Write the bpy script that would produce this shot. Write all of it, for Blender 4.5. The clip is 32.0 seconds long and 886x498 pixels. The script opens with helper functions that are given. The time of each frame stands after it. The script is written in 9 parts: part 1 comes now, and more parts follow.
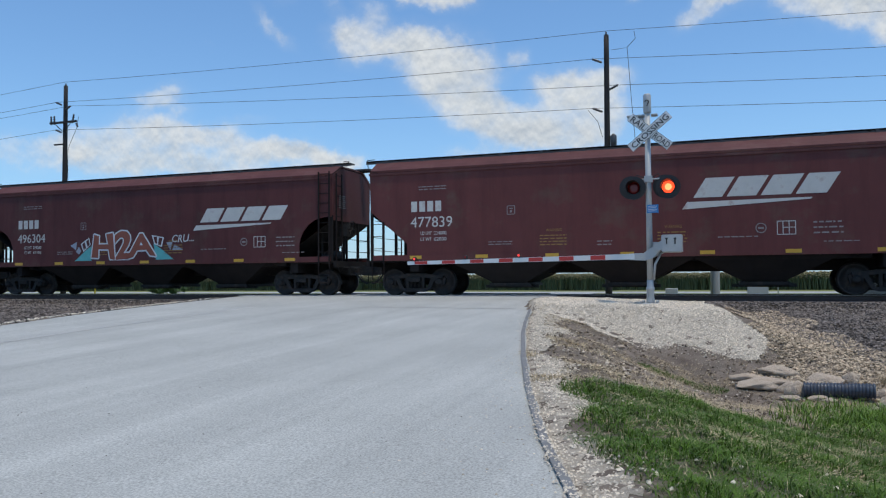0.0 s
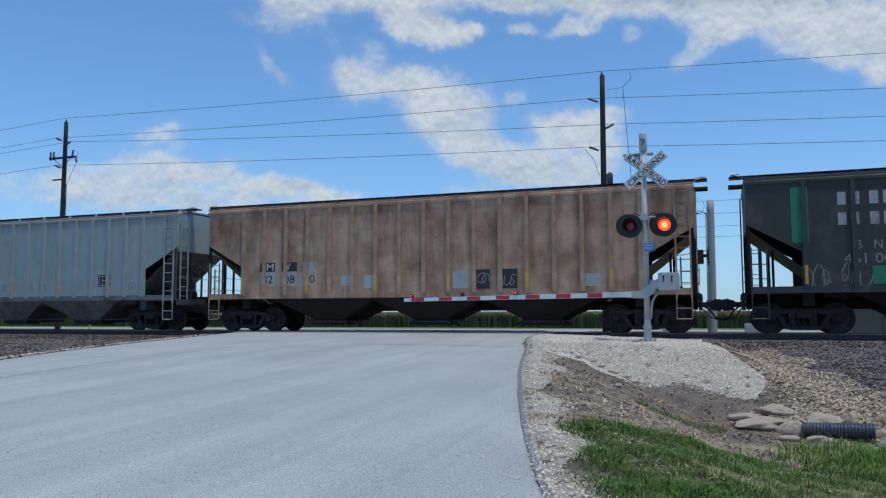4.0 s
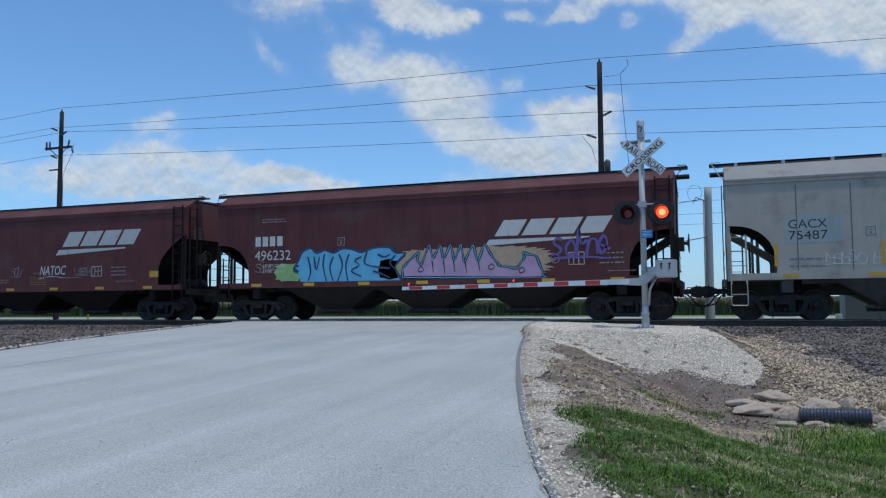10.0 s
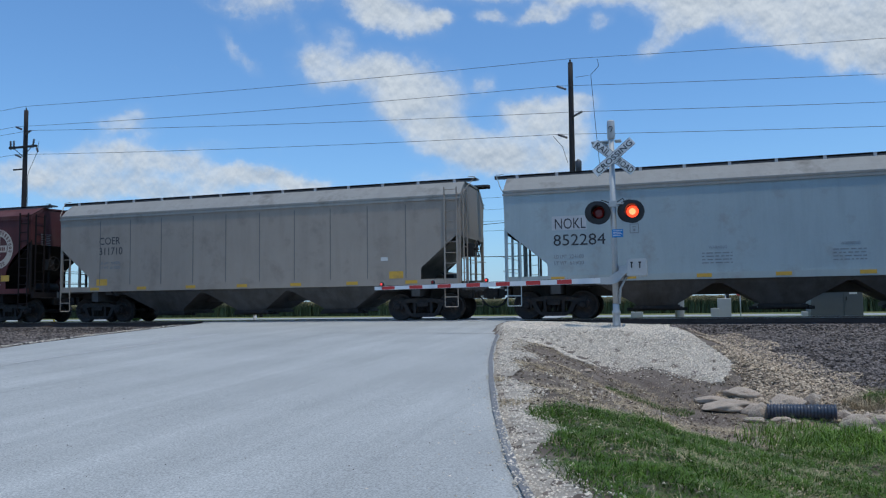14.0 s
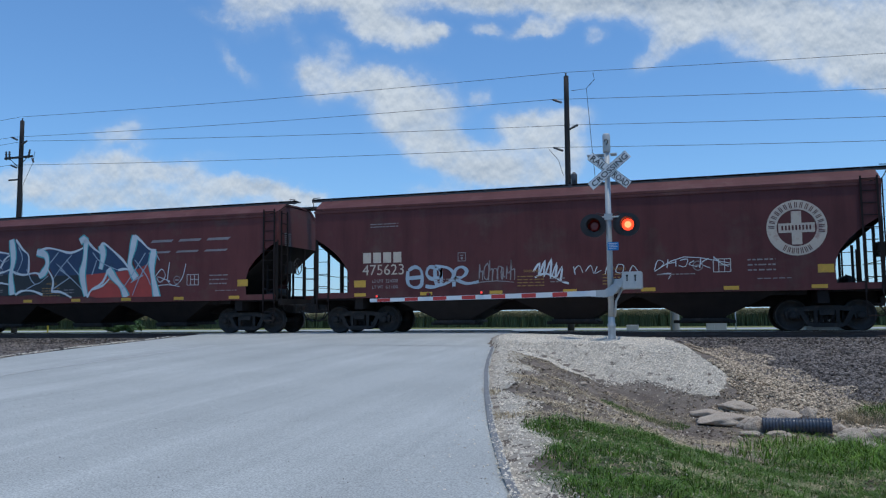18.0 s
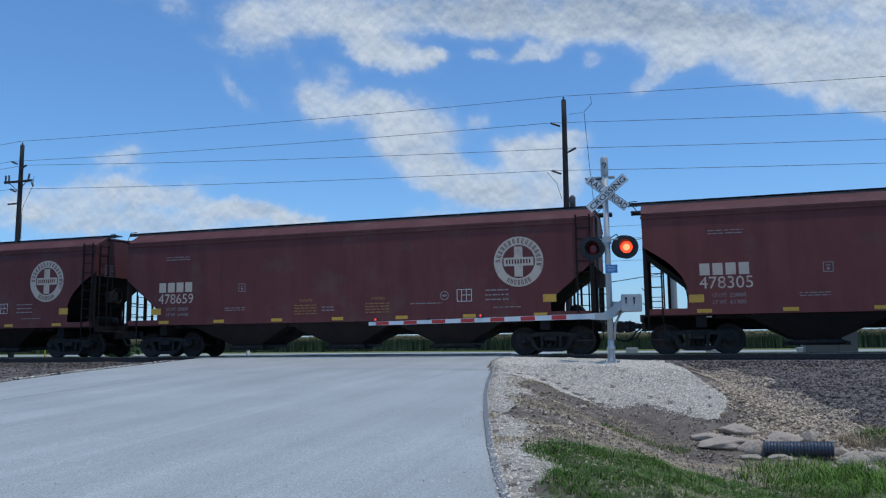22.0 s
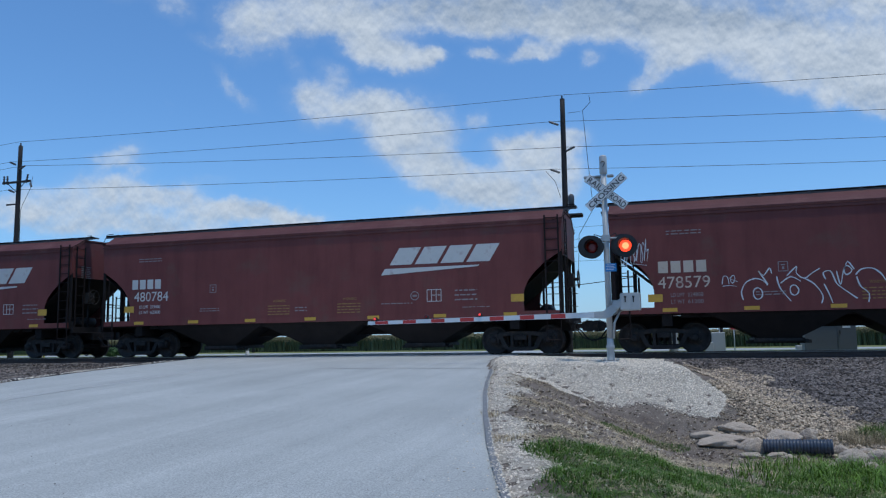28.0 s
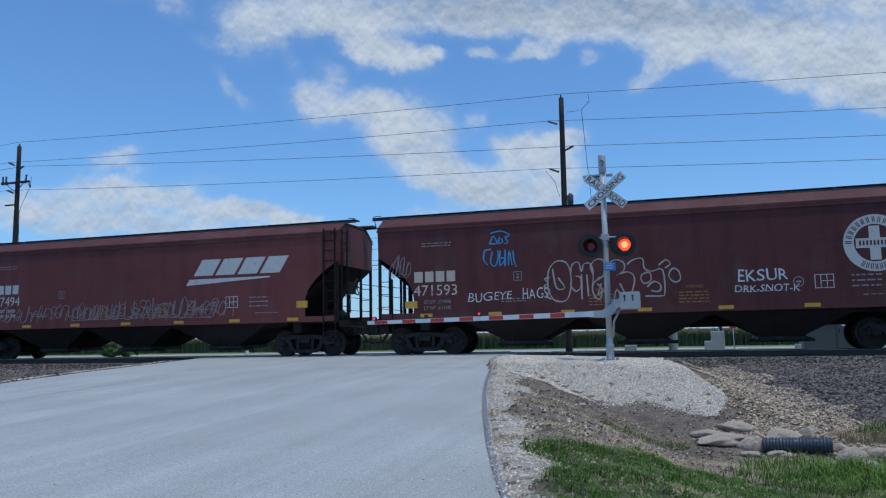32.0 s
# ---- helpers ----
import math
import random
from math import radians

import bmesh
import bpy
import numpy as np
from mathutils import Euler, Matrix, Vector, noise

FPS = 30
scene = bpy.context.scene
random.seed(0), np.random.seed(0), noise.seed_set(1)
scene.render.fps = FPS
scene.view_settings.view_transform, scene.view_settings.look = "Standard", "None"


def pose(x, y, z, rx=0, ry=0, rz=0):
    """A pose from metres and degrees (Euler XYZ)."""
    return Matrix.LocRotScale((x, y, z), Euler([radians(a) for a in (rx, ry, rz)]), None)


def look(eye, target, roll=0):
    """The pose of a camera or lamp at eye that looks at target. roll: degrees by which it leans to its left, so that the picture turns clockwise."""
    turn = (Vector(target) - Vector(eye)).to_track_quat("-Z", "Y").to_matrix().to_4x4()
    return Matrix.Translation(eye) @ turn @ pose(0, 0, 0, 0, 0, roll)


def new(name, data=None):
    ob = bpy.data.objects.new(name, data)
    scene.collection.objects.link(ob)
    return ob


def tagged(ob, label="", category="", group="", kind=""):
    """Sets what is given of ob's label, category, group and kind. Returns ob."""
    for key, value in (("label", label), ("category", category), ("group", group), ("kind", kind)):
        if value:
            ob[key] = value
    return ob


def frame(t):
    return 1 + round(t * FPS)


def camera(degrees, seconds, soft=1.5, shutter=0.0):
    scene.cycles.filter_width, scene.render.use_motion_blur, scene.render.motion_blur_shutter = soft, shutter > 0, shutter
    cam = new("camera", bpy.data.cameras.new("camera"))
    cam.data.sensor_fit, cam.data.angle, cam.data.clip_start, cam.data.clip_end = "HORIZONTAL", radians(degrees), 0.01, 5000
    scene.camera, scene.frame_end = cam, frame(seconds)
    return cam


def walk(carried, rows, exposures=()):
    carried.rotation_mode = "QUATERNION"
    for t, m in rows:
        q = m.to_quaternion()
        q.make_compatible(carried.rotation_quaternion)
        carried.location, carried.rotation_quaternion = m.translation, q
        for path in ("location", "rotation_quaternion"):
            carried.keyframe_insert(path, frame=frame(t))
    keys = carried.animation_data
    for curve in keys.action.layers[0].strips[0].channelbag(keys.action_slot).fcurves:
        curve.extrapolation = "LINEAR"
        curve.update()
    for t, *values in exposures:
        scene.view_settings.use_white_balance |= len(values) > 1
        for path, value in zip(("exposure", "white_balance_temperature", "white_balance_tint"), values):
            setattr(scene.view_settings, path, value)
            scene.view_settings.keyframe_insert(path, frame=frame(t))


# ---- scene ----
# ---- camera ----
cam = camera(60.1, 32.0, soft=1.2)
EYE = (0.0, -25.349, 0.598)
walk(cam, [(t, pose(*EYE, rx, ry, rz)) for t, rx, ry, rz in (
    (0, 92.12, 0.44, 19.98), (0.5, 92.21, 0.46, 19.88), (1, 92.22, 0.46, 19.84), (1.5, 92.23, 0.49, 19.84),
    (2, 92.94, 0.29, 19.84), (2.5, 93.71, 0.14, 19.84), (3, 94.32, 0.11, 19.80), (3.5, 94.70, 0.13, 19.76),
    (5.5, 95.01, 0.24, 19.71), (6, 94.98, 0.25, 19.70), (6.5, 95.03, 0.28, 19.70), (7, 94.98, 0.30, 19.68),
    (7.5, 94.93, 0.33, 19.66), (8, 94.78, 0.33, 19.68), (8.5, 94.46, 0.40, 19.71), (9, 94.15, 0.44, 19.63),
    (9.5, 94.01, 0.45, 19.61), (10, 94.00, 0.49, 19.60), (10.5, 94.00, 0.48, 19.55), (11, 94.00, 0.50, 19.54),
    (11.5, 94.03, 0.54, 19.51), (12, 93.98, 0.55, 19.49), (12.5, 94.01, 0.59, 19.08), (13, 94.02, 0.65, 18.56),
    (13.5, 94.01, 0.71, 18.02), (14, 93.96, 0.81, 17.55), (14.5, 93.50, 0.93, 17.23), (16.5, 92.78, 1.17, 17.16),
    (17, 93.16, 1.05, 17.20), (17.5, 94.05, 0.79, 17.22), (18, 94.87, 0.61, 17.21), (18.5, 95.58, 0.56, 17.21),
    (19, 96.12, 0.59, 17.18), (19.5, 96.43, 0.61, 17.17), (20, 96.57, 0.68, 17.21), (20.5, 96.56, 0.69, 17.18),
    (21, 96.56, 0.68, 17.15), (21.5, 96.54, 0.74, 17.16), (22, 96.59, 0.74, 17.13), (22.5, 96.59, 0.74, 17.11),
    (23, 96.58, 0.73, 17.12), (23.5, 96.54, 0.80, 17.13), (24, 96.54, 0.83, 17.14), (24.5, 96.57, 0.81, 17.13),
    (25, 96.50, 0.82, 17.10), (25.5, 96.56, 0.87, 17.08), (27.5, 96.53, 0.97, 17.09), (28, 96.53, 0.95, 17.08),
    (28.5, 96.52, 0.95, 17.08), (29, 96.53, 0.94, 17.07), (29.5, 96.52, 0.99, 17.08), (30, 96.53, 1.01, 17.03),
    (30.5, 96.55, 1.08, 17.05), (31, 96.49, 1.05, 17.04), (31.5, 96.52, 1.05, 17.03), (32, 96.49, 1.10, 17.04))], exposures=((0, 0.01, 6750, 9), (2, -0.05, 6650, 9), (3, -0.10, 6450, 8), (6, -0.19, 6050, 8), (8, -0.19, 6120, 8), (10, -0.13, 6200, 8), (14, -0.16, 6150, 8), (17, -0.15, 6150, 8), (20, -0.22, 5900, 8), (32, -0.24, 5870, 8)))

# ---- sky, sun, exposure ----
SUN_DIR = Vector((0.22, -0.12, 0.95)).normalized()
sun = new("sun", bpy.data.lights.new("sun", "SUN"))
sun.data.energy, sun.data.angle, sun.data.color = 2.4, radians(3), (1.0, 0.925, 0.81)
sun.matrix_world = look((0, 0, 60), Vector((0, 0, 60)) - SUN_DIR)


def way(az, el):
    a, e = radians(az), radians(el)
    return (math.sin(a) * math.cos(e), math.cos(a) * math.cos(e), math.sin(e))


def make_world():
    world = bpy.data.worlds.new("world")
    scene.world = world
    world.use_nodes = True
    nt = world.node_tree
    N, L = nt.nodes, nt.links
    N.clear()
    out, bg = N.new("ShaderNodeOutputWorld"), N.new("ShaderNodeBackground")
    L.new(bg.outputs[0], out.inputs[0])
    sky = N.new("ShaderNodeTexSky")
    sky.sky_type, sky.sun_disc = "NISHITA", False
    sky.sun_elevation = math.asin(SUN_DIR.z)
    sky.sun_rotation = math.atan2(SUN_DIR.x, SUN_DIR.y)
    sky.air_density, sky.dust_density, sky.ozone_density = 1.0, 0.25, 3.0
    tc = N.new("ShaderNodeTexCoord")

    def vmath(op, a, b):
        n = N.new("ShaderNodeVectorMath")
        n.operation = op
        for i, v in enumerate((a, b)):
            if v is None:
                continue
            if isinstance(v, (tuple, float, int)):
                n.inputs[i].default_value = v if isinstance(v, tuple) else (v, v, v)
            else:
                L.new(v, n.inputs[i])
        return n

    def m(op, a, b=None, c=None, clamp=False):
        n = N.new("ShaderNodeMath")
        n.operation, n.use_clamp = op, clamp
        for i, v in enumerate((a, b, c)):
            if v is None:
                continue
            if isinstance(v, (float, int)):
                n.inputs[i].default_value = v
            else:
                L.new(v, n.inputs[i])
        return n.outputs[0]

    def noise_node(scale, detail, rough, vec, offset=(0, 0, 0)):
        n = N.new("ShaderNodeTexNoise")
        n.inputs["Scale"].default_value, n.inputs["Detail"].default_value = scale, detail
        n.inputs["Roughness"].default_value = rough
        L.new(vmath("ADD", vec, offset).outputs[0], n.inputs["Vector"])
        return n

    v = tc.outputs["Generated"]
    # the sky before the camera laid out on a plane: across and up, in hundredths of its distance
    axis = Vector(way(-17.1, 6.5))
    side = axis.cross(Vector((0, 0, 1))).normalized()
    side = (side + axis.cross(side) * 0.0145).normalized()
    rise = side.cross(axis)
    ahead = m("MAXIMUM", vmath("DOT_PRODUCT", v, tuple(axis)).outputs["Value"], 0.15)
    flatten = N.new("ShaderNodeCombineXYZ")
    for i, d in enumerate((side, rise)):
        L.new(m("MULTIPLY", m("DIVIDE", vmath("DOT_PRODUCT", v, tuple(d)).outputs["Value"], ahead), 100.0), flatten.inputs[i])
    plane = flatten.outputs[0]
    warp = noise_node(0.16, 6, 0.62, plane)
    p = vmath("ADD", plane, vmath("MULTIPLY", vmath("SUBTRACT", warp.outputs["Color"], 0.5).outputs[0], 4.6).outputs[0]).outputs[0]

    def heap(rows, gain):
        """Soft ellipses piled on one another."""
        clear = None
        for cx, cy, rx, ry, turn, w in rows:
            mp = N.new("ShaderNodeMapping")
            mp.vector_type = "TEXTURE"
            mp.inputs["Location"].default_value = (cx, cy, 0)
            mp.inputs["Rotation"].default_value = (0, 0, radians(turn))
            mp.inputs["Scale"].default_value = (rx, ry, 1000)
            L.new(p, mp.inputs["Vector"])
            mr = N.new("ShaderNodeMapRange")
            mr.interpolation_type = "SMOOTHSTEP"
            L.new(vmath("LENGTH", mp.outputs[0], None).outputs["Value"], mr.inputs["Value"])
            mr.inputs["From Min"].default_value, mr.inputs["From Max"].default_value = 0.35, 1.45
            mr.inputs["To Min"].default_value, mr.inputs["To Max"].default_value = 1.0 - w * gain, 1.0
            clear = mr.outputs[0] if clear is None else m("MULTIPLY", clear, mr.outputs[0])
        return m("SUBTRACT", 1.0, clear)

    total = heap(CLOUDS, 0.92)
    # scattered fair-weather cloud over the rest of the sky
    far = noise_node(2.2, 3, 0.55, v, (4.1, 2.2, 7.7)).outputs["Fac"]
    front = m("GREATER_THAN", vmath("DOT_PRODUCT", v, tuple(axis)).outputs["Value"], 0.72)
    total = m("MAXIMUM", total, m("MULTIPLY", m("MULTIPLY", m("SUBTRACT", far, 0.50), 2.2), m("SUBTRACT", 1.0, front)))
    fine = noise_node(0.55, 6, 0.62, plane, (1.3, 0.4, 2.0)).outputs["Fac"]
    mid = noise_node(0.15, 5, 0.58, plane, (7.0, 3.0, 1.0)).outputs["Fac"]
    dens = m("ADD", total, m("ADD", m("MULTIPLY", m("SUBTRACT", fine, 0.5), 0.46), m("MULTIPLY", m("SUBTRACT", mid, 0.5), 0.80)))
    mask = N.new("ShaderNodeMapRange")
    mask.interpolation_type = "SMOOTHSTEP"
    L.new(dens, mask.inputs["Value"])
    mask.inputs["From Min"].default_value, mask.inputs["From Max"].default_value = 0.14, 1.02
    # thin haze towards the horizon
    sep = N.new("ShaderNodeSeparateXYZ")
    L.new(v, sep.inputs[0])
    haze = m("POWER", m("SUBTRACT", 1.0, m("ABSOLUTE", sep.outputs["Z"]), clamp=True), 9.0)
    # cloud colour: bright tops, grey thick cores and undersides
    low = noise_node(0.15, 5, 0.58, plane, (7.0, 3.7, 1.0)).outputs["Fac"]
    lit = m("MULTIPLY", m("SUBTRACT", mid, low), 2.4)
    curl = noise_node(0.34, 4, 0.55, plane, (2.0, 5.0, 3.0)).outputs["Fac"]
    under = noise_node(0.34, 4, 0.55, plane, (2.0, 5.35, 3.0)).outputs["Fac"]
    puff = m("ADD", m("MULTIPLY", m("SUBTRACT", fine, 0.5), 0.2), m("MULTIPLY", m("SUBTRACT", curl, under), 1.5))
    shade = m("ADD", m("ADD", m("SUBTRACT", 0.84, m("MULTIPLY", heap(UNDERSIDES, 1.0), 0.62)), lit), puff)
    shade = m("MAXIMUM", m("MINIMUM", shade, 1.0), 0.0)
    comb = N.new("ShaderNodeMix")
    comb.data_type = "RGBA"
    comb.inputs[6].default_value, comb.inputs[7].default_value = (0.31, 0.38, 0.47, 1), (0.71, 0.75, 0.79, 1)
    L.new(shade, comb.inputs[0])
    tint = vmath("MULTIPLY", sky.outputs[0], SKY_GAIN)
    hz = N.new("ShaderNodeMix")
    hz.data_type = "RGBA"
    hz.inputs[7].default_value = (0.40, 0.55, 0.77, 1)
    L.new(m("ADD", m("MULTIPLY", haze, 0.64), 0.10), hz.inputs[0])
    L.new(tint.outputs[0], hz.inputs[6])
    mix = N.new("ShaderNodeMix")
    mix.data_type = "RGBA"
    veil = m("MULTIPLY", m("MULTIPLY", total, m("ADD", mid, 0.1)), 0.42)
    L.new(m("MAXIMUM", m("MULTIPLY", mask.outputs[0], 0.95), veil), mix.inputs[0])
    L.new(hz.outputs[2], mix.inputs[6])
    L.new(comb.outputs[2], mix.inputs[7])
    L.new(mix.outputs[2], bg.inputs["Color"])
    bg.inputs["Strength"].default_value = 1.0


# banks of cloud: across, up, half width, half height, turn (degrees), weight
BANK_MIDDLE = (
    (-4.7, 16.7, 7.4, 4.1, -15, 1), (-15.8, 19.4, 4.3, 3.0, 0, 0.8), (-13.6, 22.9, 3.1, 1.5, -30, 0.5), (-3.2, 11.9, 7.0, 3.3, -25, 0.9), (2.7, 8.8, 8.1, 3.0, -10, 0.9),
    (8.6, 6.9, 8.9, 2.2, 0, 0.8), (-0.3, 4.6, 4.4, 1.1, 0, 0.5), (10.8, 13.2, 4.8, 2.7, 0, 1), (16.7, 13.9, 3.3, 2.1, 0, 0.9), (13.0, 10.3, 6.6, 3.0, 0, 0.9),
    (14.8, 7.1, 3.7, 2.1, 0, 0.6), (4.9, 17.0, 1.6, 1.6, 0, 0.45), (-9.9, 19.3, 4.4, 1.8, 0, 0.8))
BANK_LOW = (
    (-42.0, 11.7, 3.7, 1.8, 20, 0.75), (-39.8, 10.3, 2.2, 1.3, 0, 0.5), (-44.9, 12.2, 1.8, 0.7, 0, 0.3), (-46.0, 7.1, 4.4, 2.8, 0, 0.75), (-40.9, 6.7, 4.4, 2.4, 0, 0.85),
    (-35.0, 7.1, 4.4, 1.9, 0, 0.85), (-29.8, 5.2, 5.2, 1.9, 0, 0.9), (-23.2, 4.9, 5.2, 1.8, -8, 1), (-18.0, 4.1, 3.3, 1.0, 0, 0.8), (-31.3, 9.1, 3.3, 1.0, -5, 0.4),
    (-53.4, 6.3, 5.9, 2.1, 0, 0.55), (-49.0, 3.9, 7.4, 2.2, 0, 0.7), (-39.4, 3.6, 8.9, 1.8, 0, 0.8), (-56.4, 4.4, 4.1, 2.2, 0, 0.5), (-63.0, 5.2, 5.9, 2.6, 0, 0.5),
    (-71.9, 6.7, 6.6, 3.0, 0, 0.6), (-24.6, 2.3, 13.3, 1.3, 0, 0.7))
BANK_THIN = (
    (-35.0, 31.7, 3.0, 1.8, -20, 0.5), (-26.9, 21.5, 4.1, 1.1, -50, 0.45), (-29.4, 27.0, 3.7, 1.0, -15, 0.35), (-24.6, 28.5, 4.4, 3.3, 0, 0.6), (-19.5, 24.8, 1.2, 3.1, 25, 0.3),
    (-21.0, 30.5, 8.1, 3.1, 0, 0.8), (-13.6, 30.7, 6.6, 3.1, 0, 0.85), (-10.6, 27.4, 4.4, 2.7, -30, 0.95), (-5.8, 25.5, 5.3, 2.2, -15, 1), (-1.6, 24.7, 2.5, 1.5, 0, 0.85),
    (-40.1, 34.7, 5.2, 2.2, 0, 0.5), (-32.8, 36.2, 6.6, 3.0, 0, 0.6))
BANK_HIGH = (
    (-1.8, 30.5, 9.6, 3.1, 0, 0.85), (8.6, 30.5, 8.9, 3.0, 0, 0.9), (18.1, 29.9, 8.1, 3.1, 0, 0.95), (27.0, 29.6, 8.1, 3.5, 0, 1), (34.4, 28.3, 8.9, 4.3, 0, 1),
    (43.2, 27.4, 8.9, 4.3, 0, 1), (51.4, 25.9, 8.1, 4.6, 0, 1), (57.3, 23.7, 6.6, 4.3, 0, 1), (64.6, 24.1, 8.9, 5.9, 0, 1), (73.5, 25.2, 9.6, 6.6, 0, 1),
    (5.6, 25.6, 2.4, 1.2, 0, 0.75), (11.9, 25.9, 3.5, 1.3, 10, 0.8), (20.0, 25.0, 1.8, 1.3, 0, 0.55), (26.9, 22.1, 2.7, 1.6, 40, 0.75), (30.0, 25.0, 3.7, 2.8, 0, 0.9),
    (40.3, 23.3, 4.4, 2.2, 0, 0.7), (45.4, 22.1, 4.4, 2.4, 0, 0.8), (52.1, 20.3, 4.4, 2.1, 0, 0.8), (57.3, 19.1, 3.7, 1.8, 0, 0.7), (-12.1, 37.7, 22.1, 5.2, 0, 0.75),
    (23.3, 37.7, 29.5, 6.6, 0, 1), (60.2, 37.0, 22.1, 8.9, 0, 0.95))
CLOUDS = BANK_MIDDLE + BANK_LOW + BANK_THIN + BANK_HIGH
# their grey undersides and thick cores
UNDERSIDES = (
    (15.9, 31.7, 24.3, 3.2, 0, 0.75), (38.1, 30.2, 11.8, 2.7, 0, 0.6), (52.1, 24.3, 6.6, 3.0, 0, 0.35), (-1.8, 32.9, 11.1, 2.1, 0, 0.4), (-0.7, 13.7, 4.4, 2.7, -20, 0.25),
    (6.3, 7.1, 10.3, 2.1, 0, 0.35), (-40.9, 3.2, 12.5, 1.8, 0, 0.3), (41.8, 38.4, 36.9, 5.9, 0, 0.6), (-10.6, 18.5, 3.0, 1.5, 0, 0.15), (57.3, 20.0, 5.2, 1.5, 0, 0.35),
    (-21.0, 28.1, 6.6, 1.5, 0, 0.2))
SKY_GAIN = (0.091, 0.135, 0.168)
make_world()

# ---- materials ----
def material(name, base, rough=0.6, metal=0.0, var=0.25, scale=3.0, fine=60.0, bump=0.15, dirt=None, dirt_amount=0.0, dirt_scale=1.2,
             streak=0.0, gloss=0.5, island=False, coat=0.0, bump_dist=0.01, stretch=(1, 1, 1)):
    """A weathered surface: base colour varied at two scales, patches of dirt, optional vertical streaks, fine relief."""
    mat = bpy.data.materials.new(name)
    mat.use_nodes = True
    nt = mat.node_tree
    N, L = nt.nodes, nt.links
    b = N["Principled BSDF"]
    tc = N.new("ShaderNodeTexCoord")
    mp = N.new("ShaderNodeMapping")
    mp.inputs["Scale"].default_value = stretch
    L.new(tc.outputs["Object"], mp.inputs["Vector"])

    def noise_node(s, detail, rough_, vec=None):
        n = N.new("ShaderNodeTexNoise")
        n.inputs["Scale"].default_value, n.inputs["Detail"].default_value, n.inputs["Roughness"].default_value = s, detail, rough_
        L.new(vec or mp.outputs[0], n.inputs["Vector"])
        return n.outputs["Fac"]

    def mixc(fac, a, c):
        n = N.new("ShaderNodeMix")
        n.data_type = "RGBA"
        L.new(fac, n.inputs[0])
        for i, v in ((6, a), (7, c)):
            if isinstance(v, tuple):
                n.inputs[i].default_value = v
            else:
                L.new(v, n.inputs[i])
        return n.outputs[2]

    def ramp(fac, lo, hi, a=0.0, c=1.0):
        n = N.new("ShaderNodeMapRange")
        L.new(fac, n.inputs["Value"])
        for k, v in (("From Min", lo), ("From Max", hi), ("To Min", a), ("To Max", c)):
            n.inputs[k].default_value = v
        return n.outputs[0]

    big, small = noise_node(scale, 5, 0.6), noise_node(fine, 4, 0.6)
    dark = tuple(c * (1 - var) for c in base) + (1,)
    light = tuple(min(1, c * (1 + var)) for c in base) + (1,)
    col = mixc(ramp(big, 0.3, 0.7), dark, light)
    col2 = mixc(ramp(small, 0.3, 0.7), tuple(c * (1 - var * 0.8) for c in base) + (1,), tuple(min(1, c * (1 + var * 0.8)) for c in base) + (1,))
    half = N.new("ShaderNodeMix")
    half.data_type = "RGBA"
    half.inputs[0].default_value = 0.45
    L.new(col, half.inputs[6])
    L.new(col2, half.inputs[7])
    col = half.outputs[2]
    if island:
        geo = N.new("ShaderNodeNewGeometry")
        hsv = N.new("ShaderNodeHueSaturation")
        L.new(ramp(geo.outputs["Random Per Island"], 0, 1, 1 - island, 1 + island), hsv.inputs["Value"])
        L.new(col, hsv.inputs["Color"])
        col = hsv.outputs[0]
    if dirt:
        d = noise_node(dirt_scale, 7, 0.65)
        col = mixc(ramp(d, 0.62 - dirt_amount * 0.35, 0.72), col, dirt + (1,))
    if streak:
        ms = N.new("ShaderNodeMapping")
        ms.inputs["Scale"].default_value = (1.7, 1.0, 0.22)
        L.new(tc.outputs["Object"], ms.inputs["Vector"])
        s = noise_node(1.5, 6, 0.65, ms.outputs[0])
        n = N.new("ShaderNodeMix")
        n.data_type, n.blend_type = "RGBA", "MULTIPLY"
        L.new(ramp(s, 0.45, 0.75, 0.0, streak), n.inputs[0])
        L.new(col, n.inputs[6])
        n.inputs[7].default_value = (0.35, 0.30, 0.27, 1)
        col = n.outputs[2]
    L.new(col, b.inputs["Base Color"])
    L.new(ramp(small, 0.3, 0.7, max(0, rough - 0.12), min(1, rough + 0.12)), b.inputs["Roughness"])
    b.inputs["Metallic"].default_value = metal
    b.inputs["Specular IOR Level"].default_value = gloss
    b.inputs["Coat Weight"].default_value = coat
    if bump:
        bp = N.new("ShaderNodeBump")
        bp.inputs["Strength"].default_value, bp.inputs["Distance"].default_value = bump, bump_dist
        L.new(small, bp.inputs["Height"])
        L.new(bp.outputs[0], b.inputs["Normal"])
    return mat


def plain(name, base, rough=0.5, metal=0.0, glow=0.0, glow_colour=None):
    mat = bpy.data.materials.new(name)
    mat.use_nodes = True
    b = mat.node_tree.nodes["Principled BSDF"]
    b.inputs["Base Color"].default_value = base + (1,)
    b.inputs["Roughness"].default_value, b.inputs["Metallic"].default_value = rough, metal
    if glow:
        b.inputs["Emission Color"].default_value = (glow_colour or base) + (1,)
        b.inputs["Emission Strength"].default_value = glow
    return mat


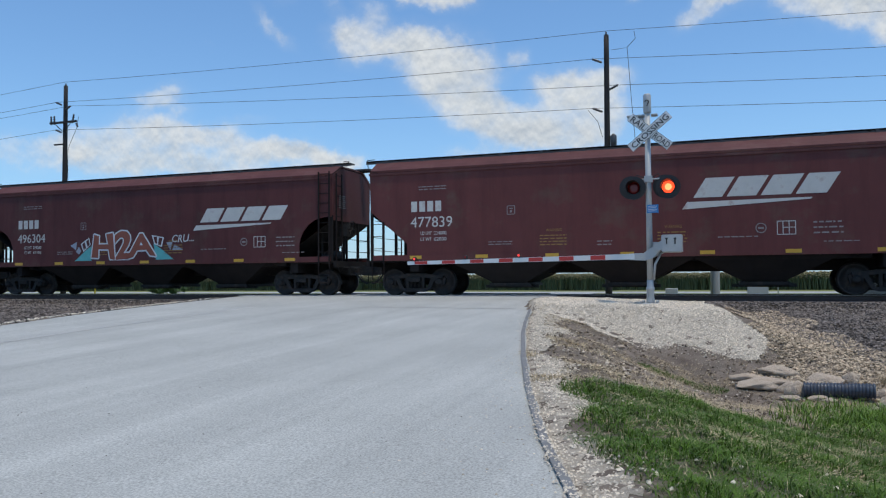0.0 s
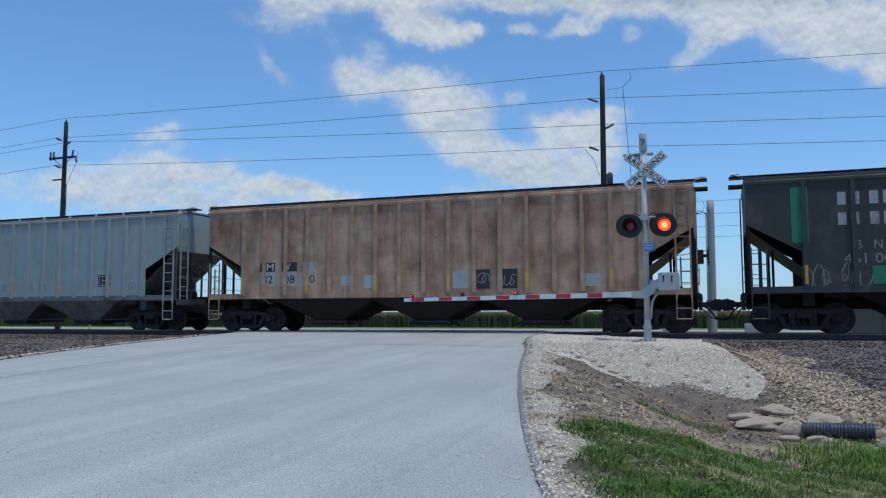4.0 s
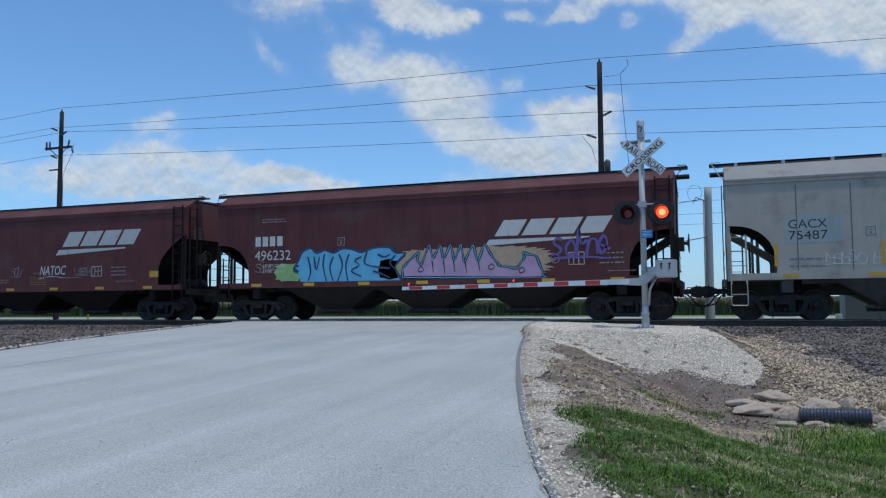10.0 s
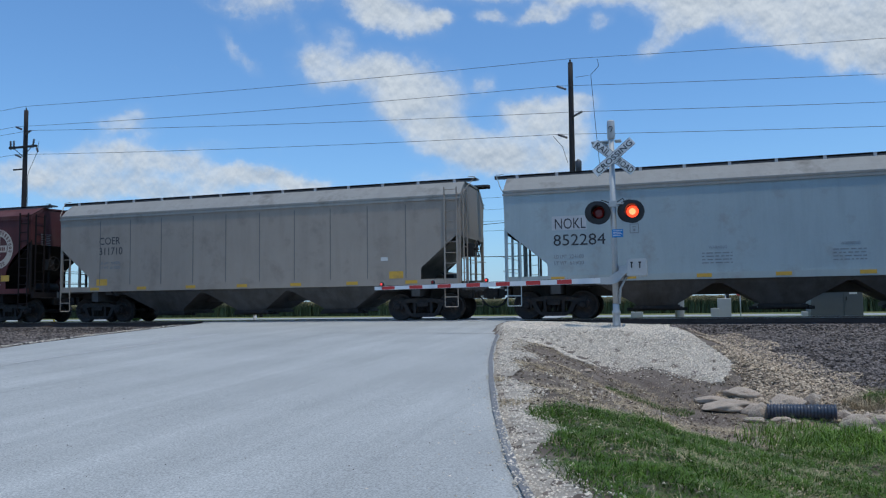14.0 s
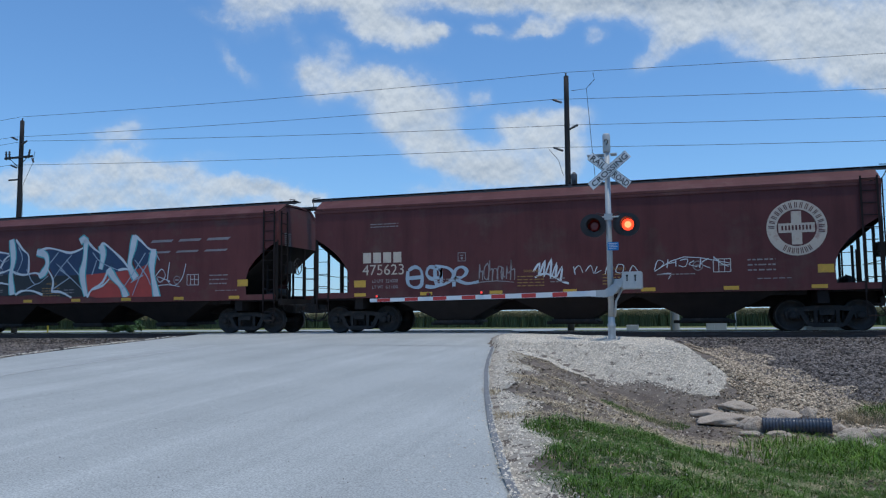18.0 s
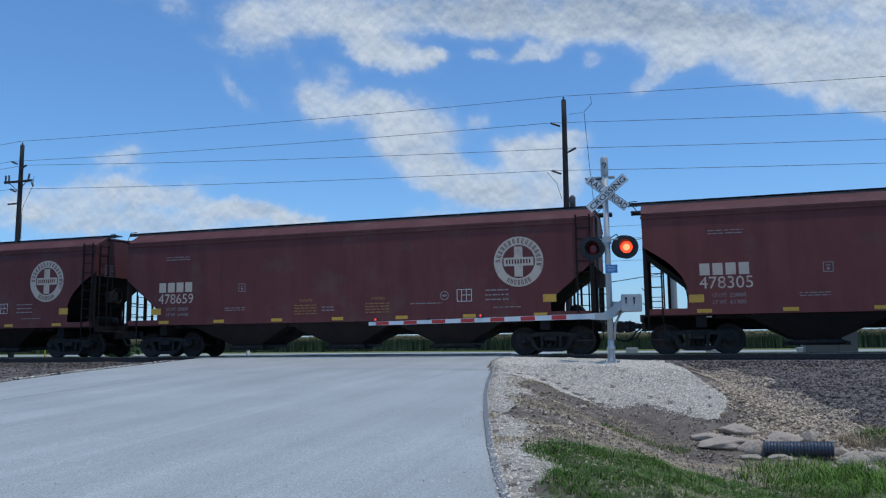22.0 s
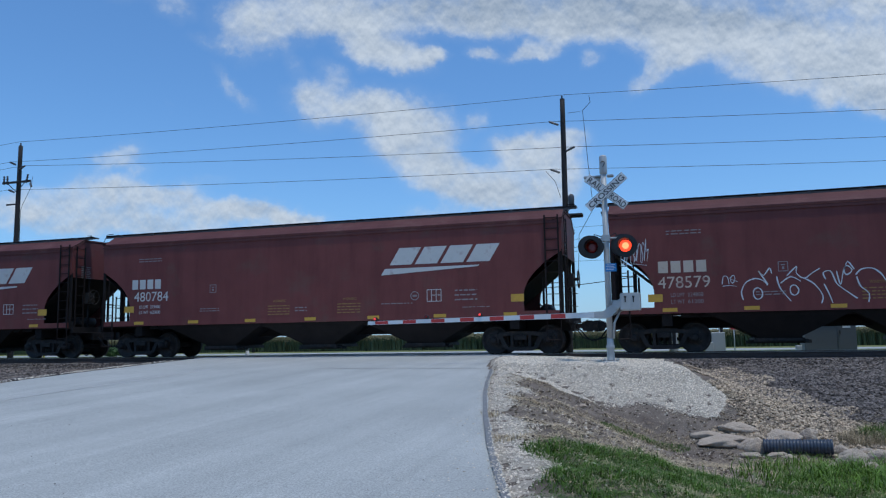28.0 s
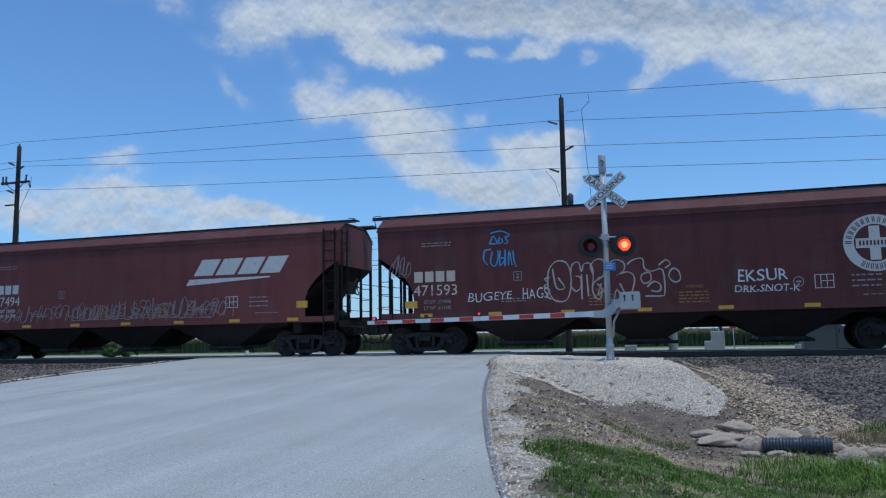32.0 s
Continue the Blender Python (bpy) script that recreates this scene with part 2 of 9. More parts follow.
RUST = (0.10, 0.045, 0.025)
M = {
    "maroon": material("maroon paint", (0.134, 0.039, 0.036), 0.62, var=0.18, scale=0.9, fine=25, bump=0.05, dirt=(0.13, 0.07, 0.055), dirt_amount=0.25, dirt_scale=0.8, streak=0.35, gloss=0.28),
    "maroon_dark": material("older maroon paint", (0.106, 0.032, 0.031), 0.66, var=0.20, scale=0.9, fine=25, bump=0.05, dirt=(0.11, 0.06, 0.05), dirt_amount=0.3, dirt_scale=0.7, streak=0.45, gloss=0.28),
    "maroon_red": material("redder maroon paint", (0.170, 0.049, 0.043), 0.62, var=0.18, scale=0.9, fine=25, bump=0.05, dirt=(0.15, 0.07, 0.055), dirt_amount=0.22, dirt_scale=0.8, streak=0.35, gloss=0.28),
    # roof base darkened to offset overhead sun on the slopes
    "maroon_roof": material("maroon roof darkened against sun", (0.112, 0.039, 0.037), 0.7, var=0.2, scale=1.2, fine=25, bump=0.05, dirt=(0.14, 0.07, 0.06), dirt_amount=0.3, streak=0.3, gloss=0.28),
    "green": material("faded dark green paint", (0.045, 0.048, 0.042), 0.65, var=0.25, scale=1.2, fine=30, bump=0.06, dirt=(0.10, 0.08, 0.06), dirt_amount=0.25, streak=0.4),
    "green_patch": material("fresh green patch paint", (0.03, 0.20, 0.10), 0.6, var=0.15, bump=0.04),
    "tan_rust": material("rust-stained tan paint", (0.47, 0.31, 0.205), 0.75, var=0.28, scale=1.0, fine=20, bump=0.1, dirt=(0.20, 0.09, 0.045), dirt_amount=0.55, dirt_scale=0.9, streak=0.75),
    "pale_grey": material("pale blue-grey paint", (0.345, 0.385, 0.368), 0.6, var=0.07, scale=1.0, fine=20, bump=0.03, dirt=(0.30, 0.30, 0.28), dirt_amount=0.18, streak=0.18),
    "warm_grey": material("weathered warm grey paint", (0.41, 0.375, 0.31), 0.6, var=0.08, scale=1.0, fine=20, bump=0.03, dirt=(0.28, 0.255, 0.215), dirt_amount=0.25, streak=0.18),
    "beige": material("beige-grey paint", (0.33, 0.275, 0.22), 0.65, var=0.09, scale=1.0, fine=20, bump=0.03, dirt=(0.25, 0.205, 0.165), dirt_amount=0.25, streak=0.18),
    "blue_grey": material("cool grey paint", (0.325, 0.385, 0.395), 0.55, var=0.07, scale=1.0, fine=20, bump=0.03, dirt=(0.28, 0.30, 0.29), dirt_amount=0.18, streak=0.18),
    "ladder_dark": material("dark maroon ladder", (0.022, 0.016, 0.015), 0.8, var=0.2, scale=3, bump=0.0, gloss=0.15),
    # high sun is countered in the colour: roof paint set below the sides
    "roof_grey": material("dirty grey roof paint toned down for sun", (0.29, 0.285, 0.26), 0.75, var=0.15, scale=1.2, fine=20, bump=0.04, dirt=(0.16, 0.15, 0.13), dirt_amount=0.3, streak=0.2),
    # body grey with the shade of the car ends put into it; grimy sill too
    "slope_grey": material("grimy grey sheet darkened for shade", (0.19, 0.185, 0.175), 0.75, var=0.2, scale=1.5, fine=20, bump=0.05, dirt=(0.08, 0.075, 0.07), dirt_amount=0.4, streak=0.4),
    "seam_grey": material("shadowed weld seam", (0.15, 0.145, 0.135), 0.8, var=0.3, scale=2, bump=0.0),
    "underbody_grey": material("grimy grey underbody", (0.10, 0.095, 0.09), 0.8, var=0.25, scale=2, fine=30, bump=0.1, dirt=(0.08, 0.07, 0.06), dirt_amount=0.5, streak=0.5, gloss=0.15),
    # near-black base carries the shade beneath the cars as well as grime
    "underbody_dark": material("shade-dark grimy underbody", (0.026, 0.022, 0.021), 0.9, var=0.3, scale=2, fine=30, bump=0.1, dirt=(0.03, 0.025, 0.022), dirt_amount=0.4, gloss=0.08),
    "bogie": material("oily cast steel", (0.024, 0.022, 0.021), 0.65, var=0.35, scale=5, fine=50, bump=0.15, dirt=(0.07, 0.05, 0.04), dirt_amount=0.3, dirt_scale=4, gloss=0.25),
    "wheel": material("rolled steel wheel", (0.034, 0.029, 0.027), 0.6, 0.3, var=0.3, scale=6, fine=40, bump=0.1, dirt=(0.09, 0.06, 0.045), dirt_amount=0.3, dirt_scale=5),
    "walkway": material("galvanised dark grating", (0.07, 0.07, 0.075), 0.7, 0.2, var=0.25, scale=4, bump=0.1),
    "bracket": material("grey bracket", (0.45, 0.45, 0.45), 0.6, var=0.15),
    "white": material("white decal", (0.58, 0.56, 0.52), 0.6, var=0.12, scale=2.5, fine=30, bump=0.0, dirt=(0.38, 0.28, 0.25), dirt_amount=0.18, dirt_scale=2.5),
    "cream": material("aged cream decal", (0.56, 0.46, 0.36), 0.6, var=0.15, scale=2.5, fine=30, bump=0.0, dirt=(0.30, 0.16, 0.13), dirt_amount=0.3, dirt_scale=2.5),
    "dim": material("worn small lettering", (0.27, 0.235, 0.225), 0.6, var=0.2, bump=0.0),
    "black": material("black decal", (0.025, 0.025, 0.028), 0.6, var=0.2, bump=0.0),
    "blue": material("blue decal", (0.05, 0.10, 0.25), 0.6, var=0.15, bump=0.0),
    "yellow": material("yellow reflector", (0.58, 0.33, 0.035), 0.4, var=0.12, scale=8, bump=0.0, dirt=(0.35, 0.2, 0.06), dirt_amount=0.25, dirt_scale=3),
    "yellow_text": material("faded yellow lettering", (0.30, 0.165, 0.045), 0.6, var=0.2, bump=0.0),
    "grey_text": material("grey lettering", (0.20, 0.21, 0.22), 0.6, var=0.2, bump=0.0),
    "spray_white": material("white spray paint", (0.62, 0.64, 0.64), 0.5, var=0.12, scale=4, bump=0.0),
    "spray_teal": material("teal spray paint", (0.10, 0.42, 0.42), 0.5, var=0.2, scale=4, bump=0.0),
    "spray_cyan": material("cyan spray paint", (0.13, 0.42, 0.60), 0.5, var=0.25, scale=3, bump=0.0),
    "spray_red": material("red spray paint", (0.42, 0.05, 0.035), 0.5, var=0.2, scale=3, bump=0.0),
    "spray_pink": material("pink spray paint", (0.50, 0.27, 0.33), 0.5, var=0.3, scale=3, bump=0.0),
    "spray_purple": material("violet spray paint", (0.14, 0.10, 0.30), 0.5, var=0.2, scale=3, bump=0.0),
    "spray_navy": material("navy spray paint", (0.025, 0.05, 0.11), 0.5, var=0.3, scale=2, bump=0.0),
    "spray_rust": material("rust red spray paint", (0.26, 0.07, 0.04), 0.5, var=0.2, scale=3, bump=0.0),
    "spray_silver": material("silver blue spray paint", (0.36, 0.42, 0.47), 0.5, var=0.25, scale=2, bump=0.0),
    "spray_lilac": material("lilac spray paint", (0.46, 0.30, 0.42), 0.5, var=0.22, scale=2, bump=0.0),
    "spray_tan": material("tan spray paint", (0.44, 0.31, 0.20), 0.5, var=0.2, scale=5, bump=0.0),
    "spray_lime": material("lime spray paint", (0.26, 0.42, 0.14), 0.5, var=0.25, scale=3, bump=0.0),
    "faded": material("faded white lettering", (0.40, 0.39, 0.37), 0.6, var=0.2, scale=3, bump=0.0, dirt=(0.12, 0.12, 0.11), dirt_amount=0.3, dirt_scale=3),
    "spray_bone": material("bone white spray paint", (0.41, 0.38, 0.35), 0.5, var=0.2, scale=3, bump=0.0),
    "spray_plum": material("faded plum spray paint", (0.25, 0.14, 0.15), 0.5, var=0.25, scale=3, bump=0.0),
    "spray_black": material("black spray paint", (0.02, 0.02, 0.022), 0.5, var=0.2, scale=3, bump=0.0),
    "spray_grey": material("silver spray paint", (0.33, 0.36, 0.42), 0.5, 0.2, var=0.2, scale=3, bump=0.0),
    "spray_blue": material("blue spray paint", (0.06, 0.30, 0.55), 0.5, var=0.2, scale=3, bump=0.0),
    "spray_maroon": material("dark plum spray paint", (0.10, 0.03, 0.06), 0.5, var=0.2, scale=3, bump=0.0),
    "road": material("worn pale asphalt road", (0.33, 0.325, 0.32), 0.85, var=0.10, scale=0.35, fine=130, bump=0.35, bump_dist=0.006, dirt=(0.46, 0.46, 0.46), dirt_amount=0.3, dirt_scale=0.25, gloss=0.35),
    "highway": material("pale concrete highway", (0.38, 0.38, 0.37), 0.85, var=0.08, scale=0.3),
    "soil": material("dry soil with dead grass", (0.20, 0.165, 0.135), 0.95, var=0.5, scale=2.6, fine=45, bump=0.8, bump_dist=0.03, dirt=(0.11, 0.085, 0.07), dirt_amount=0.4, dirt_scale=0.9, gloss=0.1),
    "far_ground": material("grassy verge", (0.17, 0.19, 0.07), 0.95, var=0.3, scale=0.5, fine=20, bump=0.6, dirt=(0.22, 0.20, 0.10), dirt_amount=0.4, dirt_scale=0.3, gloss=0.1),
    "gravel": material("pale limestone gravel", (0.42, 0.37, 0.30), 0.9, var=0.3, scale=5, fine=55, bump=1.0, bump_dist=0.03, gloss=0.2),
    "gravel_stone": material("pale limestone stones", (0.62, 0.545, 0.44), 0.9, var=0.1, scale=8, fine=60, bump=0.2, island=0.38, gloss=0.2),
    "riprap": material("tan crushed stone", (0.41, 0.325, 0.23), 0.9, var=0.2, scale=2.5, fine=60, bump=0.3, island=0.6, gloss=0.2),
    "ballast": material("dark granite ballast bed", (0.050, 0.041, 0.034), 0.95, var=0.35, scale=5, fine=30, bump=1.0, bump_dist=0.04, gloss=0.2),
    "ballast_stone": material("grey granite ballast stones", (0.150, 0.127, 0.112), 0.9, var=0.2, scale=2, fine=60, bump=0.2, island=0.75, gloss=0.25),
    "rock": material("pale limestone rock", (0.49, 0.395, 0.30), 0.9, var=0.25, scale=6, fine=40, bump=0.9, bump_dist=0.03, dirt=(0.33, 0.25, 0.18), dirt_amount=0.4, dirt_scale=4),
    "grass": material("green grass blades", (0.068, 0.130, 0.010), 0.6, var=0.6, scale=3.0, fine=12, bump=0.0, island=0.45, gloss=0.3),
    "weed": material("bright green weeds", (0.12, 0.205, 0.022), 0.55, var=0.25, scale=2, fine=12, bump=0.0, island=0.4, gloss=0.3),
    "dry_grass": material("dry straw", (0.46, 0.37, 0.24), 0.8, var=0.25, scale=2, fine=12, bump=0.0, island=0.4, gloss=0.2),
    "crop": material("green crop leaves", (0.075, 0.10, 0.042), 0.7, var=0.3, scale=0.6, fine=6, bump=0.0, island=0.3),
    "crop_head": material("tan crop heads", (0.20, 0.18, 0.09), 0.8, var=0.25, scale=0.5, fine=5, bump=0.0, island=0.3),
    "galvanised": material("galvanised steel", (0.44, 0.45, 0.44), 0.55, 0.12, var=0.12, scale=6, fine=30, bump=0.03, dirt=(0.38, 0.38, 0.38), dirt_amount=0.25, dirt_scale=3),
    "sign_white": material("white reflective sign sheet", (0.74, 0.74, 0.72), 0.45, var=0.05, bump=0.0),
    "sign_black": plain("black sign lettering", (0.02, 0.02, 0.02), 0.5),
    "sign_blue": material("blue sign sheet", (0.03, 0.22, 0.52), 0.45, var=0.08, bump=0.0),
    "lamp_black": material("matt black lamp housing", (0.016, 0.016, 0.017), 0.55, var=0.2, bump=0.03),
    "arm_white": material("white gate arm sheet", (0.66, 0.68, 0.68), 0.45, var=0.06, bump=0.0),
    "arm_red": material("red gate arm sheet", (0.46, 0.035, 0.03), 0.45, var=0.1, bump=0.0),
    "lens_off": plain("unlit red lens", (0.22, 0.015, 0.015), 0.25),
    "lens_on": plain("lit red lens", (0.8, 0.05, 0.02), 0.3, glow=2.2, glow_colour=(1.0, 0.06, 0.02)),
    "arm_lens_on": plain("lit arm lens", (0.7, 0.03, 0.025), 0.3, glow=0.9, glow_colour=(1.0, 0.06, 0.05)),
    "lens_core": plain("lit lamp core", (0.9, 0.3, 0.1), 0.3, glow=2.8, glow_colour=(1.0, 0.22, 0.08)),
    "wood_pole": material("dark creosoted pole", (0.028, 0.024, 0.023), 0.85, var=0.3, scale=3, fine=25, bump=0.4, stretch=(4, 4, 0.4)),
    "grey_pole": material("weathered grey pole", (0.36, 0.35, 0.34), 0.85, var=0.15, scale=3, fine=25, bump=0.3, stretch=(4, 4, 0.4)),
    "wire": plain("dark wire", (0.02, 0.02, 0.022), 0.6),
    "insulator": material("grey insulator", (0.06, 0.06, 0.065), 0.4, var=0.2),
    "rail": material("rusty rail steel", (0.085, 0.055, 0.045), 0.7, 0.2, var=0.3, scale=4, fine=30, bump=0.2),
    "rail_head": material("polished rail head", (0.45, 0.44, 0.43), 0.35, 0.9, var=0.1, bump=0.02),
    "tie": material("dark timber tie", (0.07, 0.055, 0.045), 0.9, var=0.3, scale=4, fine=30, bump=0.5, stretch=(4, 0.5, 4)),
    "panel": material("concrete crossing panel", (0.36, 0.355, 0.35), 0.85, var=0.12, scale=1.5, fine=60, bump=0.2),
    "hut": material("aluminium relay hut", (0.125, 0.135, 0.145), 0.55, 0.3, var=0.08, scale=2, bump=0.04),
    "box_white": material("white painted steel box", (0.46, 0.47, 0.47), 0.5, var=0.06, scale=3, bump=0.03),
    "pipe": material("black corrugated plastic", (0.045, 0.056, 0.076), 0.30, var=0.2, scale=6, bump=0.05, dirt=(0.07, 0.06, 0.055), dirt_amount=0.2, dirt_scale=5),
    "car_paint": material("slate blue car paint", (0.05, 0.09, 0.13), 0.3, 0.4, var=0.05, bump=0.0, coat=0.5),
    "glass": plain("dark car glass", (0.02, 0.025, 0.03), 0.08),
    "tyre": plain("tyre rubber", (0.02, 0.02, 0.02), 0.8),
    "alloy": plain("alloy wheel", (0.5, 0.5, 0.52), 0.35, 0.8),
    "marker": material("yellow marker post", (0.62, 0.50, 0.05), 0.5, var=0.1),
    "stop_red": material("red sign sheet", (0.45, 0.03, 0.03), 0.4, var=0.1, bump=0.0),
    "rubber": plain("black rubber hose", (0.015, 0.015, 0.016), 0.6),
    "leaf": material("bush leaves", (0.06, 0.11, 0.03), 0.7, var=0.3, scale=2, fine=10, bump=0.0, island=0.5),
}


def road_material():
    """Chip-sealed asphalt: coarse grain, wheel-worn streaks along the road, pale dusty patches."""
    mat = material("chip-sealed road", (0.428, 0.434, 0.408), 0.88, var=0.05, scale=0.4, fine=150, bump=0.5, bump_dist=0.008, gloss=0.3)
    nt = mat.node_tree
    N, L = nt.nodes, nt.links
    b = N["Principled BSDF"]
    src = b.inputs["Base Color"].links[0].from_socket
    tc = N.new("ShaderNodeTexCoord")
    for turn, sc, lo, hi, a, c in ((-14, (1.3, 0.05, 1), 0.35, 0.7, 0.92, 1.045), (-14, (7.0, 0.12, 1), 0.3, 0.7, 0.965, 1.03), (-50, (2.2, 0.10, 1), 0.4, 0.7, 0.95, 1.045), (0, (60, 60, 60), 0.35, 0.65, 0.74, 1.24), (0, (0.5, 0.5, 0.5), 0.3, 0.7, 0.93, 1.06)):
        mp = N.new("ShaderNodeMapping")
        mp.inputs["Rotation"].default_value[2], mp.inputs["Scale"].default_value = radians(turn), sc
        L.new(tc.outputs["Object"], mp.inputs["Vector"])
        n = N.new("ShaderNodeTexNoise")
        n.inputs["Scale"].default_value, n.inputs["Detail"].default_value = 1.0, 5
        L.new(mp.outputs[0], n.inputs["Vector"])
        r = N.new("ShaderNodeMapRange")
        L.new(n.outputs["Fac"], r.inputs["Value"])
        for k, v in (("From Min", lo), ("From Max", hi), ("To Min", a), ("To Max", c)):
            r.inputs[k].default_value = v
        m = N.new("ShaderNodeVectorMath")
        m.operation = "SCALE"
        L.new(src, m.inputs[0])
        L.new(r.outputs[0], m.inputs["Scale"])
        src = m.outputs[0]
    L.new(src, b.inputs["Base Color"])
    return mat


M["road"] = road_material()
M["road_dark"] = material("dark broken asphalt edge", (0.19, 0.19, 0.19), 0.9, var=0.3, scale=3, fine=70, bump=0.7, bump_dist=0.01)
M["road_line"] = material("pale worn seam in the asphalt", (0.56, 0.555, 0.54), 0.9, var=0.15, scale=3, fine=60, bump=0.3)
M["clod"] = material("dry clods of soil", (0.13, 0.10, 0.075), 0.95, var=0.2, scale=6, fine=40, bump=0.3, island=0.5, gloss=0.1)

# ---- mesh helpers ----
def box(bm, x0, x1, y0, y1, z0, z1):
    vs = [bm.verts.new((x, y, z)) for x in (x0, x1) for y in (y0, y1) for z in (z0, z1)]
    for f in ((0, 1, 3, 2), (4, 6, 7, 5), (0, 4, 5, 1), (2, 3, 7, 6), (0, 2, 6, 4), (1, 5, 7, 3)):
        bm.faces.new([vs[i] for i in f])
    return vs


def bar(bm, a, b, w, h=None, up=(0, 0, 1)):
    """A rectangular bar from a to b, w wide and h high."""
    h = h or w
    a, b = Vector(a), Vector(b)
    d = (b - a).normalized()
    u = Vector(up)
    if abs(d.dot(u)) > 0.98:
        u = Vector((0, 1, 0))
    s = d.cross(u).normalized()
    t = s.cross(d)
    vs = [bm.verts.new(p + s * (w / 2 * i) + t * (h / 2 * j)) for p in (a, b) for i, j in ((-1, -1), (1, -1), (1, 1), (-1, 1))]
    for f in ((3, 2, 1, 0), (4, 5, 6, 7), (0, 1, 5, 4), (1, 2, 6, 5), (2, 3, 7, 6), (3, 0, 4, 7)):
        bm.faces.new([vs[i] for i in f])


def tube(bm, pts, r, seg=6, cap=True, radii=None):
    """A round tube along pts."""
    pts = [Vector(p) for p in pts]
    rings = []
    n = len(pts)
    side = None
    for i, p in enumerate(pts):
        d = (pts[min(i + 1, n - 1)] - pts[max(i - 1, 0)]).normalized()
        if side is None:
            side = d.orthogonal().normalized()
        side = (side - d * side.dot(d)).normalized()
        up = d.cross(side)
        rr = radii[i] if radii else r
        rings.append([bm.verts.new(p + (side * math.cos(k * math.tau / seg) + up * math.sin(k * math.tau / seg)) * rr) for k in range(seg)])
    for a, b in zip(rings, rings[1:]):
        for k in range(seg):
            f = bm.faces.new((a[k], a[(k + 1) % seg], b[(k + 1) % seg], b[k]))
            f.smooth = seg > 5
    if cap:
        bm.faces.new(rings[0][::-1])
        bm.faces.new(rings[-1])


def lathe(bm, profile, axis="Y", seg=24, at=(0, 0, 0)):
    """Turns (radius, along) pairs about an axis; closed at both ends by discs where the radius is not nought."""
    rings = []
    for r, h in profile:
        ring = []
        for k in range(seg):
            c, s = math.cos(k * math.tau / seg) * r, math.sin(k * math.tau / seg) * r
            p = {"Y": (c, h, s), "Z": (c, s, h), "X": (h, c, s)}[axis]
            ring.append(bm.verts.new(Vector(p) + Vector(at)))
        rings.append(ring)
    for a, b in zip(rings, rings[1:]):
        for k in range(seg):
            f = bm.faces.new((a[k], a[(k + 1) % seg], b[(k + 1) % seg], b[k]))
            f.smooth = True
    bm.faces.new(rings[0][::-1])
    bm.faces.new(rings[-1])


def prism(bm, poly, y0, y1):
    """Extrudes a polygon of (x, z) from y0 to y1."""
    a = [bm.verts.new((x, y0, z)) for x, z in poly]
    b = [bm.verts.new((x, y1, z)) for x, z in poly]
    n = len(poly)
    bm.faces.new(a)
    bm.faces.new(b[::-1])
    for i in range(n):
        bm.faces.new((a[i], b[i], b[(i + 1) % n], a[(i + 1) % n]))


def loft(bm, sections, close=True):
    """Joins equal-length rings of points."""
    rings = [[bm.verts.new(p) for p in s] for s in sections]
    n = len(rings[0])
    for a, b in zip(rings, rings[1:]):
        for k in range(n if close else n - 1):
            bm.faces.new((a[k], a[(k + 1) % n], b[(k + 1) % n], b[k]))
    if close:
        bm.faces.new(rings[0][::-1])
        bm.faces.new(rings[-1])


def bevel(bm, width, seg=1):
    bmesh.ops.bevel(bm, geom=bm.edges[:], offset=width, segments=seg, affect="EDGES", clamp_overlap=True)


def data_of(bm, name, mat, fix=True):
    if fix:
        bmesh.ops.recalc_face_normals(bm, faces=bm.faces[:])
    me = bpy.data.meshes.new(name)
    bm.to_mesh(me)
    bm.free()
    for m_ in mat if isinstance(mat, (list, tuple)) else (mat,):
        me.materials.append(m_)
    return me


def part(name, bm, mat, parent=None, label="", at=None, fix=True):
    me = bm if isinstance(bm, bpy.types.Mesh) else data_of(bm, name, mat, fix)
    ob = new(name, me)
    if parent is not None:
        ob.parent = parent
    if at is not None:
        ob.matrix_basis = at if isinstance(at, Matrix) else Matrix.Translation(at)
    return tagged(ob, label)


def thing(name, label, category, group="", at=None, kind=""):
    ob = new(name)
    ob.empty_display_size = 0.3
    if at is not None:
        ob.matrix_basis = at if isinstance(at, Matrix) else Matrix.Translation(at)
    return tagged(ob, label, category, group, kind)


def raw_mesh(name, verts, faces, mat, smooth=False):
    me = bpy.data.meshes.new(name)
    me.from_pydata(verts.tolist() if hasattr(verts, "tolist") else verts, [], faces.tolist() if hasattr(faces, "tolist") else faces)
    if smooth:
        me.shade_smooth()
    for m_ in mat if isinstance(mat, (list, tuple)) else (mat,):
        me.materials.append(m_)
    return me


def smooth01(u):
    u = np.clip(u, 0.0, 1.0)
    return u * u * (3 - 2 * u)


LETTERS = {}


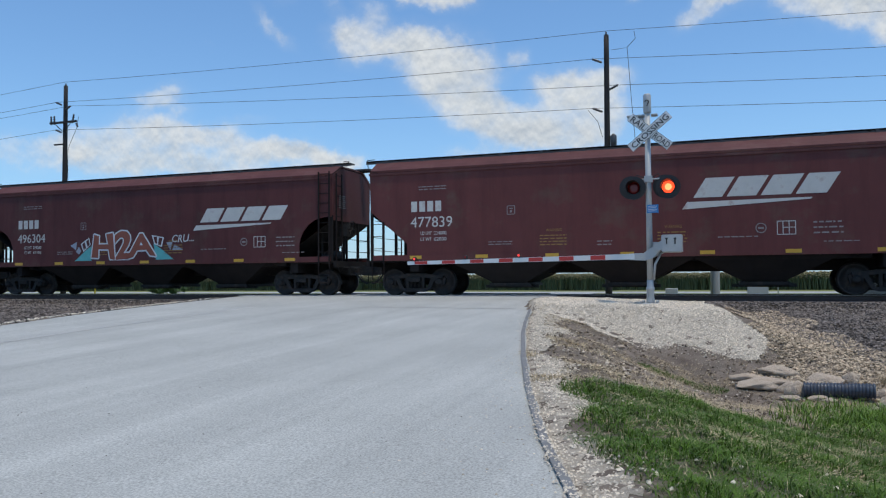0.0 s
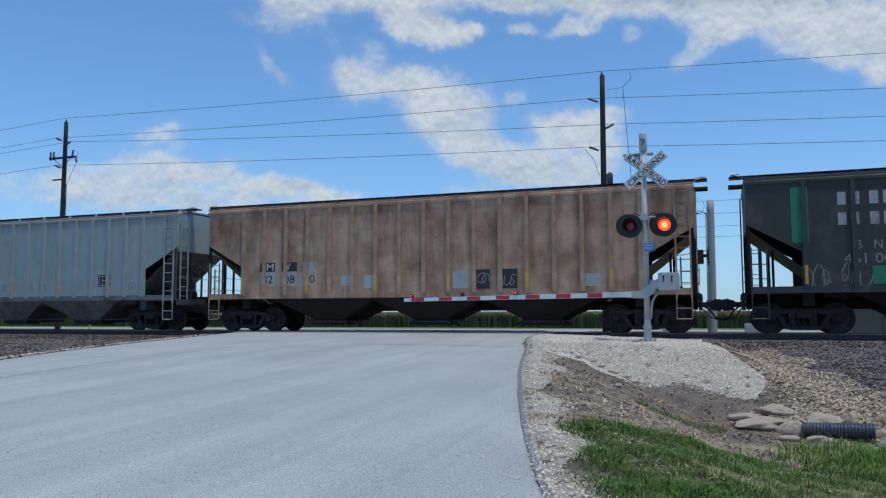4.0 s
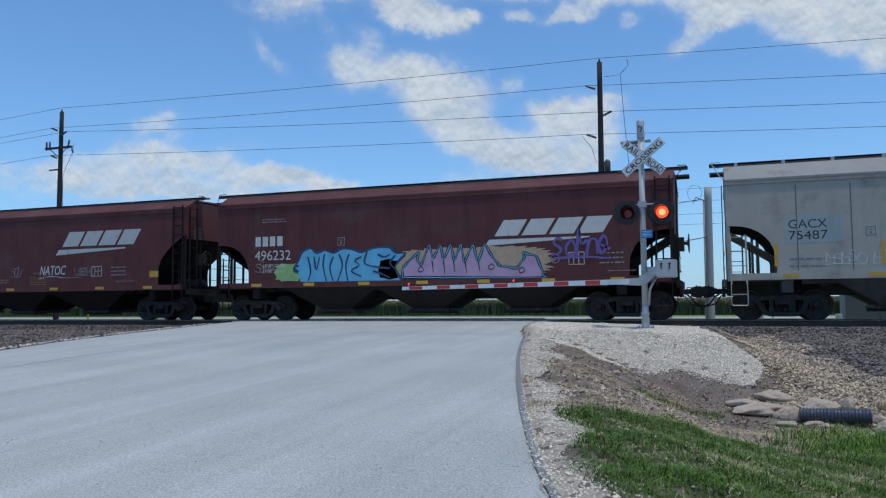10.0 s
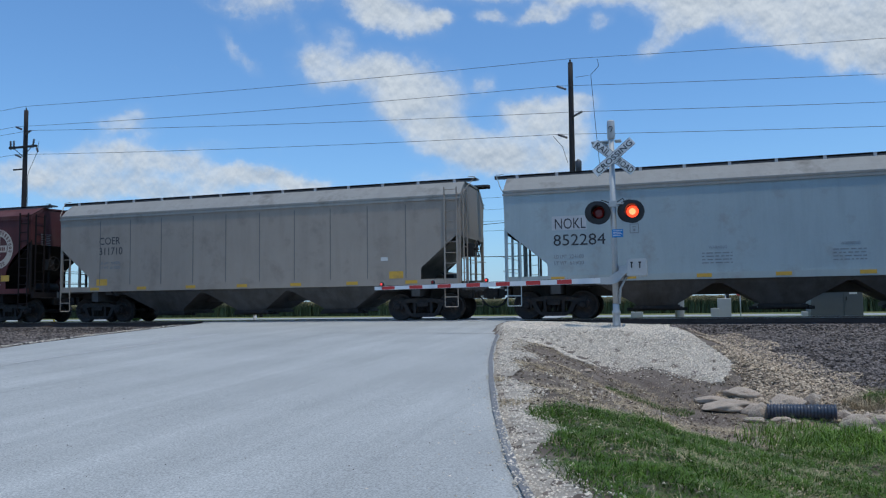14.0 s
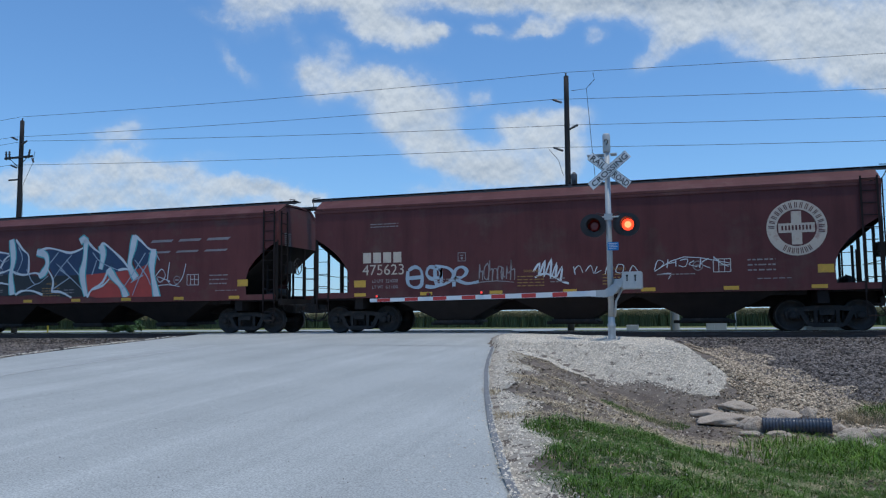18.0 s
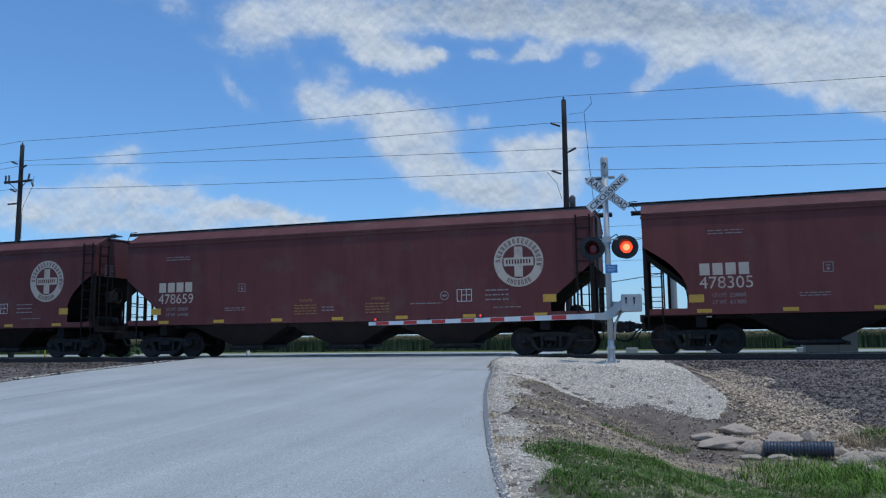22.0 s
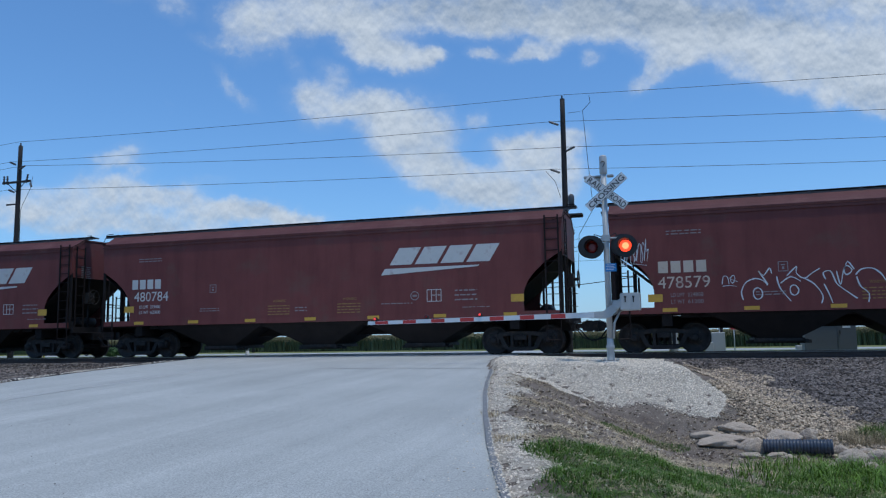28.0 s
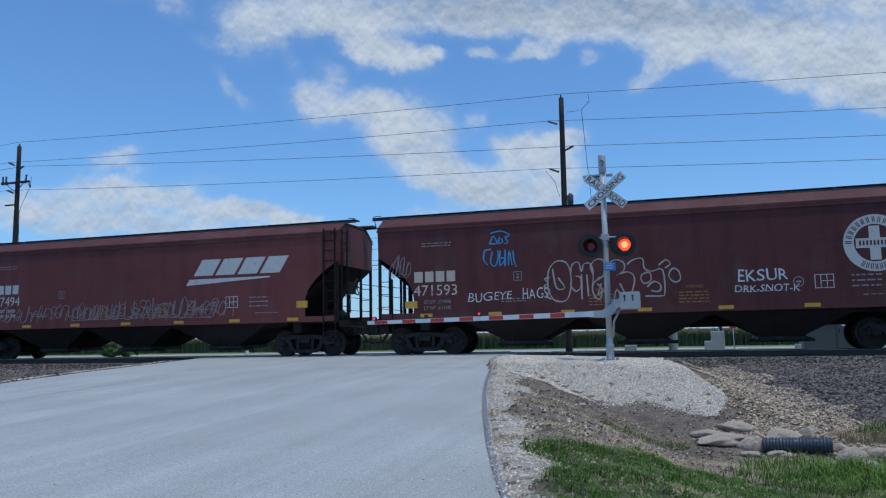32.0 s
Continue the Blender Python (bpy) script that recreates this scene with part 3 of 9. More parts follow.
def letter_mesh(body, size, mat, shear=0.0, bold=0.0, spacing=1.0, align="LEFT", thick=0.0015, wobble=0.0):
    """Lettering in the built-in font, standing upright and facing -y."""
    key = (body, size, mat.name, shear, bold, spacing, align, wobble)
    if key in LETTERS:
        return LETTERS[key]
    cu = bpy.data.curves.new("lettering", "FONT")
    cu.body, cu.size, cu.shear, cu.offset, cu.space_character, cu.align_x = body, size, shear, bold, spacing, align
    cu.extrude, cu.resolution_u = thick, 3
    ob = bpy.data.objects.new("lettering", cu)
    scene.collection.objects.link(ob)
    bpy.context.view_layer.update()
    me = bpy.data.meshes.new_from_object(ob.evaluated_get(bpy.context.evaluated_depsgraph_get()))
    bpy.data.objects.remove(ob)
    bpy.data.curves.remove(cu)
    me.transform(Matrix.Rotation(math.pi / 2, 4, "X"))
    if wobble:
        for v in me.vertices:
            n = noise.noise_vector((v.co.x * 2.1, 0.0, v.co.z * 2.1 + size * 7))
            v.co.x += n.x * wobble
            v.co.z += n.z * wobble
    me.materials.clear()
    me.materials.append(mat)
    LETTERS[key] = me
    return me


def lettering(name, body, size, mat, parent, x, y, z, label="", width=None, **kw):
    """Places lettering at x, y, z (its left foot); width stretches it to that many metres."""
    me = letter_mesh(body, size, mat, **kw)
    ob = part(name, me, mat, parent, label)
    sx = 1.0
    if width:
        xs = [v.co.x for v in me.vertices]
        sx = width / (max(xs) - min(xs))
    ob.matrix_basis = Matrix.Translation((x, y, z)) @ Matrix.Diagonal((sx, 1, 1, 1))
    return ob

# ---- ground, road, track ----
EDGE_Y = (-45.0, -25.0, -19.62, -18.49, -17.12, -15.01, -12.31, -10.33, -4.23, 0.0, 40.0)
EDGE_X = (7.0, 0.75, -1.22, -1.57, -1.97, -2.54, -3.22, -3.67, -4.94, -5.6, -13.0)
LEFT_Y = (-45.0, -20.0, -14.0, -12.19, -10.15, -7.94, -4.07, 0.0, 40.0)
LEFT_X = (-12.5, -14.0, -15.1, -15.42, -15.9, -16.15, -16.24, -16.4, -23.0)


def road_right(y):
    return np.interp(y, EDGE_Y, EDGE_X)


def road_left(y):
    return np.interp(y, LEFT_Y, LEFT_X)


def road_z(y):
    near = -0.03 - 0.85 * np.clip((-2.5 - y) / 23.0, 0, 1.3)
    far = np.interp(y, (2.5, 6, 14, 30, 55), (-0.03, -0.12, -0.4, -0.9, -1.28))
    return np.where(y < 0, near, far)


def ground_z(x, y):
    """Height of the bare ground."""
    x, y = np.asarray(x, float), np.asarray(y, float)
    far = np.interp(y, (0, 2.3, 4, 8, 14, 30, 55, 90), (-0.34, -0.36, -0.5, -0.62, -0.75, -1.0, -1.3, -1.3))
    ditch = np.interp(y, (-60, -30, -22, -18, -14.5, -12.2, -11.3, -10.4, -8.8, -5.0, -2.6, 0),
                      (-1.2, -1.2, -1.15, -1.22, -1.38, -1.5, -1.54, -1.48, -1.22, -0.62, -0.36, -0.34))
    near_left = np.interp(y, (-60, -25, -6, -4, -2.6, 0), (-1.1, -1.05, -0.5, -0.42, -0.36, -0.34))
    rr, rl, rz = road_right(y), road_left(y), road_z(y) - 0.06
    d = x - rr
    right = rz + (ditch - rz) * smooth01((d - 0.25) / 3.4)
    left = rz + (near_left - rz) * smooth01((rl - x - 0.2) / 2.5)
    z = np.where(y < 0, np.where(d > 0, right, np.where(x < rl, left, rz)), np.where((d < 0) & (x > rl), np.minimum(far, rz), far))
    # gravel pad round the signal
    ox = np.maximum(np.maximum(-6.0 - x, x + 0.1), 0)
    oy = np.maximum(-6.7 - y, 0)
    top = -0.04 - 0.035 * np.clip(x + 4.5, 0, 5)
    pad = top - 0.40 * np.hypot(ox * 0.85, oy)
    z = np.where((y < 0) & (d > -0.1), np.maximum(z, np.where(y > -12, pad, -9)), z)
    return z


def grain(x, y, amp, f):
    return amp * (np.sin(x * f * 1.7 + 1.3 * np.sin(y * f)) * np.sin(y * f * 1.3 + 2.1 * np.sin(x * f * 0.6)))


def sheet(name, xs, ys, zf, mat, keep=None, drop=None, **tags):
    """A sheet over a grid; with drop it gets an edge that goes down by that much."""
    X, Y = np.meshgrid(xs, ys)
    Z = zf(X, Y)
    nx, ny = len(xs), len(ys)
    idx = np.arange(nx * ny).reshape(ny, nx)
    q = np.stack([idx[:-1, :-1], idx[:-1, 1:], idx[1:, 1:], idx[1:, :-1]], -1).reshape(-1, 4)
    if keep is not None:
        cx, cy = (X[:-1, :-1] + X[1:, 1:]) / 2, (Y[:-1, :-1] + Y[1:, 1:]) / 2
        q = q[keep(cx, cy).ravel()]
    ob = new(name, raw_mesh(name, np.stack([X, Y, Z], -1).reshape(-1, 3), q, mat, smooth=True))
    return tagged(ob, **tags)


gx = np.concatenate([[-4000, -1500, -600, -250, -120, -80], np.arange(-60, -20, 2.0), np.arange(-20, 12, 0.2), np.arange(12, 40, 2.0), [60, 100, 250, 600, 1500, 4000]])
gy = np.concatenate([[-4000, -1000, -300, -100, -60, -45], np.arange(-40, -24, 1.0), np.arange(-24, -1.0, 0.2), np.arange(-1, 8, 0.5), np.arange(8, 60, 2.0), [70, 90, 130, 250, 600, 1500, 4000]])


def ground_soil(X, Y):
    near = (np.abs(X) < 25) & (Y > -26) & (Y < -2.3)
    on_road = (X < road_right(Y) + 0.1) & (X > road_left(Y))
    return ground_z(X, Y) + np.where(near & ~on_road, grain(X, Y, 0.03, 2.2) + grain(X, Y, 0.014, 7.0), 0)


ground = sheet("ground", gx, gy, ground_soil, M["soil"], label="dry brown soil with patches of dead grass", category="ground", kind="structure")
# grassy land beyond the track, out to the horizon
verge = sheet("ground_far_side", gx[::1], gy[gy > 3], lambda X, Y: ground_z(X, Y) + 0.03, M["far_ground"],
              keep=lambda X, Y: Y > 4, label="green and straw-coloured grass verge beyond the track", category="ground", kind="structure")


def make_road():
    ys = np.concatenate([np.arange(-45, -22, 1.5), np.arange(-22, -1.62, 0.3), [-1.62]])
    us = np.linspace(0, 1, 60)
    vs, n = [], len(us)
    for y in ys:
        l, r = road_left(y), road_right(y)
        wob = 0.010 * math.sin(y * 2.3) + 0.006 * math.sin(y * 5.9 + 1)
        for u in us:
            x = l + (r + wob - l) * u
            crown = 0.05 * (1 - (2 * u - 1) ** 2)
            vs.append((x, y, float(road_z(y)) - (0.03 if u in (0, 1) else 0) + crown * min(1, (-2 - y) / 6 if y < -2 else 0)))
    idx = np.arange(len(vs)).reshape(len(ys), n)
    q = np.stack([idx[:-1, :-1], idx[:-1, 1:], idx[1:, 1:], idx[1:, :-1]], -1).reshape(-1, 4)
    tagged(new("road", raw_mesh("road", np.array(vs), q, M["road"], smooth=True)), "worn pale grey chip-sealed road rising to the rails", "road", kind="structure")
    ys = np.concatenate([[1.62, 2.5], np.arange(4, 62, 3.0)])
    vs = [(float(l), y, float(road_z(y)) + 0.035) for y in ys for l in (road_left(y), (road_left(y) + road_right(y)) / 2, road_right(y))]
    idx = np.arange(len(vs)).reshape(len(ys), 3)
    q = np.stack([idx[:-1, :-1], idx[:-1, 1:], idx[1:, 1:], idx[1:, :-1]], -1).reshape(-1, 4)
    tagged(new("road_far_side", raw_mesh("road_far_side", np.array(vs), q, M["road"], smooth=True)), "grey road going on beyond the track", "road", kind="structure")
    for nm, pts, w, mt, lab in (("road_edge", [(float(road_right(y)) - 0.05, y) for y in np.arange(-24, -3.2, 0.3)], 0.07, M["road_dark"], "dark broken edge of the asphalt"),
                                ("road_seam", [(-11.5, -17.2), (-11.8, -14.8), (-11.9, -13.2), (-11.9, -11.8), (-11.93, -10.2), (-11.96, -8.8), (-12.0, -7.4)], 0.06, M["road_line"], "pale worn seam along the road"),
                                ("road_seam", [(-9.0, -7.3), (-7.0, -7.15), (-5.6, -7.1), (-4.5, -7.0)], 0.05, M["road_dark"], "thin dark joint across the road")):
        vs = []
        for i, (x, y) in enumerate(pts):
            a, b = pts[max(0, i - 1)], pts[min(len(pts) - 1, i + 1)]
            d = Vector((b[0] - a[0], b[1] - a[1])).normalized()
            ww = w * (0.95 + 0.05 * math.sin(i * 1.7))
            for s in (-1, 1):
                px, py = x - d.y * s * ww / 2, y + d.x * s * ww / 2
                l, r = float(road_left(py)), float(road_right(py))
                u = min(1, max(0, (px - l) / (r - l)))
                vs.append((px, py, float(road_z(py)) + 0.05 * (1 - (2 * u - 1) ** 2) * min(1, (-2 - py) / 6) + 0.006))
        q = [(2 * i, 2 * i + 2, 2 * i + 3, 2 * i + 1) for i in range(len(pts) - 1)]
        tagged(new(nm, raw_mesh(nm, vs, q, mt, smooth=True)), lab, "road", kind="structure")
    bm = bmesh.new()
    box(bm, -900, 900, 59.0, 66.5, -1.42, -1.24)
    tagged(part("highway", bm, M["highway"]), "pale concrete highway parallel to the track", "road", kind="structure")


make_road()

# track: ballast bed, ties, rails, crossing panels
CROSS_L, CROSS_R = -16.6, -5.0
bm = bmesh.new()
for x0, x1 in ((-260, CROSS_L), (CROSS_R, 260)):
    loft(bm, [[(x, -3.3, -0.62), (x, -1.75, -0.2), (x, 1.75, -0.2), (x, 3.3, -0.62)] for x in (x0, x1)])
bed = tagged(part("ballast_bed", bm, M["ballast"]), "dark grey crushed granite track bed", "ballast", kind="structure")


def make_track():
    bm = bmesh.new()
    box(bm, -0.11, 0.11, -1.3, 1.3, -0.32, -0.165)
    me = data_of(bm, "tie", M["tie"])
    track = thing("railway_track", "rusty steel rails on dark timber ties", "railway track", kind="structure")
    for k in range(-150, 151):
        x = k * 0.52
        if CROSS_L - 0.2 < x < CROSS_R + 0.2 or not -60 < x < 45:
            continue
        part("tie", me, None, track, at=(x, 0, 0))
    for y in (-0.755, 0.755):
        bm = bmesh.new()
        prof = [(-0.075, -0.17), (0.075, -0.17), (0.075, -0.155), (0.012, -0.135), (0.012, -0.045), (0.036, -0.035), (0.036, -0.006), (-0.036, -0.006), (-0.036, -0.035), (-0.012, -0.045), (-0.012, -0.135), (-0.075, -0.155)]
        loft(bm, [[(x, y + a, z) for a, z in prof] for x in (-260, 260)])
        rail = part("rail", bm, M["rail"], track)
        bm = bmesh.new()
        box(bm, -260, 260, y - 0.03, y + 0.03, -0.006, 0.0)
        part("rail_head", bm, M["rail_head"], rail, "polished running surface")
    # panels of the crossing surface between and beside the rails
    n = 5
    w = (CROSS_R - CROSS_L) / n
    for y0, y1 in ((-1.62, -0.80), (-0.68, 0.68), (0.80, 1.62)):
        bm = bmesh.new()
        box(bm, 0.01, w - 0.01, y0, y1, -0.2, -0.012)
        bevel(bm, 0.012)
        me = data_of(bm, "crossing_panel", M["panel"])
        for i in range(n):
            part("crossing_panel", me, None, track, at=(CROSS_L + i * w, 0, 0))


make_track()

# ---- the train ----
WHEEL_R, AXLE = 0.457, 0.895
SPEED = (12.00635, 0.0047458, -7.5717e-05)


def run(t):
    """How far the train has gone at t seconds."""
    return SPEED[0] * t + SPEED[1] * t * t + SPEED[2] * t ** 3


SHARED = {}


def shared(key, make, mat):
    if key not in SHARED:
        bm = bmesh.new()
        make(bm)
        SHARED[key] = data_of(bm, key if isinstance(key, str) else key[0], mat)
    return SHARED[key]


def m_wheelset(bm):
    for s in (-1, 1):
        lathe(bm, [(0.08, s * 0.66), (0.11, s * 0.68), (0.12, s * 0.70), (0.28, s * 0.715), (0.385, s * 0.70), (0.40, s * 0.67),
                   (0.482, s * 0.672), (0.482, s * 0.695), (WHEEL_R, s * 0.715), (WHEEL_R - 0.006, s * 0.80), (0.43, s * 0.805), (0.395, s * 0.80),
                   (0.375, s * 0.765), (0.20, s * 0.775), (0.13, s * 0.81), (0.09, s * 0.815)], "Y", 28)
        # stamped marks on the plate, so that the turning shows
        for k in range(3):
            a = k * math.tau / 3
            c = Vector((math.cos(a) * 0.27, s * 0.785, math.sin(a) * 0.27))
            box(bm, c.x - 0.035, c.x + 0.035, c.y - 0.012, c.y + 0.012, c.z - 0.035, c.z + 0.035)
    lathe(bm, [(0.085, -1.02), (0.085, 1.02)], "Y", 12)


def m_sideframe(bm):
    t0, t1 = -0.085, 0.085
    a = AXLE
    prism(bm, [(-a - 0.02, 0.56), (-a + 0.10, 0.66), (-0.35, 0.735), (0.35, 0.735), (a - 0.10, 0.66), (a + 0.02, 0.56), (a - 0.02, 0.50), (a - 0.14, 0.545), (0.33, 0.60), (-0.33, 0.60), (-a + 0.14, 0.545), (-a + 0.02, 0.50)], t0, t1)
    for s in (-1, 1):
        # diagonal tension member, pedestal jaw, bearing and end cap
        prism(bm, [(s * (a - 0.16), 0.56), (s * (a - 0.30), 0.58), (s * 0.42, 0.235), (s * 0.30, 0.16), (s * 0.48, 0.165), (s * 0.56, 0.22)], t0, t1)
        prism(bm, [(s * 0.24, 0.62), (s * 0.34, 0.62), (s * 0.33, 0.25), (s * 0.24, 0.25)], t0, t1)
        prism(bm, [(s * (a + 0.17), 0.60), (s * (a + 0.21), 0.56), (s * (a + 0.17), 0.36), (s * (a + 0.12), 0.36), (s * (a + 0.11), 0.55)], t0, t1)
        prism(bm, [(s * (a - 0.11), 0.60), (s * (a - 0.20), 0.60), (s * (a - 0.17), 0.36), (s * (a - 0.12), 0.36)], t0, t1)
        prism(bm, [(s * (a - 0.13), 0.56), (s * (a + 0.13), 0.56), (s * (a + 0.11), 0.66), (s * (a - 0.11), 0.66)], t0 - 0.02, t1 + 0.02)
        lathe(bm, [(0.06, -0.20), (0.115, -0.17), (0.125, -0.15), (0.125, 0.15), (0.06, 0.17)], "Y", 14, (s * a, 0, WHEEL_R))
        for k in range(3):
            ang = math.pi / 2 + k * math.tau / 3
            lathe(bm, [(0.022, -0.215), (0.022, -0.19)], "Y", 6, (s * a + math.cos(ang) * 0.06, 0, WHEEL_R + math.sin(ang) * 0.06))
    prism(bm, [(-0.48, 0.165), (-0.42, 0.235), (0.42, 0.235), (0.48, 0.165), (0.34, 0.11), (-0.34, 0.11)], t0 - 0.03, t1 + 0.03)


def m_springs(bm):
    for x in (-0.15, 0.0, 0.15):
        for y in (-0.06, 0.06):
            pts = [(x + math.cos(k * 1.05) * 0.055, y + math.sin(k * 1.05) * 0.055, 0.235 + k * 0.0085) for k in range(30)]
            tube(bm, pts, 0.012, 4)


def m_bolster(bm):
    loft(bm, [[(-0.2, y, z0), (0.2, y, z0), (0.2, y, z1), (-0.2, y, z1)] for y, z0, z1 in ((-1.16, 0.46, 0.60), (-0.85, 0.46, 0.62), (-0.4, 0.34, 0.66), (0.4, 0.34, 0.66), (0.85, 0.46, 0.62), (1.16, 0.46, 0.60))])
    lathe(bm, [(0.2, 0.66), (0.2, 0.78)], "Z", 16)
    for x in (-0.42, 0.42):
        box(bm, x - 0.05, x + 0.05, -0.62, 0.62, 0.36, 0.46)
        for y in (-0.75, 0.75):
            box(bm, x - 0.04 + (0.06 if x > 0 else -0.06), x + 0.04 + (0.06 if x > 0 else -0.06), y - 0.06, y + 0.06, 0.30, 0.56)


def bogie(parent, x):
    b = part("bogie", shared("bolster", m_bolster, M["bogie"]), None, parent, "dark cast steel freight bogie", at=(x, 0, 0))
    for y in (-1.0, 1.0):
        part("side_frame", shared("side_frame", m_sideframe, M["bogie"]), None, b, at=(0, y, 0))
        part("spring_nest", shared("spring_nest", m_springs, M["bogie"]), None, b, at=(0, y, 0))
    for s in (-1, 1):
        part("wheelset", shared("wheelset", m_wheelset, [M["wheel"]]), None, b, "dark steel wheels on an axle", at=(s * AXLE, 0, WHEEL_R))
    return b


def m_coupler(bm):
    # shank, head with knuckle, and uncoupling rod along +x
    box(bm, -0.75, -0.30, -0.08, 0.08, 0.79, 0.95)
    prism(bm, [(-0.30, 0.72), (-0.12, 0.68), (0.02, 0.68), (0.06, 0.75), (0.06, 0.99), (0.02, 1.04), (-0.12, 1.04), (-0.30, 1.0)], -0.14, 0.06)
    prism(bm, [(-0.10, 0.73), (0.12, 0.73), (0.12, 1.0), (-0.10, 1.0)], 0.03, 0.17)
    tube(bm, [(-0.55, -1.35, 0.98), (-0.5, -1.32, 0.80), (-0.35, -1.28, 0.98), (-0.2, -0.5, 0.98), (-0.12, -0.1, 1.06)], 0.014, 5)
    box(bm, -0.62, -0.52, -0.45, 0.45, 0.70, 1.02)


def m_hose(bm):
    tube(bm, [(-0.45, -0.32, 0.80), (-0.30, -0.32, 0.70), (-0.16, -0.28, 0.50), (0.0, -0.2, 0.40), (0.05, -0.16, 0.40)], 0.028, 6)
    tube(bm, [(-0.50, 0.28, 0.75), (-0.34, 0.22, 0.50), (-0.1, 0.1, 0.42), (0.05, 0.05, 0.43)], 0.02, 5)


def m_brake_wheel(bm):
    tube(bm, [(0, math.cos(k * math.tau / 20) * 0.28, math.sin(k * math.tau / 20) * 0.28) for k in range(21)], 0.017, 5, cap=False)
    for k in range(5):
        a = k * math.tau / 5
        bar(bm, (-0.04, 0, 0), (0, math.cos(a) * 0.27, math.sin(a) * 0.27), 0.03, 0.018)
    lathe(bm, [(0.05, -0.2), (0.05, 0.01)], "X", 8)
    box(bm, -0.42, -0.14, -0.16, 0.16, -0.24, 0.18)
    tube(bm, [(-0.28, 0, -0.2), (-0.28, 0, -0.9)], 0.015, 4)


def m_ladder(bm, z0, z1, w, n):
    for s in (-1, 1):
        bar(bm, (s * w / 2, 0, z0), (s * w / 2, 0, z1), 0.05, 0.03, (0, 1, 0))
    for i in range(n):
        z = z0 + 0.12 + (z1 - z0 - 0.2) * i / max(1, n - 1)
        bar(bm, (-w / 2, 0, z), (w / 2, 0, z), 0.022)


def m_stirrup(bm):
    tube(bm, [(-0.22, 0, 1.12), (-0.22, 0, 0.46), (-0.20, 0, 0.44), (0.20, 0, 0.44), (0.22, 0, 0.46), (0.22, 0, 1.12)], 0.016, 4)
    bar(bm, (-0.22, 0, 0.76), (0.22, 0, 0.76), 0.03)


def cut_curve(style):
    """The edge of the side sheet at a car's end, from the sill upwards: (inset from the end, height)."""
    if style == "round":
        return [(1.25, 1.36), (1.27, 1.75), (1.24, 2.02), (1.12, 2.30), (0.90, 2.58), (0.62, 2.83), (0.30, 3.05), (0.03, 3.22)]
    if style == "hook":
        return [(1.34, 1.36), (1.34, 1.70), (1.30, 1.98), (1.16, 2.28), (0.96, 2.50), (0.70, 2.66), (0.36, 2.74), (0.03, 2.76)]
    return [(1.38, 1.36), (1.38, 1.62), (1.36, 1.75), (0.03, 2.86)]


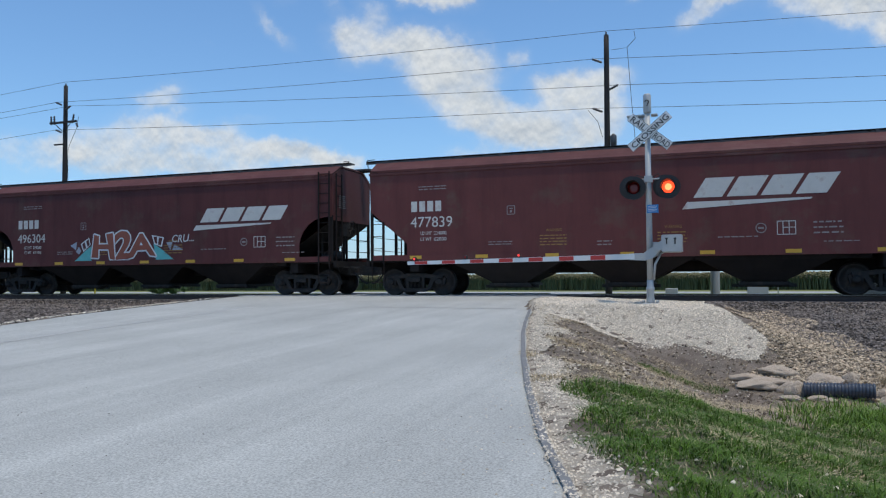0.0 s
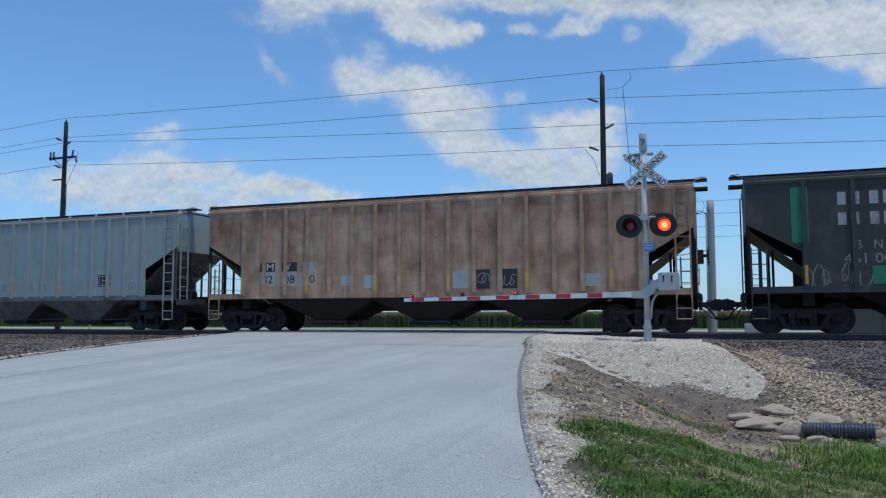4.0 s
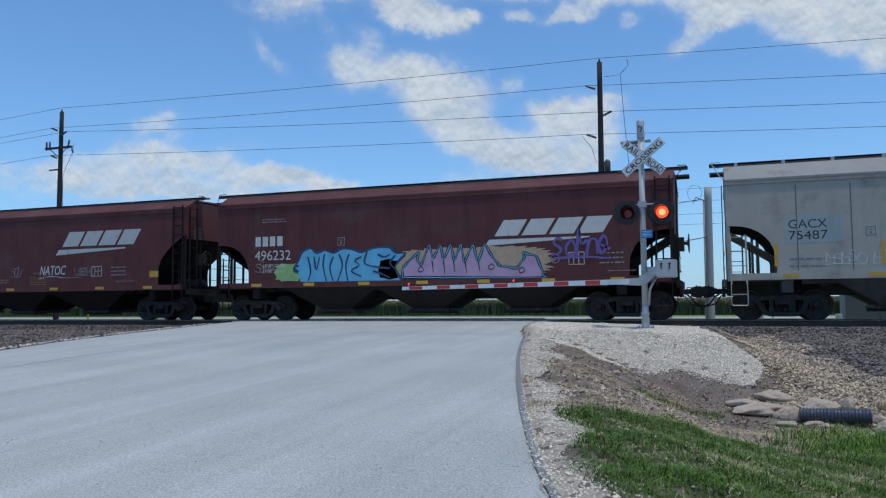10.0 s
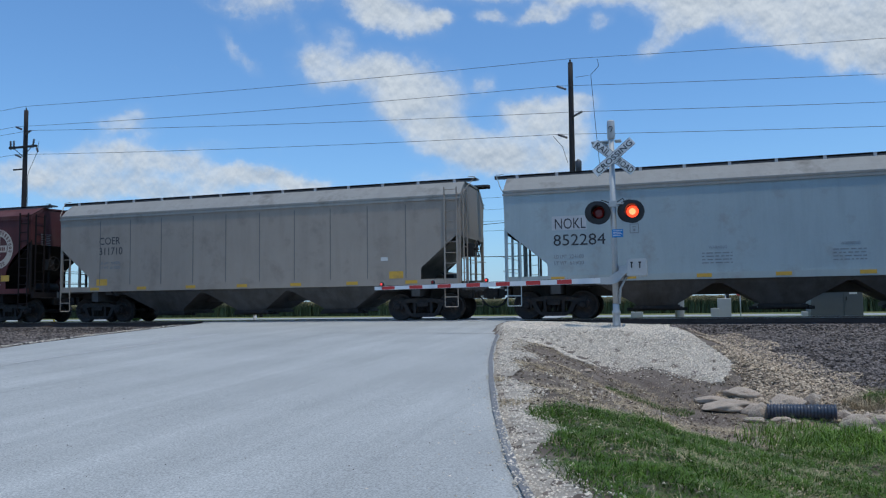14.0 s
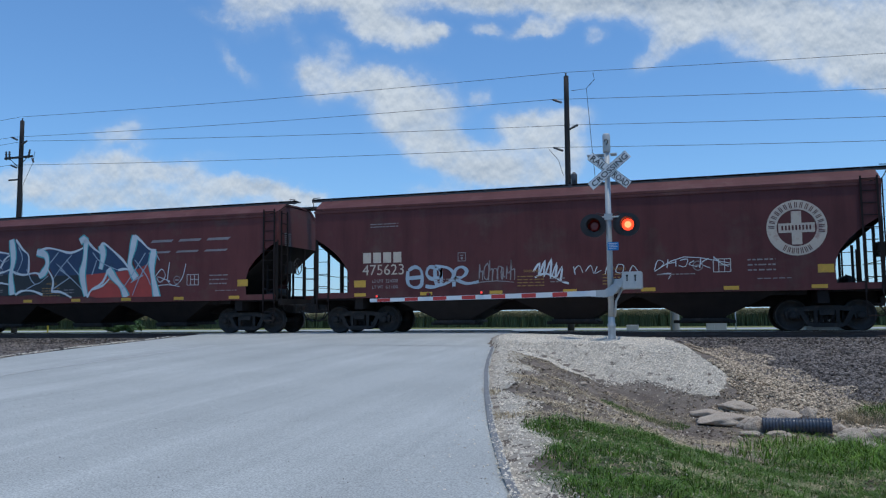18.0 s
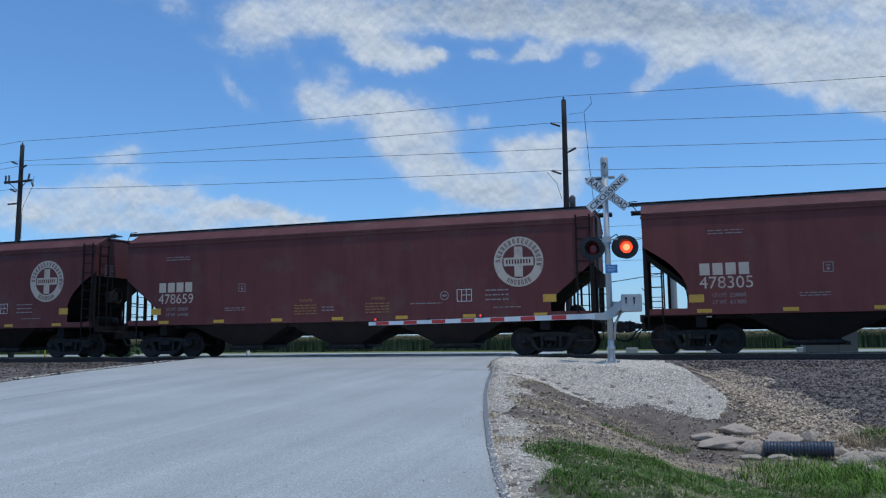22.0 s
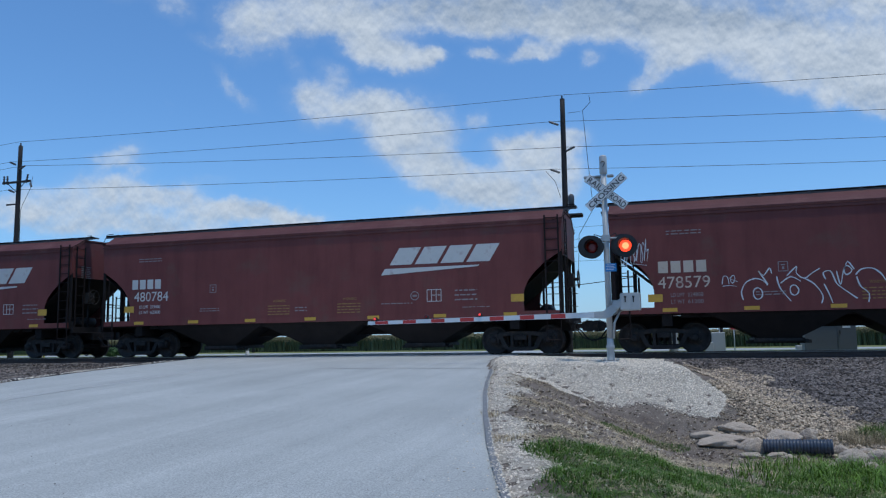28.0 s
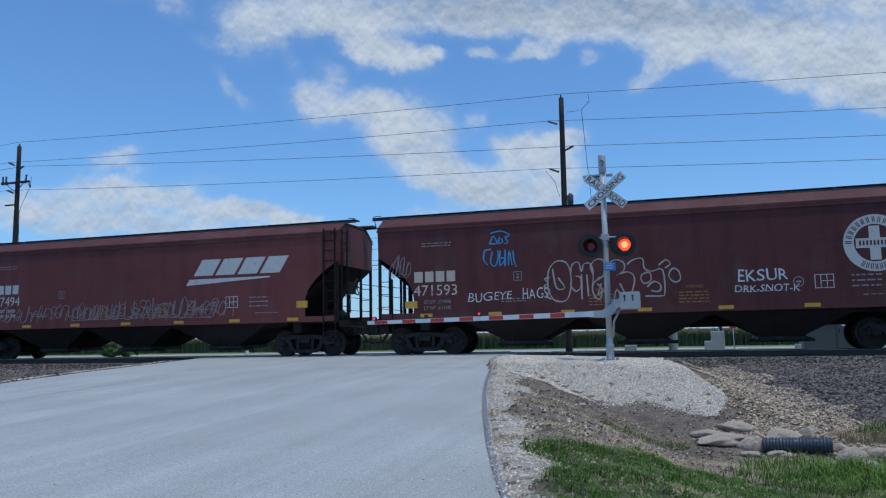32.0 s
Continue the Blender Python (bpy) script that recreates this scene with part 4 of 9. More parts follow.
def hopper_car(spec):
    P, st = spec["pitch"], spec
    half, rb = P / 2 - 0.72, P / 2 - 0.31
    skin, roof_m, under = M[st["skin"]], M[st.get("roof", st["skin"])], M[st.get("under", "underbody_dark")]
    tilt = st.get("cut", "round")
    eave, ridge = (4.40, 4.63) if st.get("ribs", 0) else (st.get("eave", 4.16), 4.63)
    W = 1.53
    car = thing("hopper_car", st["label"], "freight car", "cars of the train")
    sill_z0, sill_z1 = 1.17, 1.36
    # side sheets
    edge = cut_curve(tilt)
    ribbed = st.get("ribs", 0)
    if ribbed:
        edge = [(1.45, 1.36), (1.45, 2.35), (0.03, 3.15)]
    poly = [(-half + i, z) for i, z in edge] + [(-half, eave), (half, eave)] + [(half - i, z) for i, z in edge[::-1]]
    for s, nm in ((-1, "near"), (1, "far")):
        bm = bmesh.new()
        y = s * W
        prism(bm, poly, min(y, y - s * 0.03), max(y, y - s * 0.03))
        part("side_sheet", bm, skin, car)
        # side sill with its lip
        bm = bmesh.new()
        x0 = half - edge[0][0] + 0.35
        prof = [(y - s * 0.05, sill_z0), (y + s * 0.035, sill_z0), (y + s * 0.035, sill_z1), (y - s * 0.05, sill_z1)]
        loft(bm, [[(x, a, z) for a, z in prof] for x in (-half + 0.1, half - 0.1)])
        part("side_sill", bm, M[st.get("sill", st["skin"])], car)
        # eave rail
        bm = bmesh.new()
        for zc, hh, dd in ((eave - 0.03, 0.07, 0.035), (eave + 0.075, 0.05, 0.02)):
            box(bm, -half - 0.02, half + 0.02, min(y, y + s * dd), max(y, y + s * dd), zc - hh / 2, zc + hh / 2)
        part("eave_rail", bm, roof_m, car)
        # roof slope
        bm = bmesh.new()
        sec = [(s * W, eave), (s * (W - 0.02), eave + (ridge - eave) * 0.17), (s * 1.30, eave + (ridge - eave) * 0.5), (s * 0.94, ridge - 0.02), (s * 0.0, ridge), (s * 0.0, ridge - 0.05), (s * 0.9, ridge - 0.09), (s * 1.2, eave + (ridge - eave) * 0.33), (s * (W - 0.06), eave)]
        loft(bm, [[(x, a, z) for a, z in sec] for x in (-half, half)])
        part("roof_slope", bm, roof_m, car)
        # running board along the roof, with its brackets
        bm = bmesh.new()
        y0, y1 = s * 0.62, s * 0.95
        box(bm, -rb, rb, min(y0, y1), max(y0, y1), 4.655, 4.70)
        box(bm, -rb, rb, min(y1, y1 - s * 0.02), max(y1, y1 - s * 0.02), 4.59, 4.71)
        for k in range(int(2 * rb / 0.5)):
            x = -rb + 0.25 + k * 0.5
            box(bm, x - 0.02, x + 0.02, min(y0, y1), max(y0, y1), 4.625, 4.655)
        board = part("running_board", bm, M["walkway"], car, "dark steel roof walkway")
        if s < 0:
            nb = st.get("brackets", 11)
            me = shared(("bracket", st.get("bracket_mat", st["skin"])), lambda b: (box(b, -0.045, 0.045, -0.975, -0.93, 4.42, 4.70), bar(b, (0, -0.95, 4.44), (0, -0.80, 4.5), 0.07, 0.03)), M[st.get("bracket_mat", st.get("roof", st["skin"]))])
            for k in range(nb):
                part("bracket", me, None, board, at=(-half + 0.35 + (2 * half - 0.7) * k / (nb - 1), 0, 0))
    # ends: upright end sheet and slope sheet
    for s in (-1, 1):
        top_cut = edge[-1][1]
        bm = bmesh.new()
        prism(bm, [(-W + 0.031, top_cut - 0.12), (W - 0.031, top_cut - 0.12), (W - 0.031, eave), (0.85, ridge - 0.1), (-0.85, ridge - 0.1), (-W + 0.031, eave)], 0, 0.03)
        bmesh.ops.transform(bm, matrix=Matrix.Rotation(math.pi / 2, 4, "Z"), verts=bm.verts[:])
        part("end_sheet", bm, skin, car, at=(s * (half - 0.03) + 0.015, 0, 0))
        bm = bmesh.new()
        xa, xb = s * (half - 0.03), s * (half - 2.55)
        loft(bm, [[(xa, -W + 0.032, top_cut - 0.12), (xa, W - 0.032, top_cut - 0.12), (xa - s * 0.06, W - 0.032, top_cut - 0.16), (xa - s * 0.06, -W + 0.032, top_cut - 0.16)],
                  [(xb, -W + 0.06, 1.02), (xb, W - 0.06, 1.02), (xb - s * 0.06, W - 0.06, 0.98), (xb - s * 0.06, -W + 0.06, 0.98)]])
        # most slope sheets take a base darkened for the shade at the ends
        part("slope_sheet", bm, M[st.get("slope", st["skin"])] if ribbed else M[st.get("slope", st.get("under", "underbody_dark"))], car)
        if "number" in st and s > 0:
            bm = bmesh.new()
            for i in range(7):
                for y in (-1.05, -0.78):
                    box(bm, half + 0.006, half + 0.010, y, y + 0.22 - 0.03 * (i % 3), 3.10 + i * 0.07, 3.13 + i * 0.07)
            tagged(part("end_print", bm, M["dim"], car), kind="stuff")
        # end platform and bolster web
        bm = bmesh.new()
        box(bm, *sorted((s * (half - 1.5), s * (half + 0.12))), -W + 0.05, -0.25, 1.13, 1.18)
        box(bm, *sorted((s * (half - 1.5), s * (half + 0.12))), 0.25, W - 0.05, 1.13, 1.18)
        box(bm, *sorted((s * (half + 0.02), s * (half + 0.14))), -W + 0.02, W - 0.02, 0.98, 1.2)
        box(bm, *sorted((s * (half - 1.75), s * (half - 1.45))), -W + 0.1, W - 0.1, 0.80, 1.35)
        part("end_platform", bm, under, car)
        # uprights that carry the overhang
        for y in (-W + 0.05, -0.55, 0.55, W - 0.05):
            bm = bmesh.new()
            bar(bm, (s * (half - 0.06), y, 1.15), (s * (half - 0.06), y, top_cut + 0.05), 0.10 if abs(y) > 1 else 0.08, 0.05, (0, 1, 0))
            part("end_post", bm, skin if st.get("post_skin") else under, car)
        for y in (-0.95, 0.95):
            bm = bmesh.new()
            bar(bm, (s * (half - 0.72), y, 1.15), (s * (half - 0.72), y, 2.45), 0.07, 0.05, (0, 1, 0))
            part("slope_post", bm, under, car)
        # ladders: side ladder at the outer corner, end ladder
        lad = M[st.get("ladder", st["skin"])]
        for y in (-W - 0.045, W + 0.045):
            z1 = 4.35 if (s > 0) == (y < 0) else 2.5
            part("ladder", shared(("ladder", z1, lad.name), lambda b, z1=z1: m_ladder(b, 1.05, z1, 0.42, 10 if z1 > 3 else 4), lad), None, car, at=(s * (half - 0.32), y, 0))
            part("stirrup", shared(("stirrup", lad.name), m_stirrup, lad), None, car, at=(s * (half - 0.32), y, 0))
        part("end_ladder", shared(("end_ladder", lad.name), lambda b: m_ladder(b, 1.2, 4.3, 0.42, 9), lad), None, car,
             at=Matrix.Translation((s * (half + 0.06), -s * 1.15, 0)) @ Matrix.Rotation(math.pi / 2, 4, "Z"))
        # hand rails across the end and the bent grab at the roof corner
        for z in (1.55, 2.0):
            bm = bmesh.new()
            tube(bm, [(s * (half + 0.05), -W + 0.05, z), (s * (half + 0.05), W - 0.05, z)], 0.013, 4)
            part("hand_rail", bm, lad, car)
        bm = bmesh.new()
        tube(bm, [(s * (half - 0.3), -W, eave + 0.03), (s * (half + 0.02), -W - 0.03, eave + 0.1), (s * (half + 0.10), -W + 0.1, eave + 0.2), (s * (rb - 0.05), -0.95, 4.74), (s * (rb - 0.3), -0.9, 4.76)], 0.014, 4)
        part("grab_iron", bm, lad, car)
        c = part("coupler", shared("coupler", m_coupler, M["bogie"]), None, car, at=Matrix.Translation((s * (P / 2 - 0.05), 0, 0)) @ Matrix.Rotation(0 if s > 0 else math.pi, 4, "Z"))
        part("air_hose", shared("air_hose", m_hose, M["rubber"]), None, c)
        bogie(car, s * (P / 2 - 2.2))
    part("brake_wheel", shared("brake_wheel", m_brake_wheel, M["bogie"]), None, car, at=(half + 0.38, -0.75, 2.35))
    # air tanks and valves on the platform
    bm = bmesh.new()
    lathe(bm, [(0.05, -0.6), (0.17, -0.52), (0.19, -0.4), (0.19, 0.4), (0.17, 0.52), (0.05, 0.6)], "Y", 14, (half - 0.75, 0, 1.42))
    box(bm, half - 0.62, half - 0.38, -1.2, -0.95, 1.18, 1.42)
    tube(bm, [(half - 0.6, -1.0, 1.4), (half - 0.9, -0.9, 1.6), (half - 0.85, -0.3, 1.5)], 0.02, 5)
    part("air_tank", bm, M["bogie"], car, "dark brake reservoir and valves")
    # centre sill and hopper bays
    bm = bmesh.new()
    box(bm, -P / 2 + 0.7, P / 2 - 0.7, -0.28, 0.28, 0.72, 1.12)
    part("centre_sill", bm, under, car)
    n = st.get("bays", 3)
    span = P - 2 * 3.55
    for k in range(n):
        c = -span / 2 + span * (k + 0.5) / n
        wt, wb = span / n * 0.5, 0.62 if n == 3 else 0.5
        bm = bmesh.new()
        bz = 0.40
        loft(bm, [[(c - a, -b, z), (c + a, -b, z), (c + a, b, z), (c - a, b, z)] for a, b, z in ((wt + 0.25, W - 0.06, 1.24), (wt * 0.93, W - 0.13, 1.05), (wb, 0.95, bz + 0.05), (wb, 0.9, bz))])
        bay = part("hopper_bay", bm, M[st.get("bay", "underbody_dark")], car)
        bm = bmesh.new()
        box(bm, c - wb - 0.06, c + wb + 0.06, -0.95, 0.95, bz - 0.10, bz)
        box(bm, c - wb - 0.28, c + wb + 0.28, -0.62, -0.54, bz - 0.16, bz - 0.06)
        lathe(bm, [(0.05, -1.1), (0.05, -0.4)], "Y", 8, (c + wb + 0.1, 0, bz - 0.08))
        part("outlet_gate", bm, M["bogie"], bay, "dark discharge gate")
    # intermediate sheeting between the bays
    bm = bmesh.new()
    box(bm, -half + 2.0, half - 2.0, -W + 0.2, W - 0.2, 1.05, 1.22)
    part("floor_sheet", bm, under, car)
    # ribs or weld seams on the near side
    if ribbed:
        me = shared(("rib", st["skin"]), lambda b: prism(b, [(-0.07, 1.30), (0.07, 1.30), (0.06, eave - 0.02), (-0.06, eave - 0.02)], -0.075, 0.0), skin)
        for k in range(ribbed):
            x = -half + 1.45 + 0.1 + (2 * half - 3.1) * k / (ribbed - 1)
            part("rib", me, None, car, at=(x, -W, 0))
            part("rib", me, None, car, at=Matrix.Translation((x, W, 0)) @ Matrix.Rotation(math.pi, 4, "Z"))
    for k in range(st.get("seams", 0)):
        x = -half + 1.9 + (2 * half - 3.8) * k / (st["seams"] - 1)
        me = shared(("seam", st["skin"]), lambda b: box(b, -0.011, 0.011, -0.009, 0.0, 1.42, eave - 0.16), M[st.get("seam_mat", "seam_grey")])
        part("weld_seam", me, None, car, at=(x, -W, 0))
    # yellow reflective strips
    if ribbed:
        me = shared("strip", lambda b: box(b, -0.04, 0.04, -0.004, 0, 1.42, 1.95), M["yellow"])
        for k in range(0, ribbed, max(2, ribbed // 5)):
            x = -half + 1.55 + (2 * half - 3.1) * k / (ribbed - 1)
            part("reflector", me, None, car, at=(x, -W - 0.075, 0))
    else:
        me = shared("reflect", lambda b: box(b, -0.21, 0.21, -0.004, 0, -0.055, 0.055), M["yellow"])
        nr = st.get("reflectors", 7)
        for k in range(nr):
            x = -half + 1.7 + (2 * half - 3.4) * k / (nr - 1)
            part("reflector", me, None, car, at=(x, -W - 0.036, 1.275))
    return car

# ---- lettering, emblems and graffiti on the cars ----
FACE = -1.53


def flat(name, polys, mat, parent, y, label="", thick=0.003):
    """Thin paint shapes standing on the side, from polygons of (x, z)."""
    bm = bmesh.new()
    for p in polys:
        prism(bm, p, y - thick, y)
    if name == "emblem" and len(polys) > 30:
        bmesh.ops.remove_doubles(bm, verts=bm.verts[:], dist=1e-5)
    return part(name, bm, mat, parent, label)


def quad(x0, x1, z0, z1, lean=0.0):
    return [(x0, z0), (x1, z0), (x1 + lean, z1), (x0 + lean, z1)]


def leaning(x0, x1, z0, z1, lean=0.0):
    """A plain block, leaning by so much over its height."""
    return [(x0, z0), (x1, z0), (x1 + lean, z1), (x0 + lean, z1)]


def block_mark(car, x, z, w, h, mat, n=4, name="owner_mark"):
    """Owner's initials as plain upright blocks."""
    g = w / n
    for k in range(n):
        flat(name, [leaning(x + k * g + 0.03, x + (k + 1) * g - 0.05, z, z + h)], mat, car, FACE - 0.001, "plain painted block")


def wordmark(car, x0, x1, z0, z1, mat, n=4, tail=True):
    """A slanted wordmark as plain leaning blocks over a tapering line."""
    h = z1 - z0
    zb = z0 + h * 0.37 if tail else z0
    lean = (z1 - zb) * 0.62
    s = x0 + (0.07 * (x1 - x0) if tail else 0)
    g = (x1 - lean - s) / n
    up = car
    if tail:
        up = flat("wordmark", [[(x0, z0), (x0 + (x1 - x0) * 0.80, z0 + h * 0.20), (x0 + (x1 - x0) * 0.81, z0 + h * 0.255), (x0 + h * 0.16, z0 + h * 0.24)]], mat, car, FACE - 0.001, "slanted painted blocks over a line")
    for k in range(n):
        flat("wordmark_block", [leaning(s + k * g + 0.02, s + (k + 1) * g - 0.10, zb, z1, lean)], mat, up, FACE - 0.001)


def emblem(car, x, z, r, mat):
    """A round emblem: ring with dark lettering bars, and a cross."""
    n = 40
    ring = []
    for k in range(n):
        a, b = k * math.tau / n, (k + 1) * math.tau / n
        ring.append([(x + math.cos(t) * q, z + math.sin(t) * q) for t, q in ((a, r * 0.66), (b, r * 0.66), (b, r), (a, r))])
    e = flat("emblem", ring, mat, car, FACE - 0.001, "round painted emblem with a cross")
    flat("emblem_cross", [quad(x - r * 0.17, x + r * 0.17, z - r * 0.6, z + r * 0.6), quad(x - r * 0.6, x - r * 0.17, z - r * 0.17, z + r * 0.17), quad(x + r * 0.17, x + r * 0.6, z - r * 0.17, z + r * 0.17)], mat, e, FACE - 0.001)
    marks = []
    for k in list(range(2, 18)) + list(range(21, 28)):
        a = math.pi * (1.12 - k / 14.5) if k < 18 else math.pi * (1.28 + (k - 20) * 0.055)
        for s in (-1, 1):
            c = (x + math.cos(a) * r * 0.83, z + math.sin(a) * r * 0.83)
            ux, uz = -math.sin(a), math.cos(a)
            o = s * r * 0.028
            marks.append([(c[0] + ux * (o + i * r * 0.014) + math.cos(a) * j * r * 0.10, c[1] + uz * (o + i * r * 0.014) + math.sin(a) * j * r * 0.10) for i, j in ((-1, -1), (1, -1), (1, 1), (-1, 1))])
    for k in range(9):
        marks.append(quad(x - r * 0.5 + k * r * 0.115, x - r * 0.44 + k * r * 0.115, z - r * 0.08, z + r * 0.09))
    tagged(flat("emblem_print", marks, M["maroon_dark"], e, FACE - 0.0045), kind="stuff")
    return e


def small_bars(car, x, z, w, rows, mat, seed, rh=0.07, name="small_print"):
    """Rows of unreadable small print as bars."""
    rnd = random.Random(seed)
    polys = []
    for i in range(rows):
        p = x
        zz = z - i * rh * 1.75
        while p < x + w:
            q = min(x + w, p + rnd.uniform(0.06, 0.22))
            polys.append(quad(p, q, zz, zz + rh * 0.6))
            p = q + rnd.uniform(0.025, 0.06)
    return tagged(flat(name, polys, mat, car, FACE - 0.001), kind="stuff")


def plate_box(car, x, z, w, h, mat, inner=None):
    t = 0.022
    polys = [quad(x, x + w, z, z + t), quad(x, x + w, z + h - t, z + h), quad(x, x + t, z, z + h), quad(x + w - t, x + w, z, z + h)]
    if inner == "grid":
        polys += [quad(x + w * 0.3, x + w * 0.3 + t, z, z + h), quad(x + w * 0.62, x + w * 0.62 + t, z, z + h), quad(x + w * 0.3, x + w, z + h * 0.5, z + h * 0.5 + t)]
    else:
        polys += [quad(x + w * 0.3, x + w * 0.7, z + h * 0.62, z + h * 0.72), quad(x + w * 0.38, x + w * 0.62, z + h * 0.22, z + h * 0.48)]
    return flat("data_plate", polys, mat, car, FACE - 0.001)


def ring_mark(car, x, z, r, mat):
    polys = []
    for k in range(16):
        a, b = k * math.tau / 16, (k + 1) * math.tau / 16
        polys.append([(x + math.cos(t) * q, z + math.sin(t) * q) for t, q in ((a, r * 0.82), (b, r * 0.82), (b, r), (a, r))])
    polys.append(quad(x - r * 0.5, x + r * 0.5, z - r * 0.2, z + r * 0.2))
    return flat("inspection_mark", polys, mat, car, FACE - 0.001)


def text_fit(car, name, body, x, z, h, w, mat, y=None, bold=0.0, shear=0.0, wobble=0.0, label="", thick=0.0015):
    return lettering(name, body, h / 0.70, mat, car, x, FACE - 0.003 if y is None else y, z, label, width=w, bold=bold, shear=shear, wobble=wobble, thick=thick)


STROKES = (((0.0, 1.0), (0.03, 0.2), (0.45, 0.0), (0.9, 0.25), (1.0, 1.0)), ((0.5, 1.0), (0.05, 0.6), (0.2, 0.05), (0.8, 0.05), (0.95, 0.6), (0.55, 1.05)),
           ((0.0, 0.0), (0.15, 0.9), (0.5, 1.0), (0.85, 0.8), (1.0, 0.0)), ((0.95, 0.85), (0.4, 1.0), (0.15, 0.7), (0.85, 0.35), (0.6, 0.0), (0.0, 0.1)),
           ((0.1, 0.0), (0.15, 1.15), (0.4, 0.5), (0.9, 0.6), (0.9, -0.1)), ((0.0, 0.5), (0.4, 0.95), (0.7, 0.5), (0.35, 0.1), (0.1, 0.45), (1.0, 0.2)))


def tag(car, x0, x1, z0, z1, mat, seed, w=0.035, y=None, name="spray_tag", dense=1.0):
    """A quick unreadable spray tag: a run of loops and hooks, leaning and uneven."""
    rnd = random.Random(seed)
    h = z1 - z0
    n = max(2, int((x1 - x0) / (h * 0.48) * dense))
    g = (x1 - x0) / n
    bm = bmesh.new()
    lean = rnd.uniform(-0.05, 0.25)
    for k in range(n):
        st = STROKES[rnd.randrange(len(STROKES))]
        sx, sz = g * rnd.uniform(0.85, 1.5), h * rnd.uniform(0.65, 1.05)
        bx, bz = x0 + k * g + rnd.uniform(-0.1, 0.1) * g, z0 + rnd.uniform(-0.05, 0.15) * h
        ribbon(car, [(bx + (u + rnd.uniform(-0.06, 0.06)) * sx + lean * v * sz, bz + (v + rnd.uniform(-0.06, 0.06)) * sz) for u, v in st], w, mat, (FACE - 0.003 if y is None else y) - 0.0002 * k, name, into=bm)
    if rnd.random() < 0.5:
        ribbon(car, [(x0, z0 - 0.08 * h), (x0 + (x1 - x0) * 0.5, z0 - 0.02 * h), (x1, z0 - 0.12 * h)], w * 0.8, mat, y, name, into=bm)
    return part(name, bm, mat, car, fix=False)


def ribbon(car, pts, w, mat, y=None, name="spray_tag", into=None):
    """A sprayed line of even width through pts, rounded by a spline."""
    P = [Vector((a, 0, b)) for a, b in pts]
    fine = []
    n = len(P)
    for i in range(n - 1):
        p0, p1, p2, p3 = P[max(i - 1, 0)], P[i], P[i + 1], P[min(i + 2, n - 1)]
        for s in range(3):
            u = s / 3
            fine.append(0.5 * ((2 * p1) + (p2 - p0) * u + (2 * p0 - 5 * p1 + 4 * p2 - p3) * u * u + (3 * p1 - p0 - 3 * p2 + p3) * u ** 3))
    fine.append(P[-1])
    bm = bmesh.new() if into is None else into
    y = FACE - 0.003 if y is None else y
    prev = None
    for i, p in enumerate(fine):
        d = fine[min(i + 1, len(fine) - 1)] - fine[max(i - 1, 0)]
        if d.length < 1e-6:
            continue
        s = Vector((-d.z, 0, d.x)).normalized() * (w / 2 * (0.8 + 0.2 * math.sin(i * 0.9)))
        cur = (bm.verts.new((p.x + s.x, y, p.z + s.z)), bm.verts.new((p.x - s.x, y, p.z - s.z)))
        if prev:
            bm.faces.new((prev[0], cur[0], cur[1], prev[1]))
        prev = cur
    return part(name, bm, mat, car, fix=False) if into is None else None


def strokes(car, lines, w, mat, depth, name="graffiti_stroke"):
    """Sprayed lines laid over one another."""
    for i, pts in enumerate(lines):
        ribbon(car, pts, w, mat, FACE - depth - 0.00015 * i, name)


def cloud_shape(x0, x1, z0, z1, seed, spikes=22, depth=0.18):
    rnd = random.Random(seed)
    cx, cz, rx, rz = (x0 + x1) / 2, (z0 + z1) / 2, (x1 - x0) / 2, (z1 - z0) / 2
    out = []
    for k in range(spikes * 2):
        a = k * math.tau / (spikes * 2)
        q = 1.0 - (depth * rnd.uniform(0.5, 1.3) if k % 2 else 0)
        c, s = math.cos(a), math.sin(a)
        e = 0.55
        out.append((cx + math.copysign(abs(c) ** e, c) * rx * q, cz + math.copysign(abs(s) ** e, s) * rz * q))
    return out


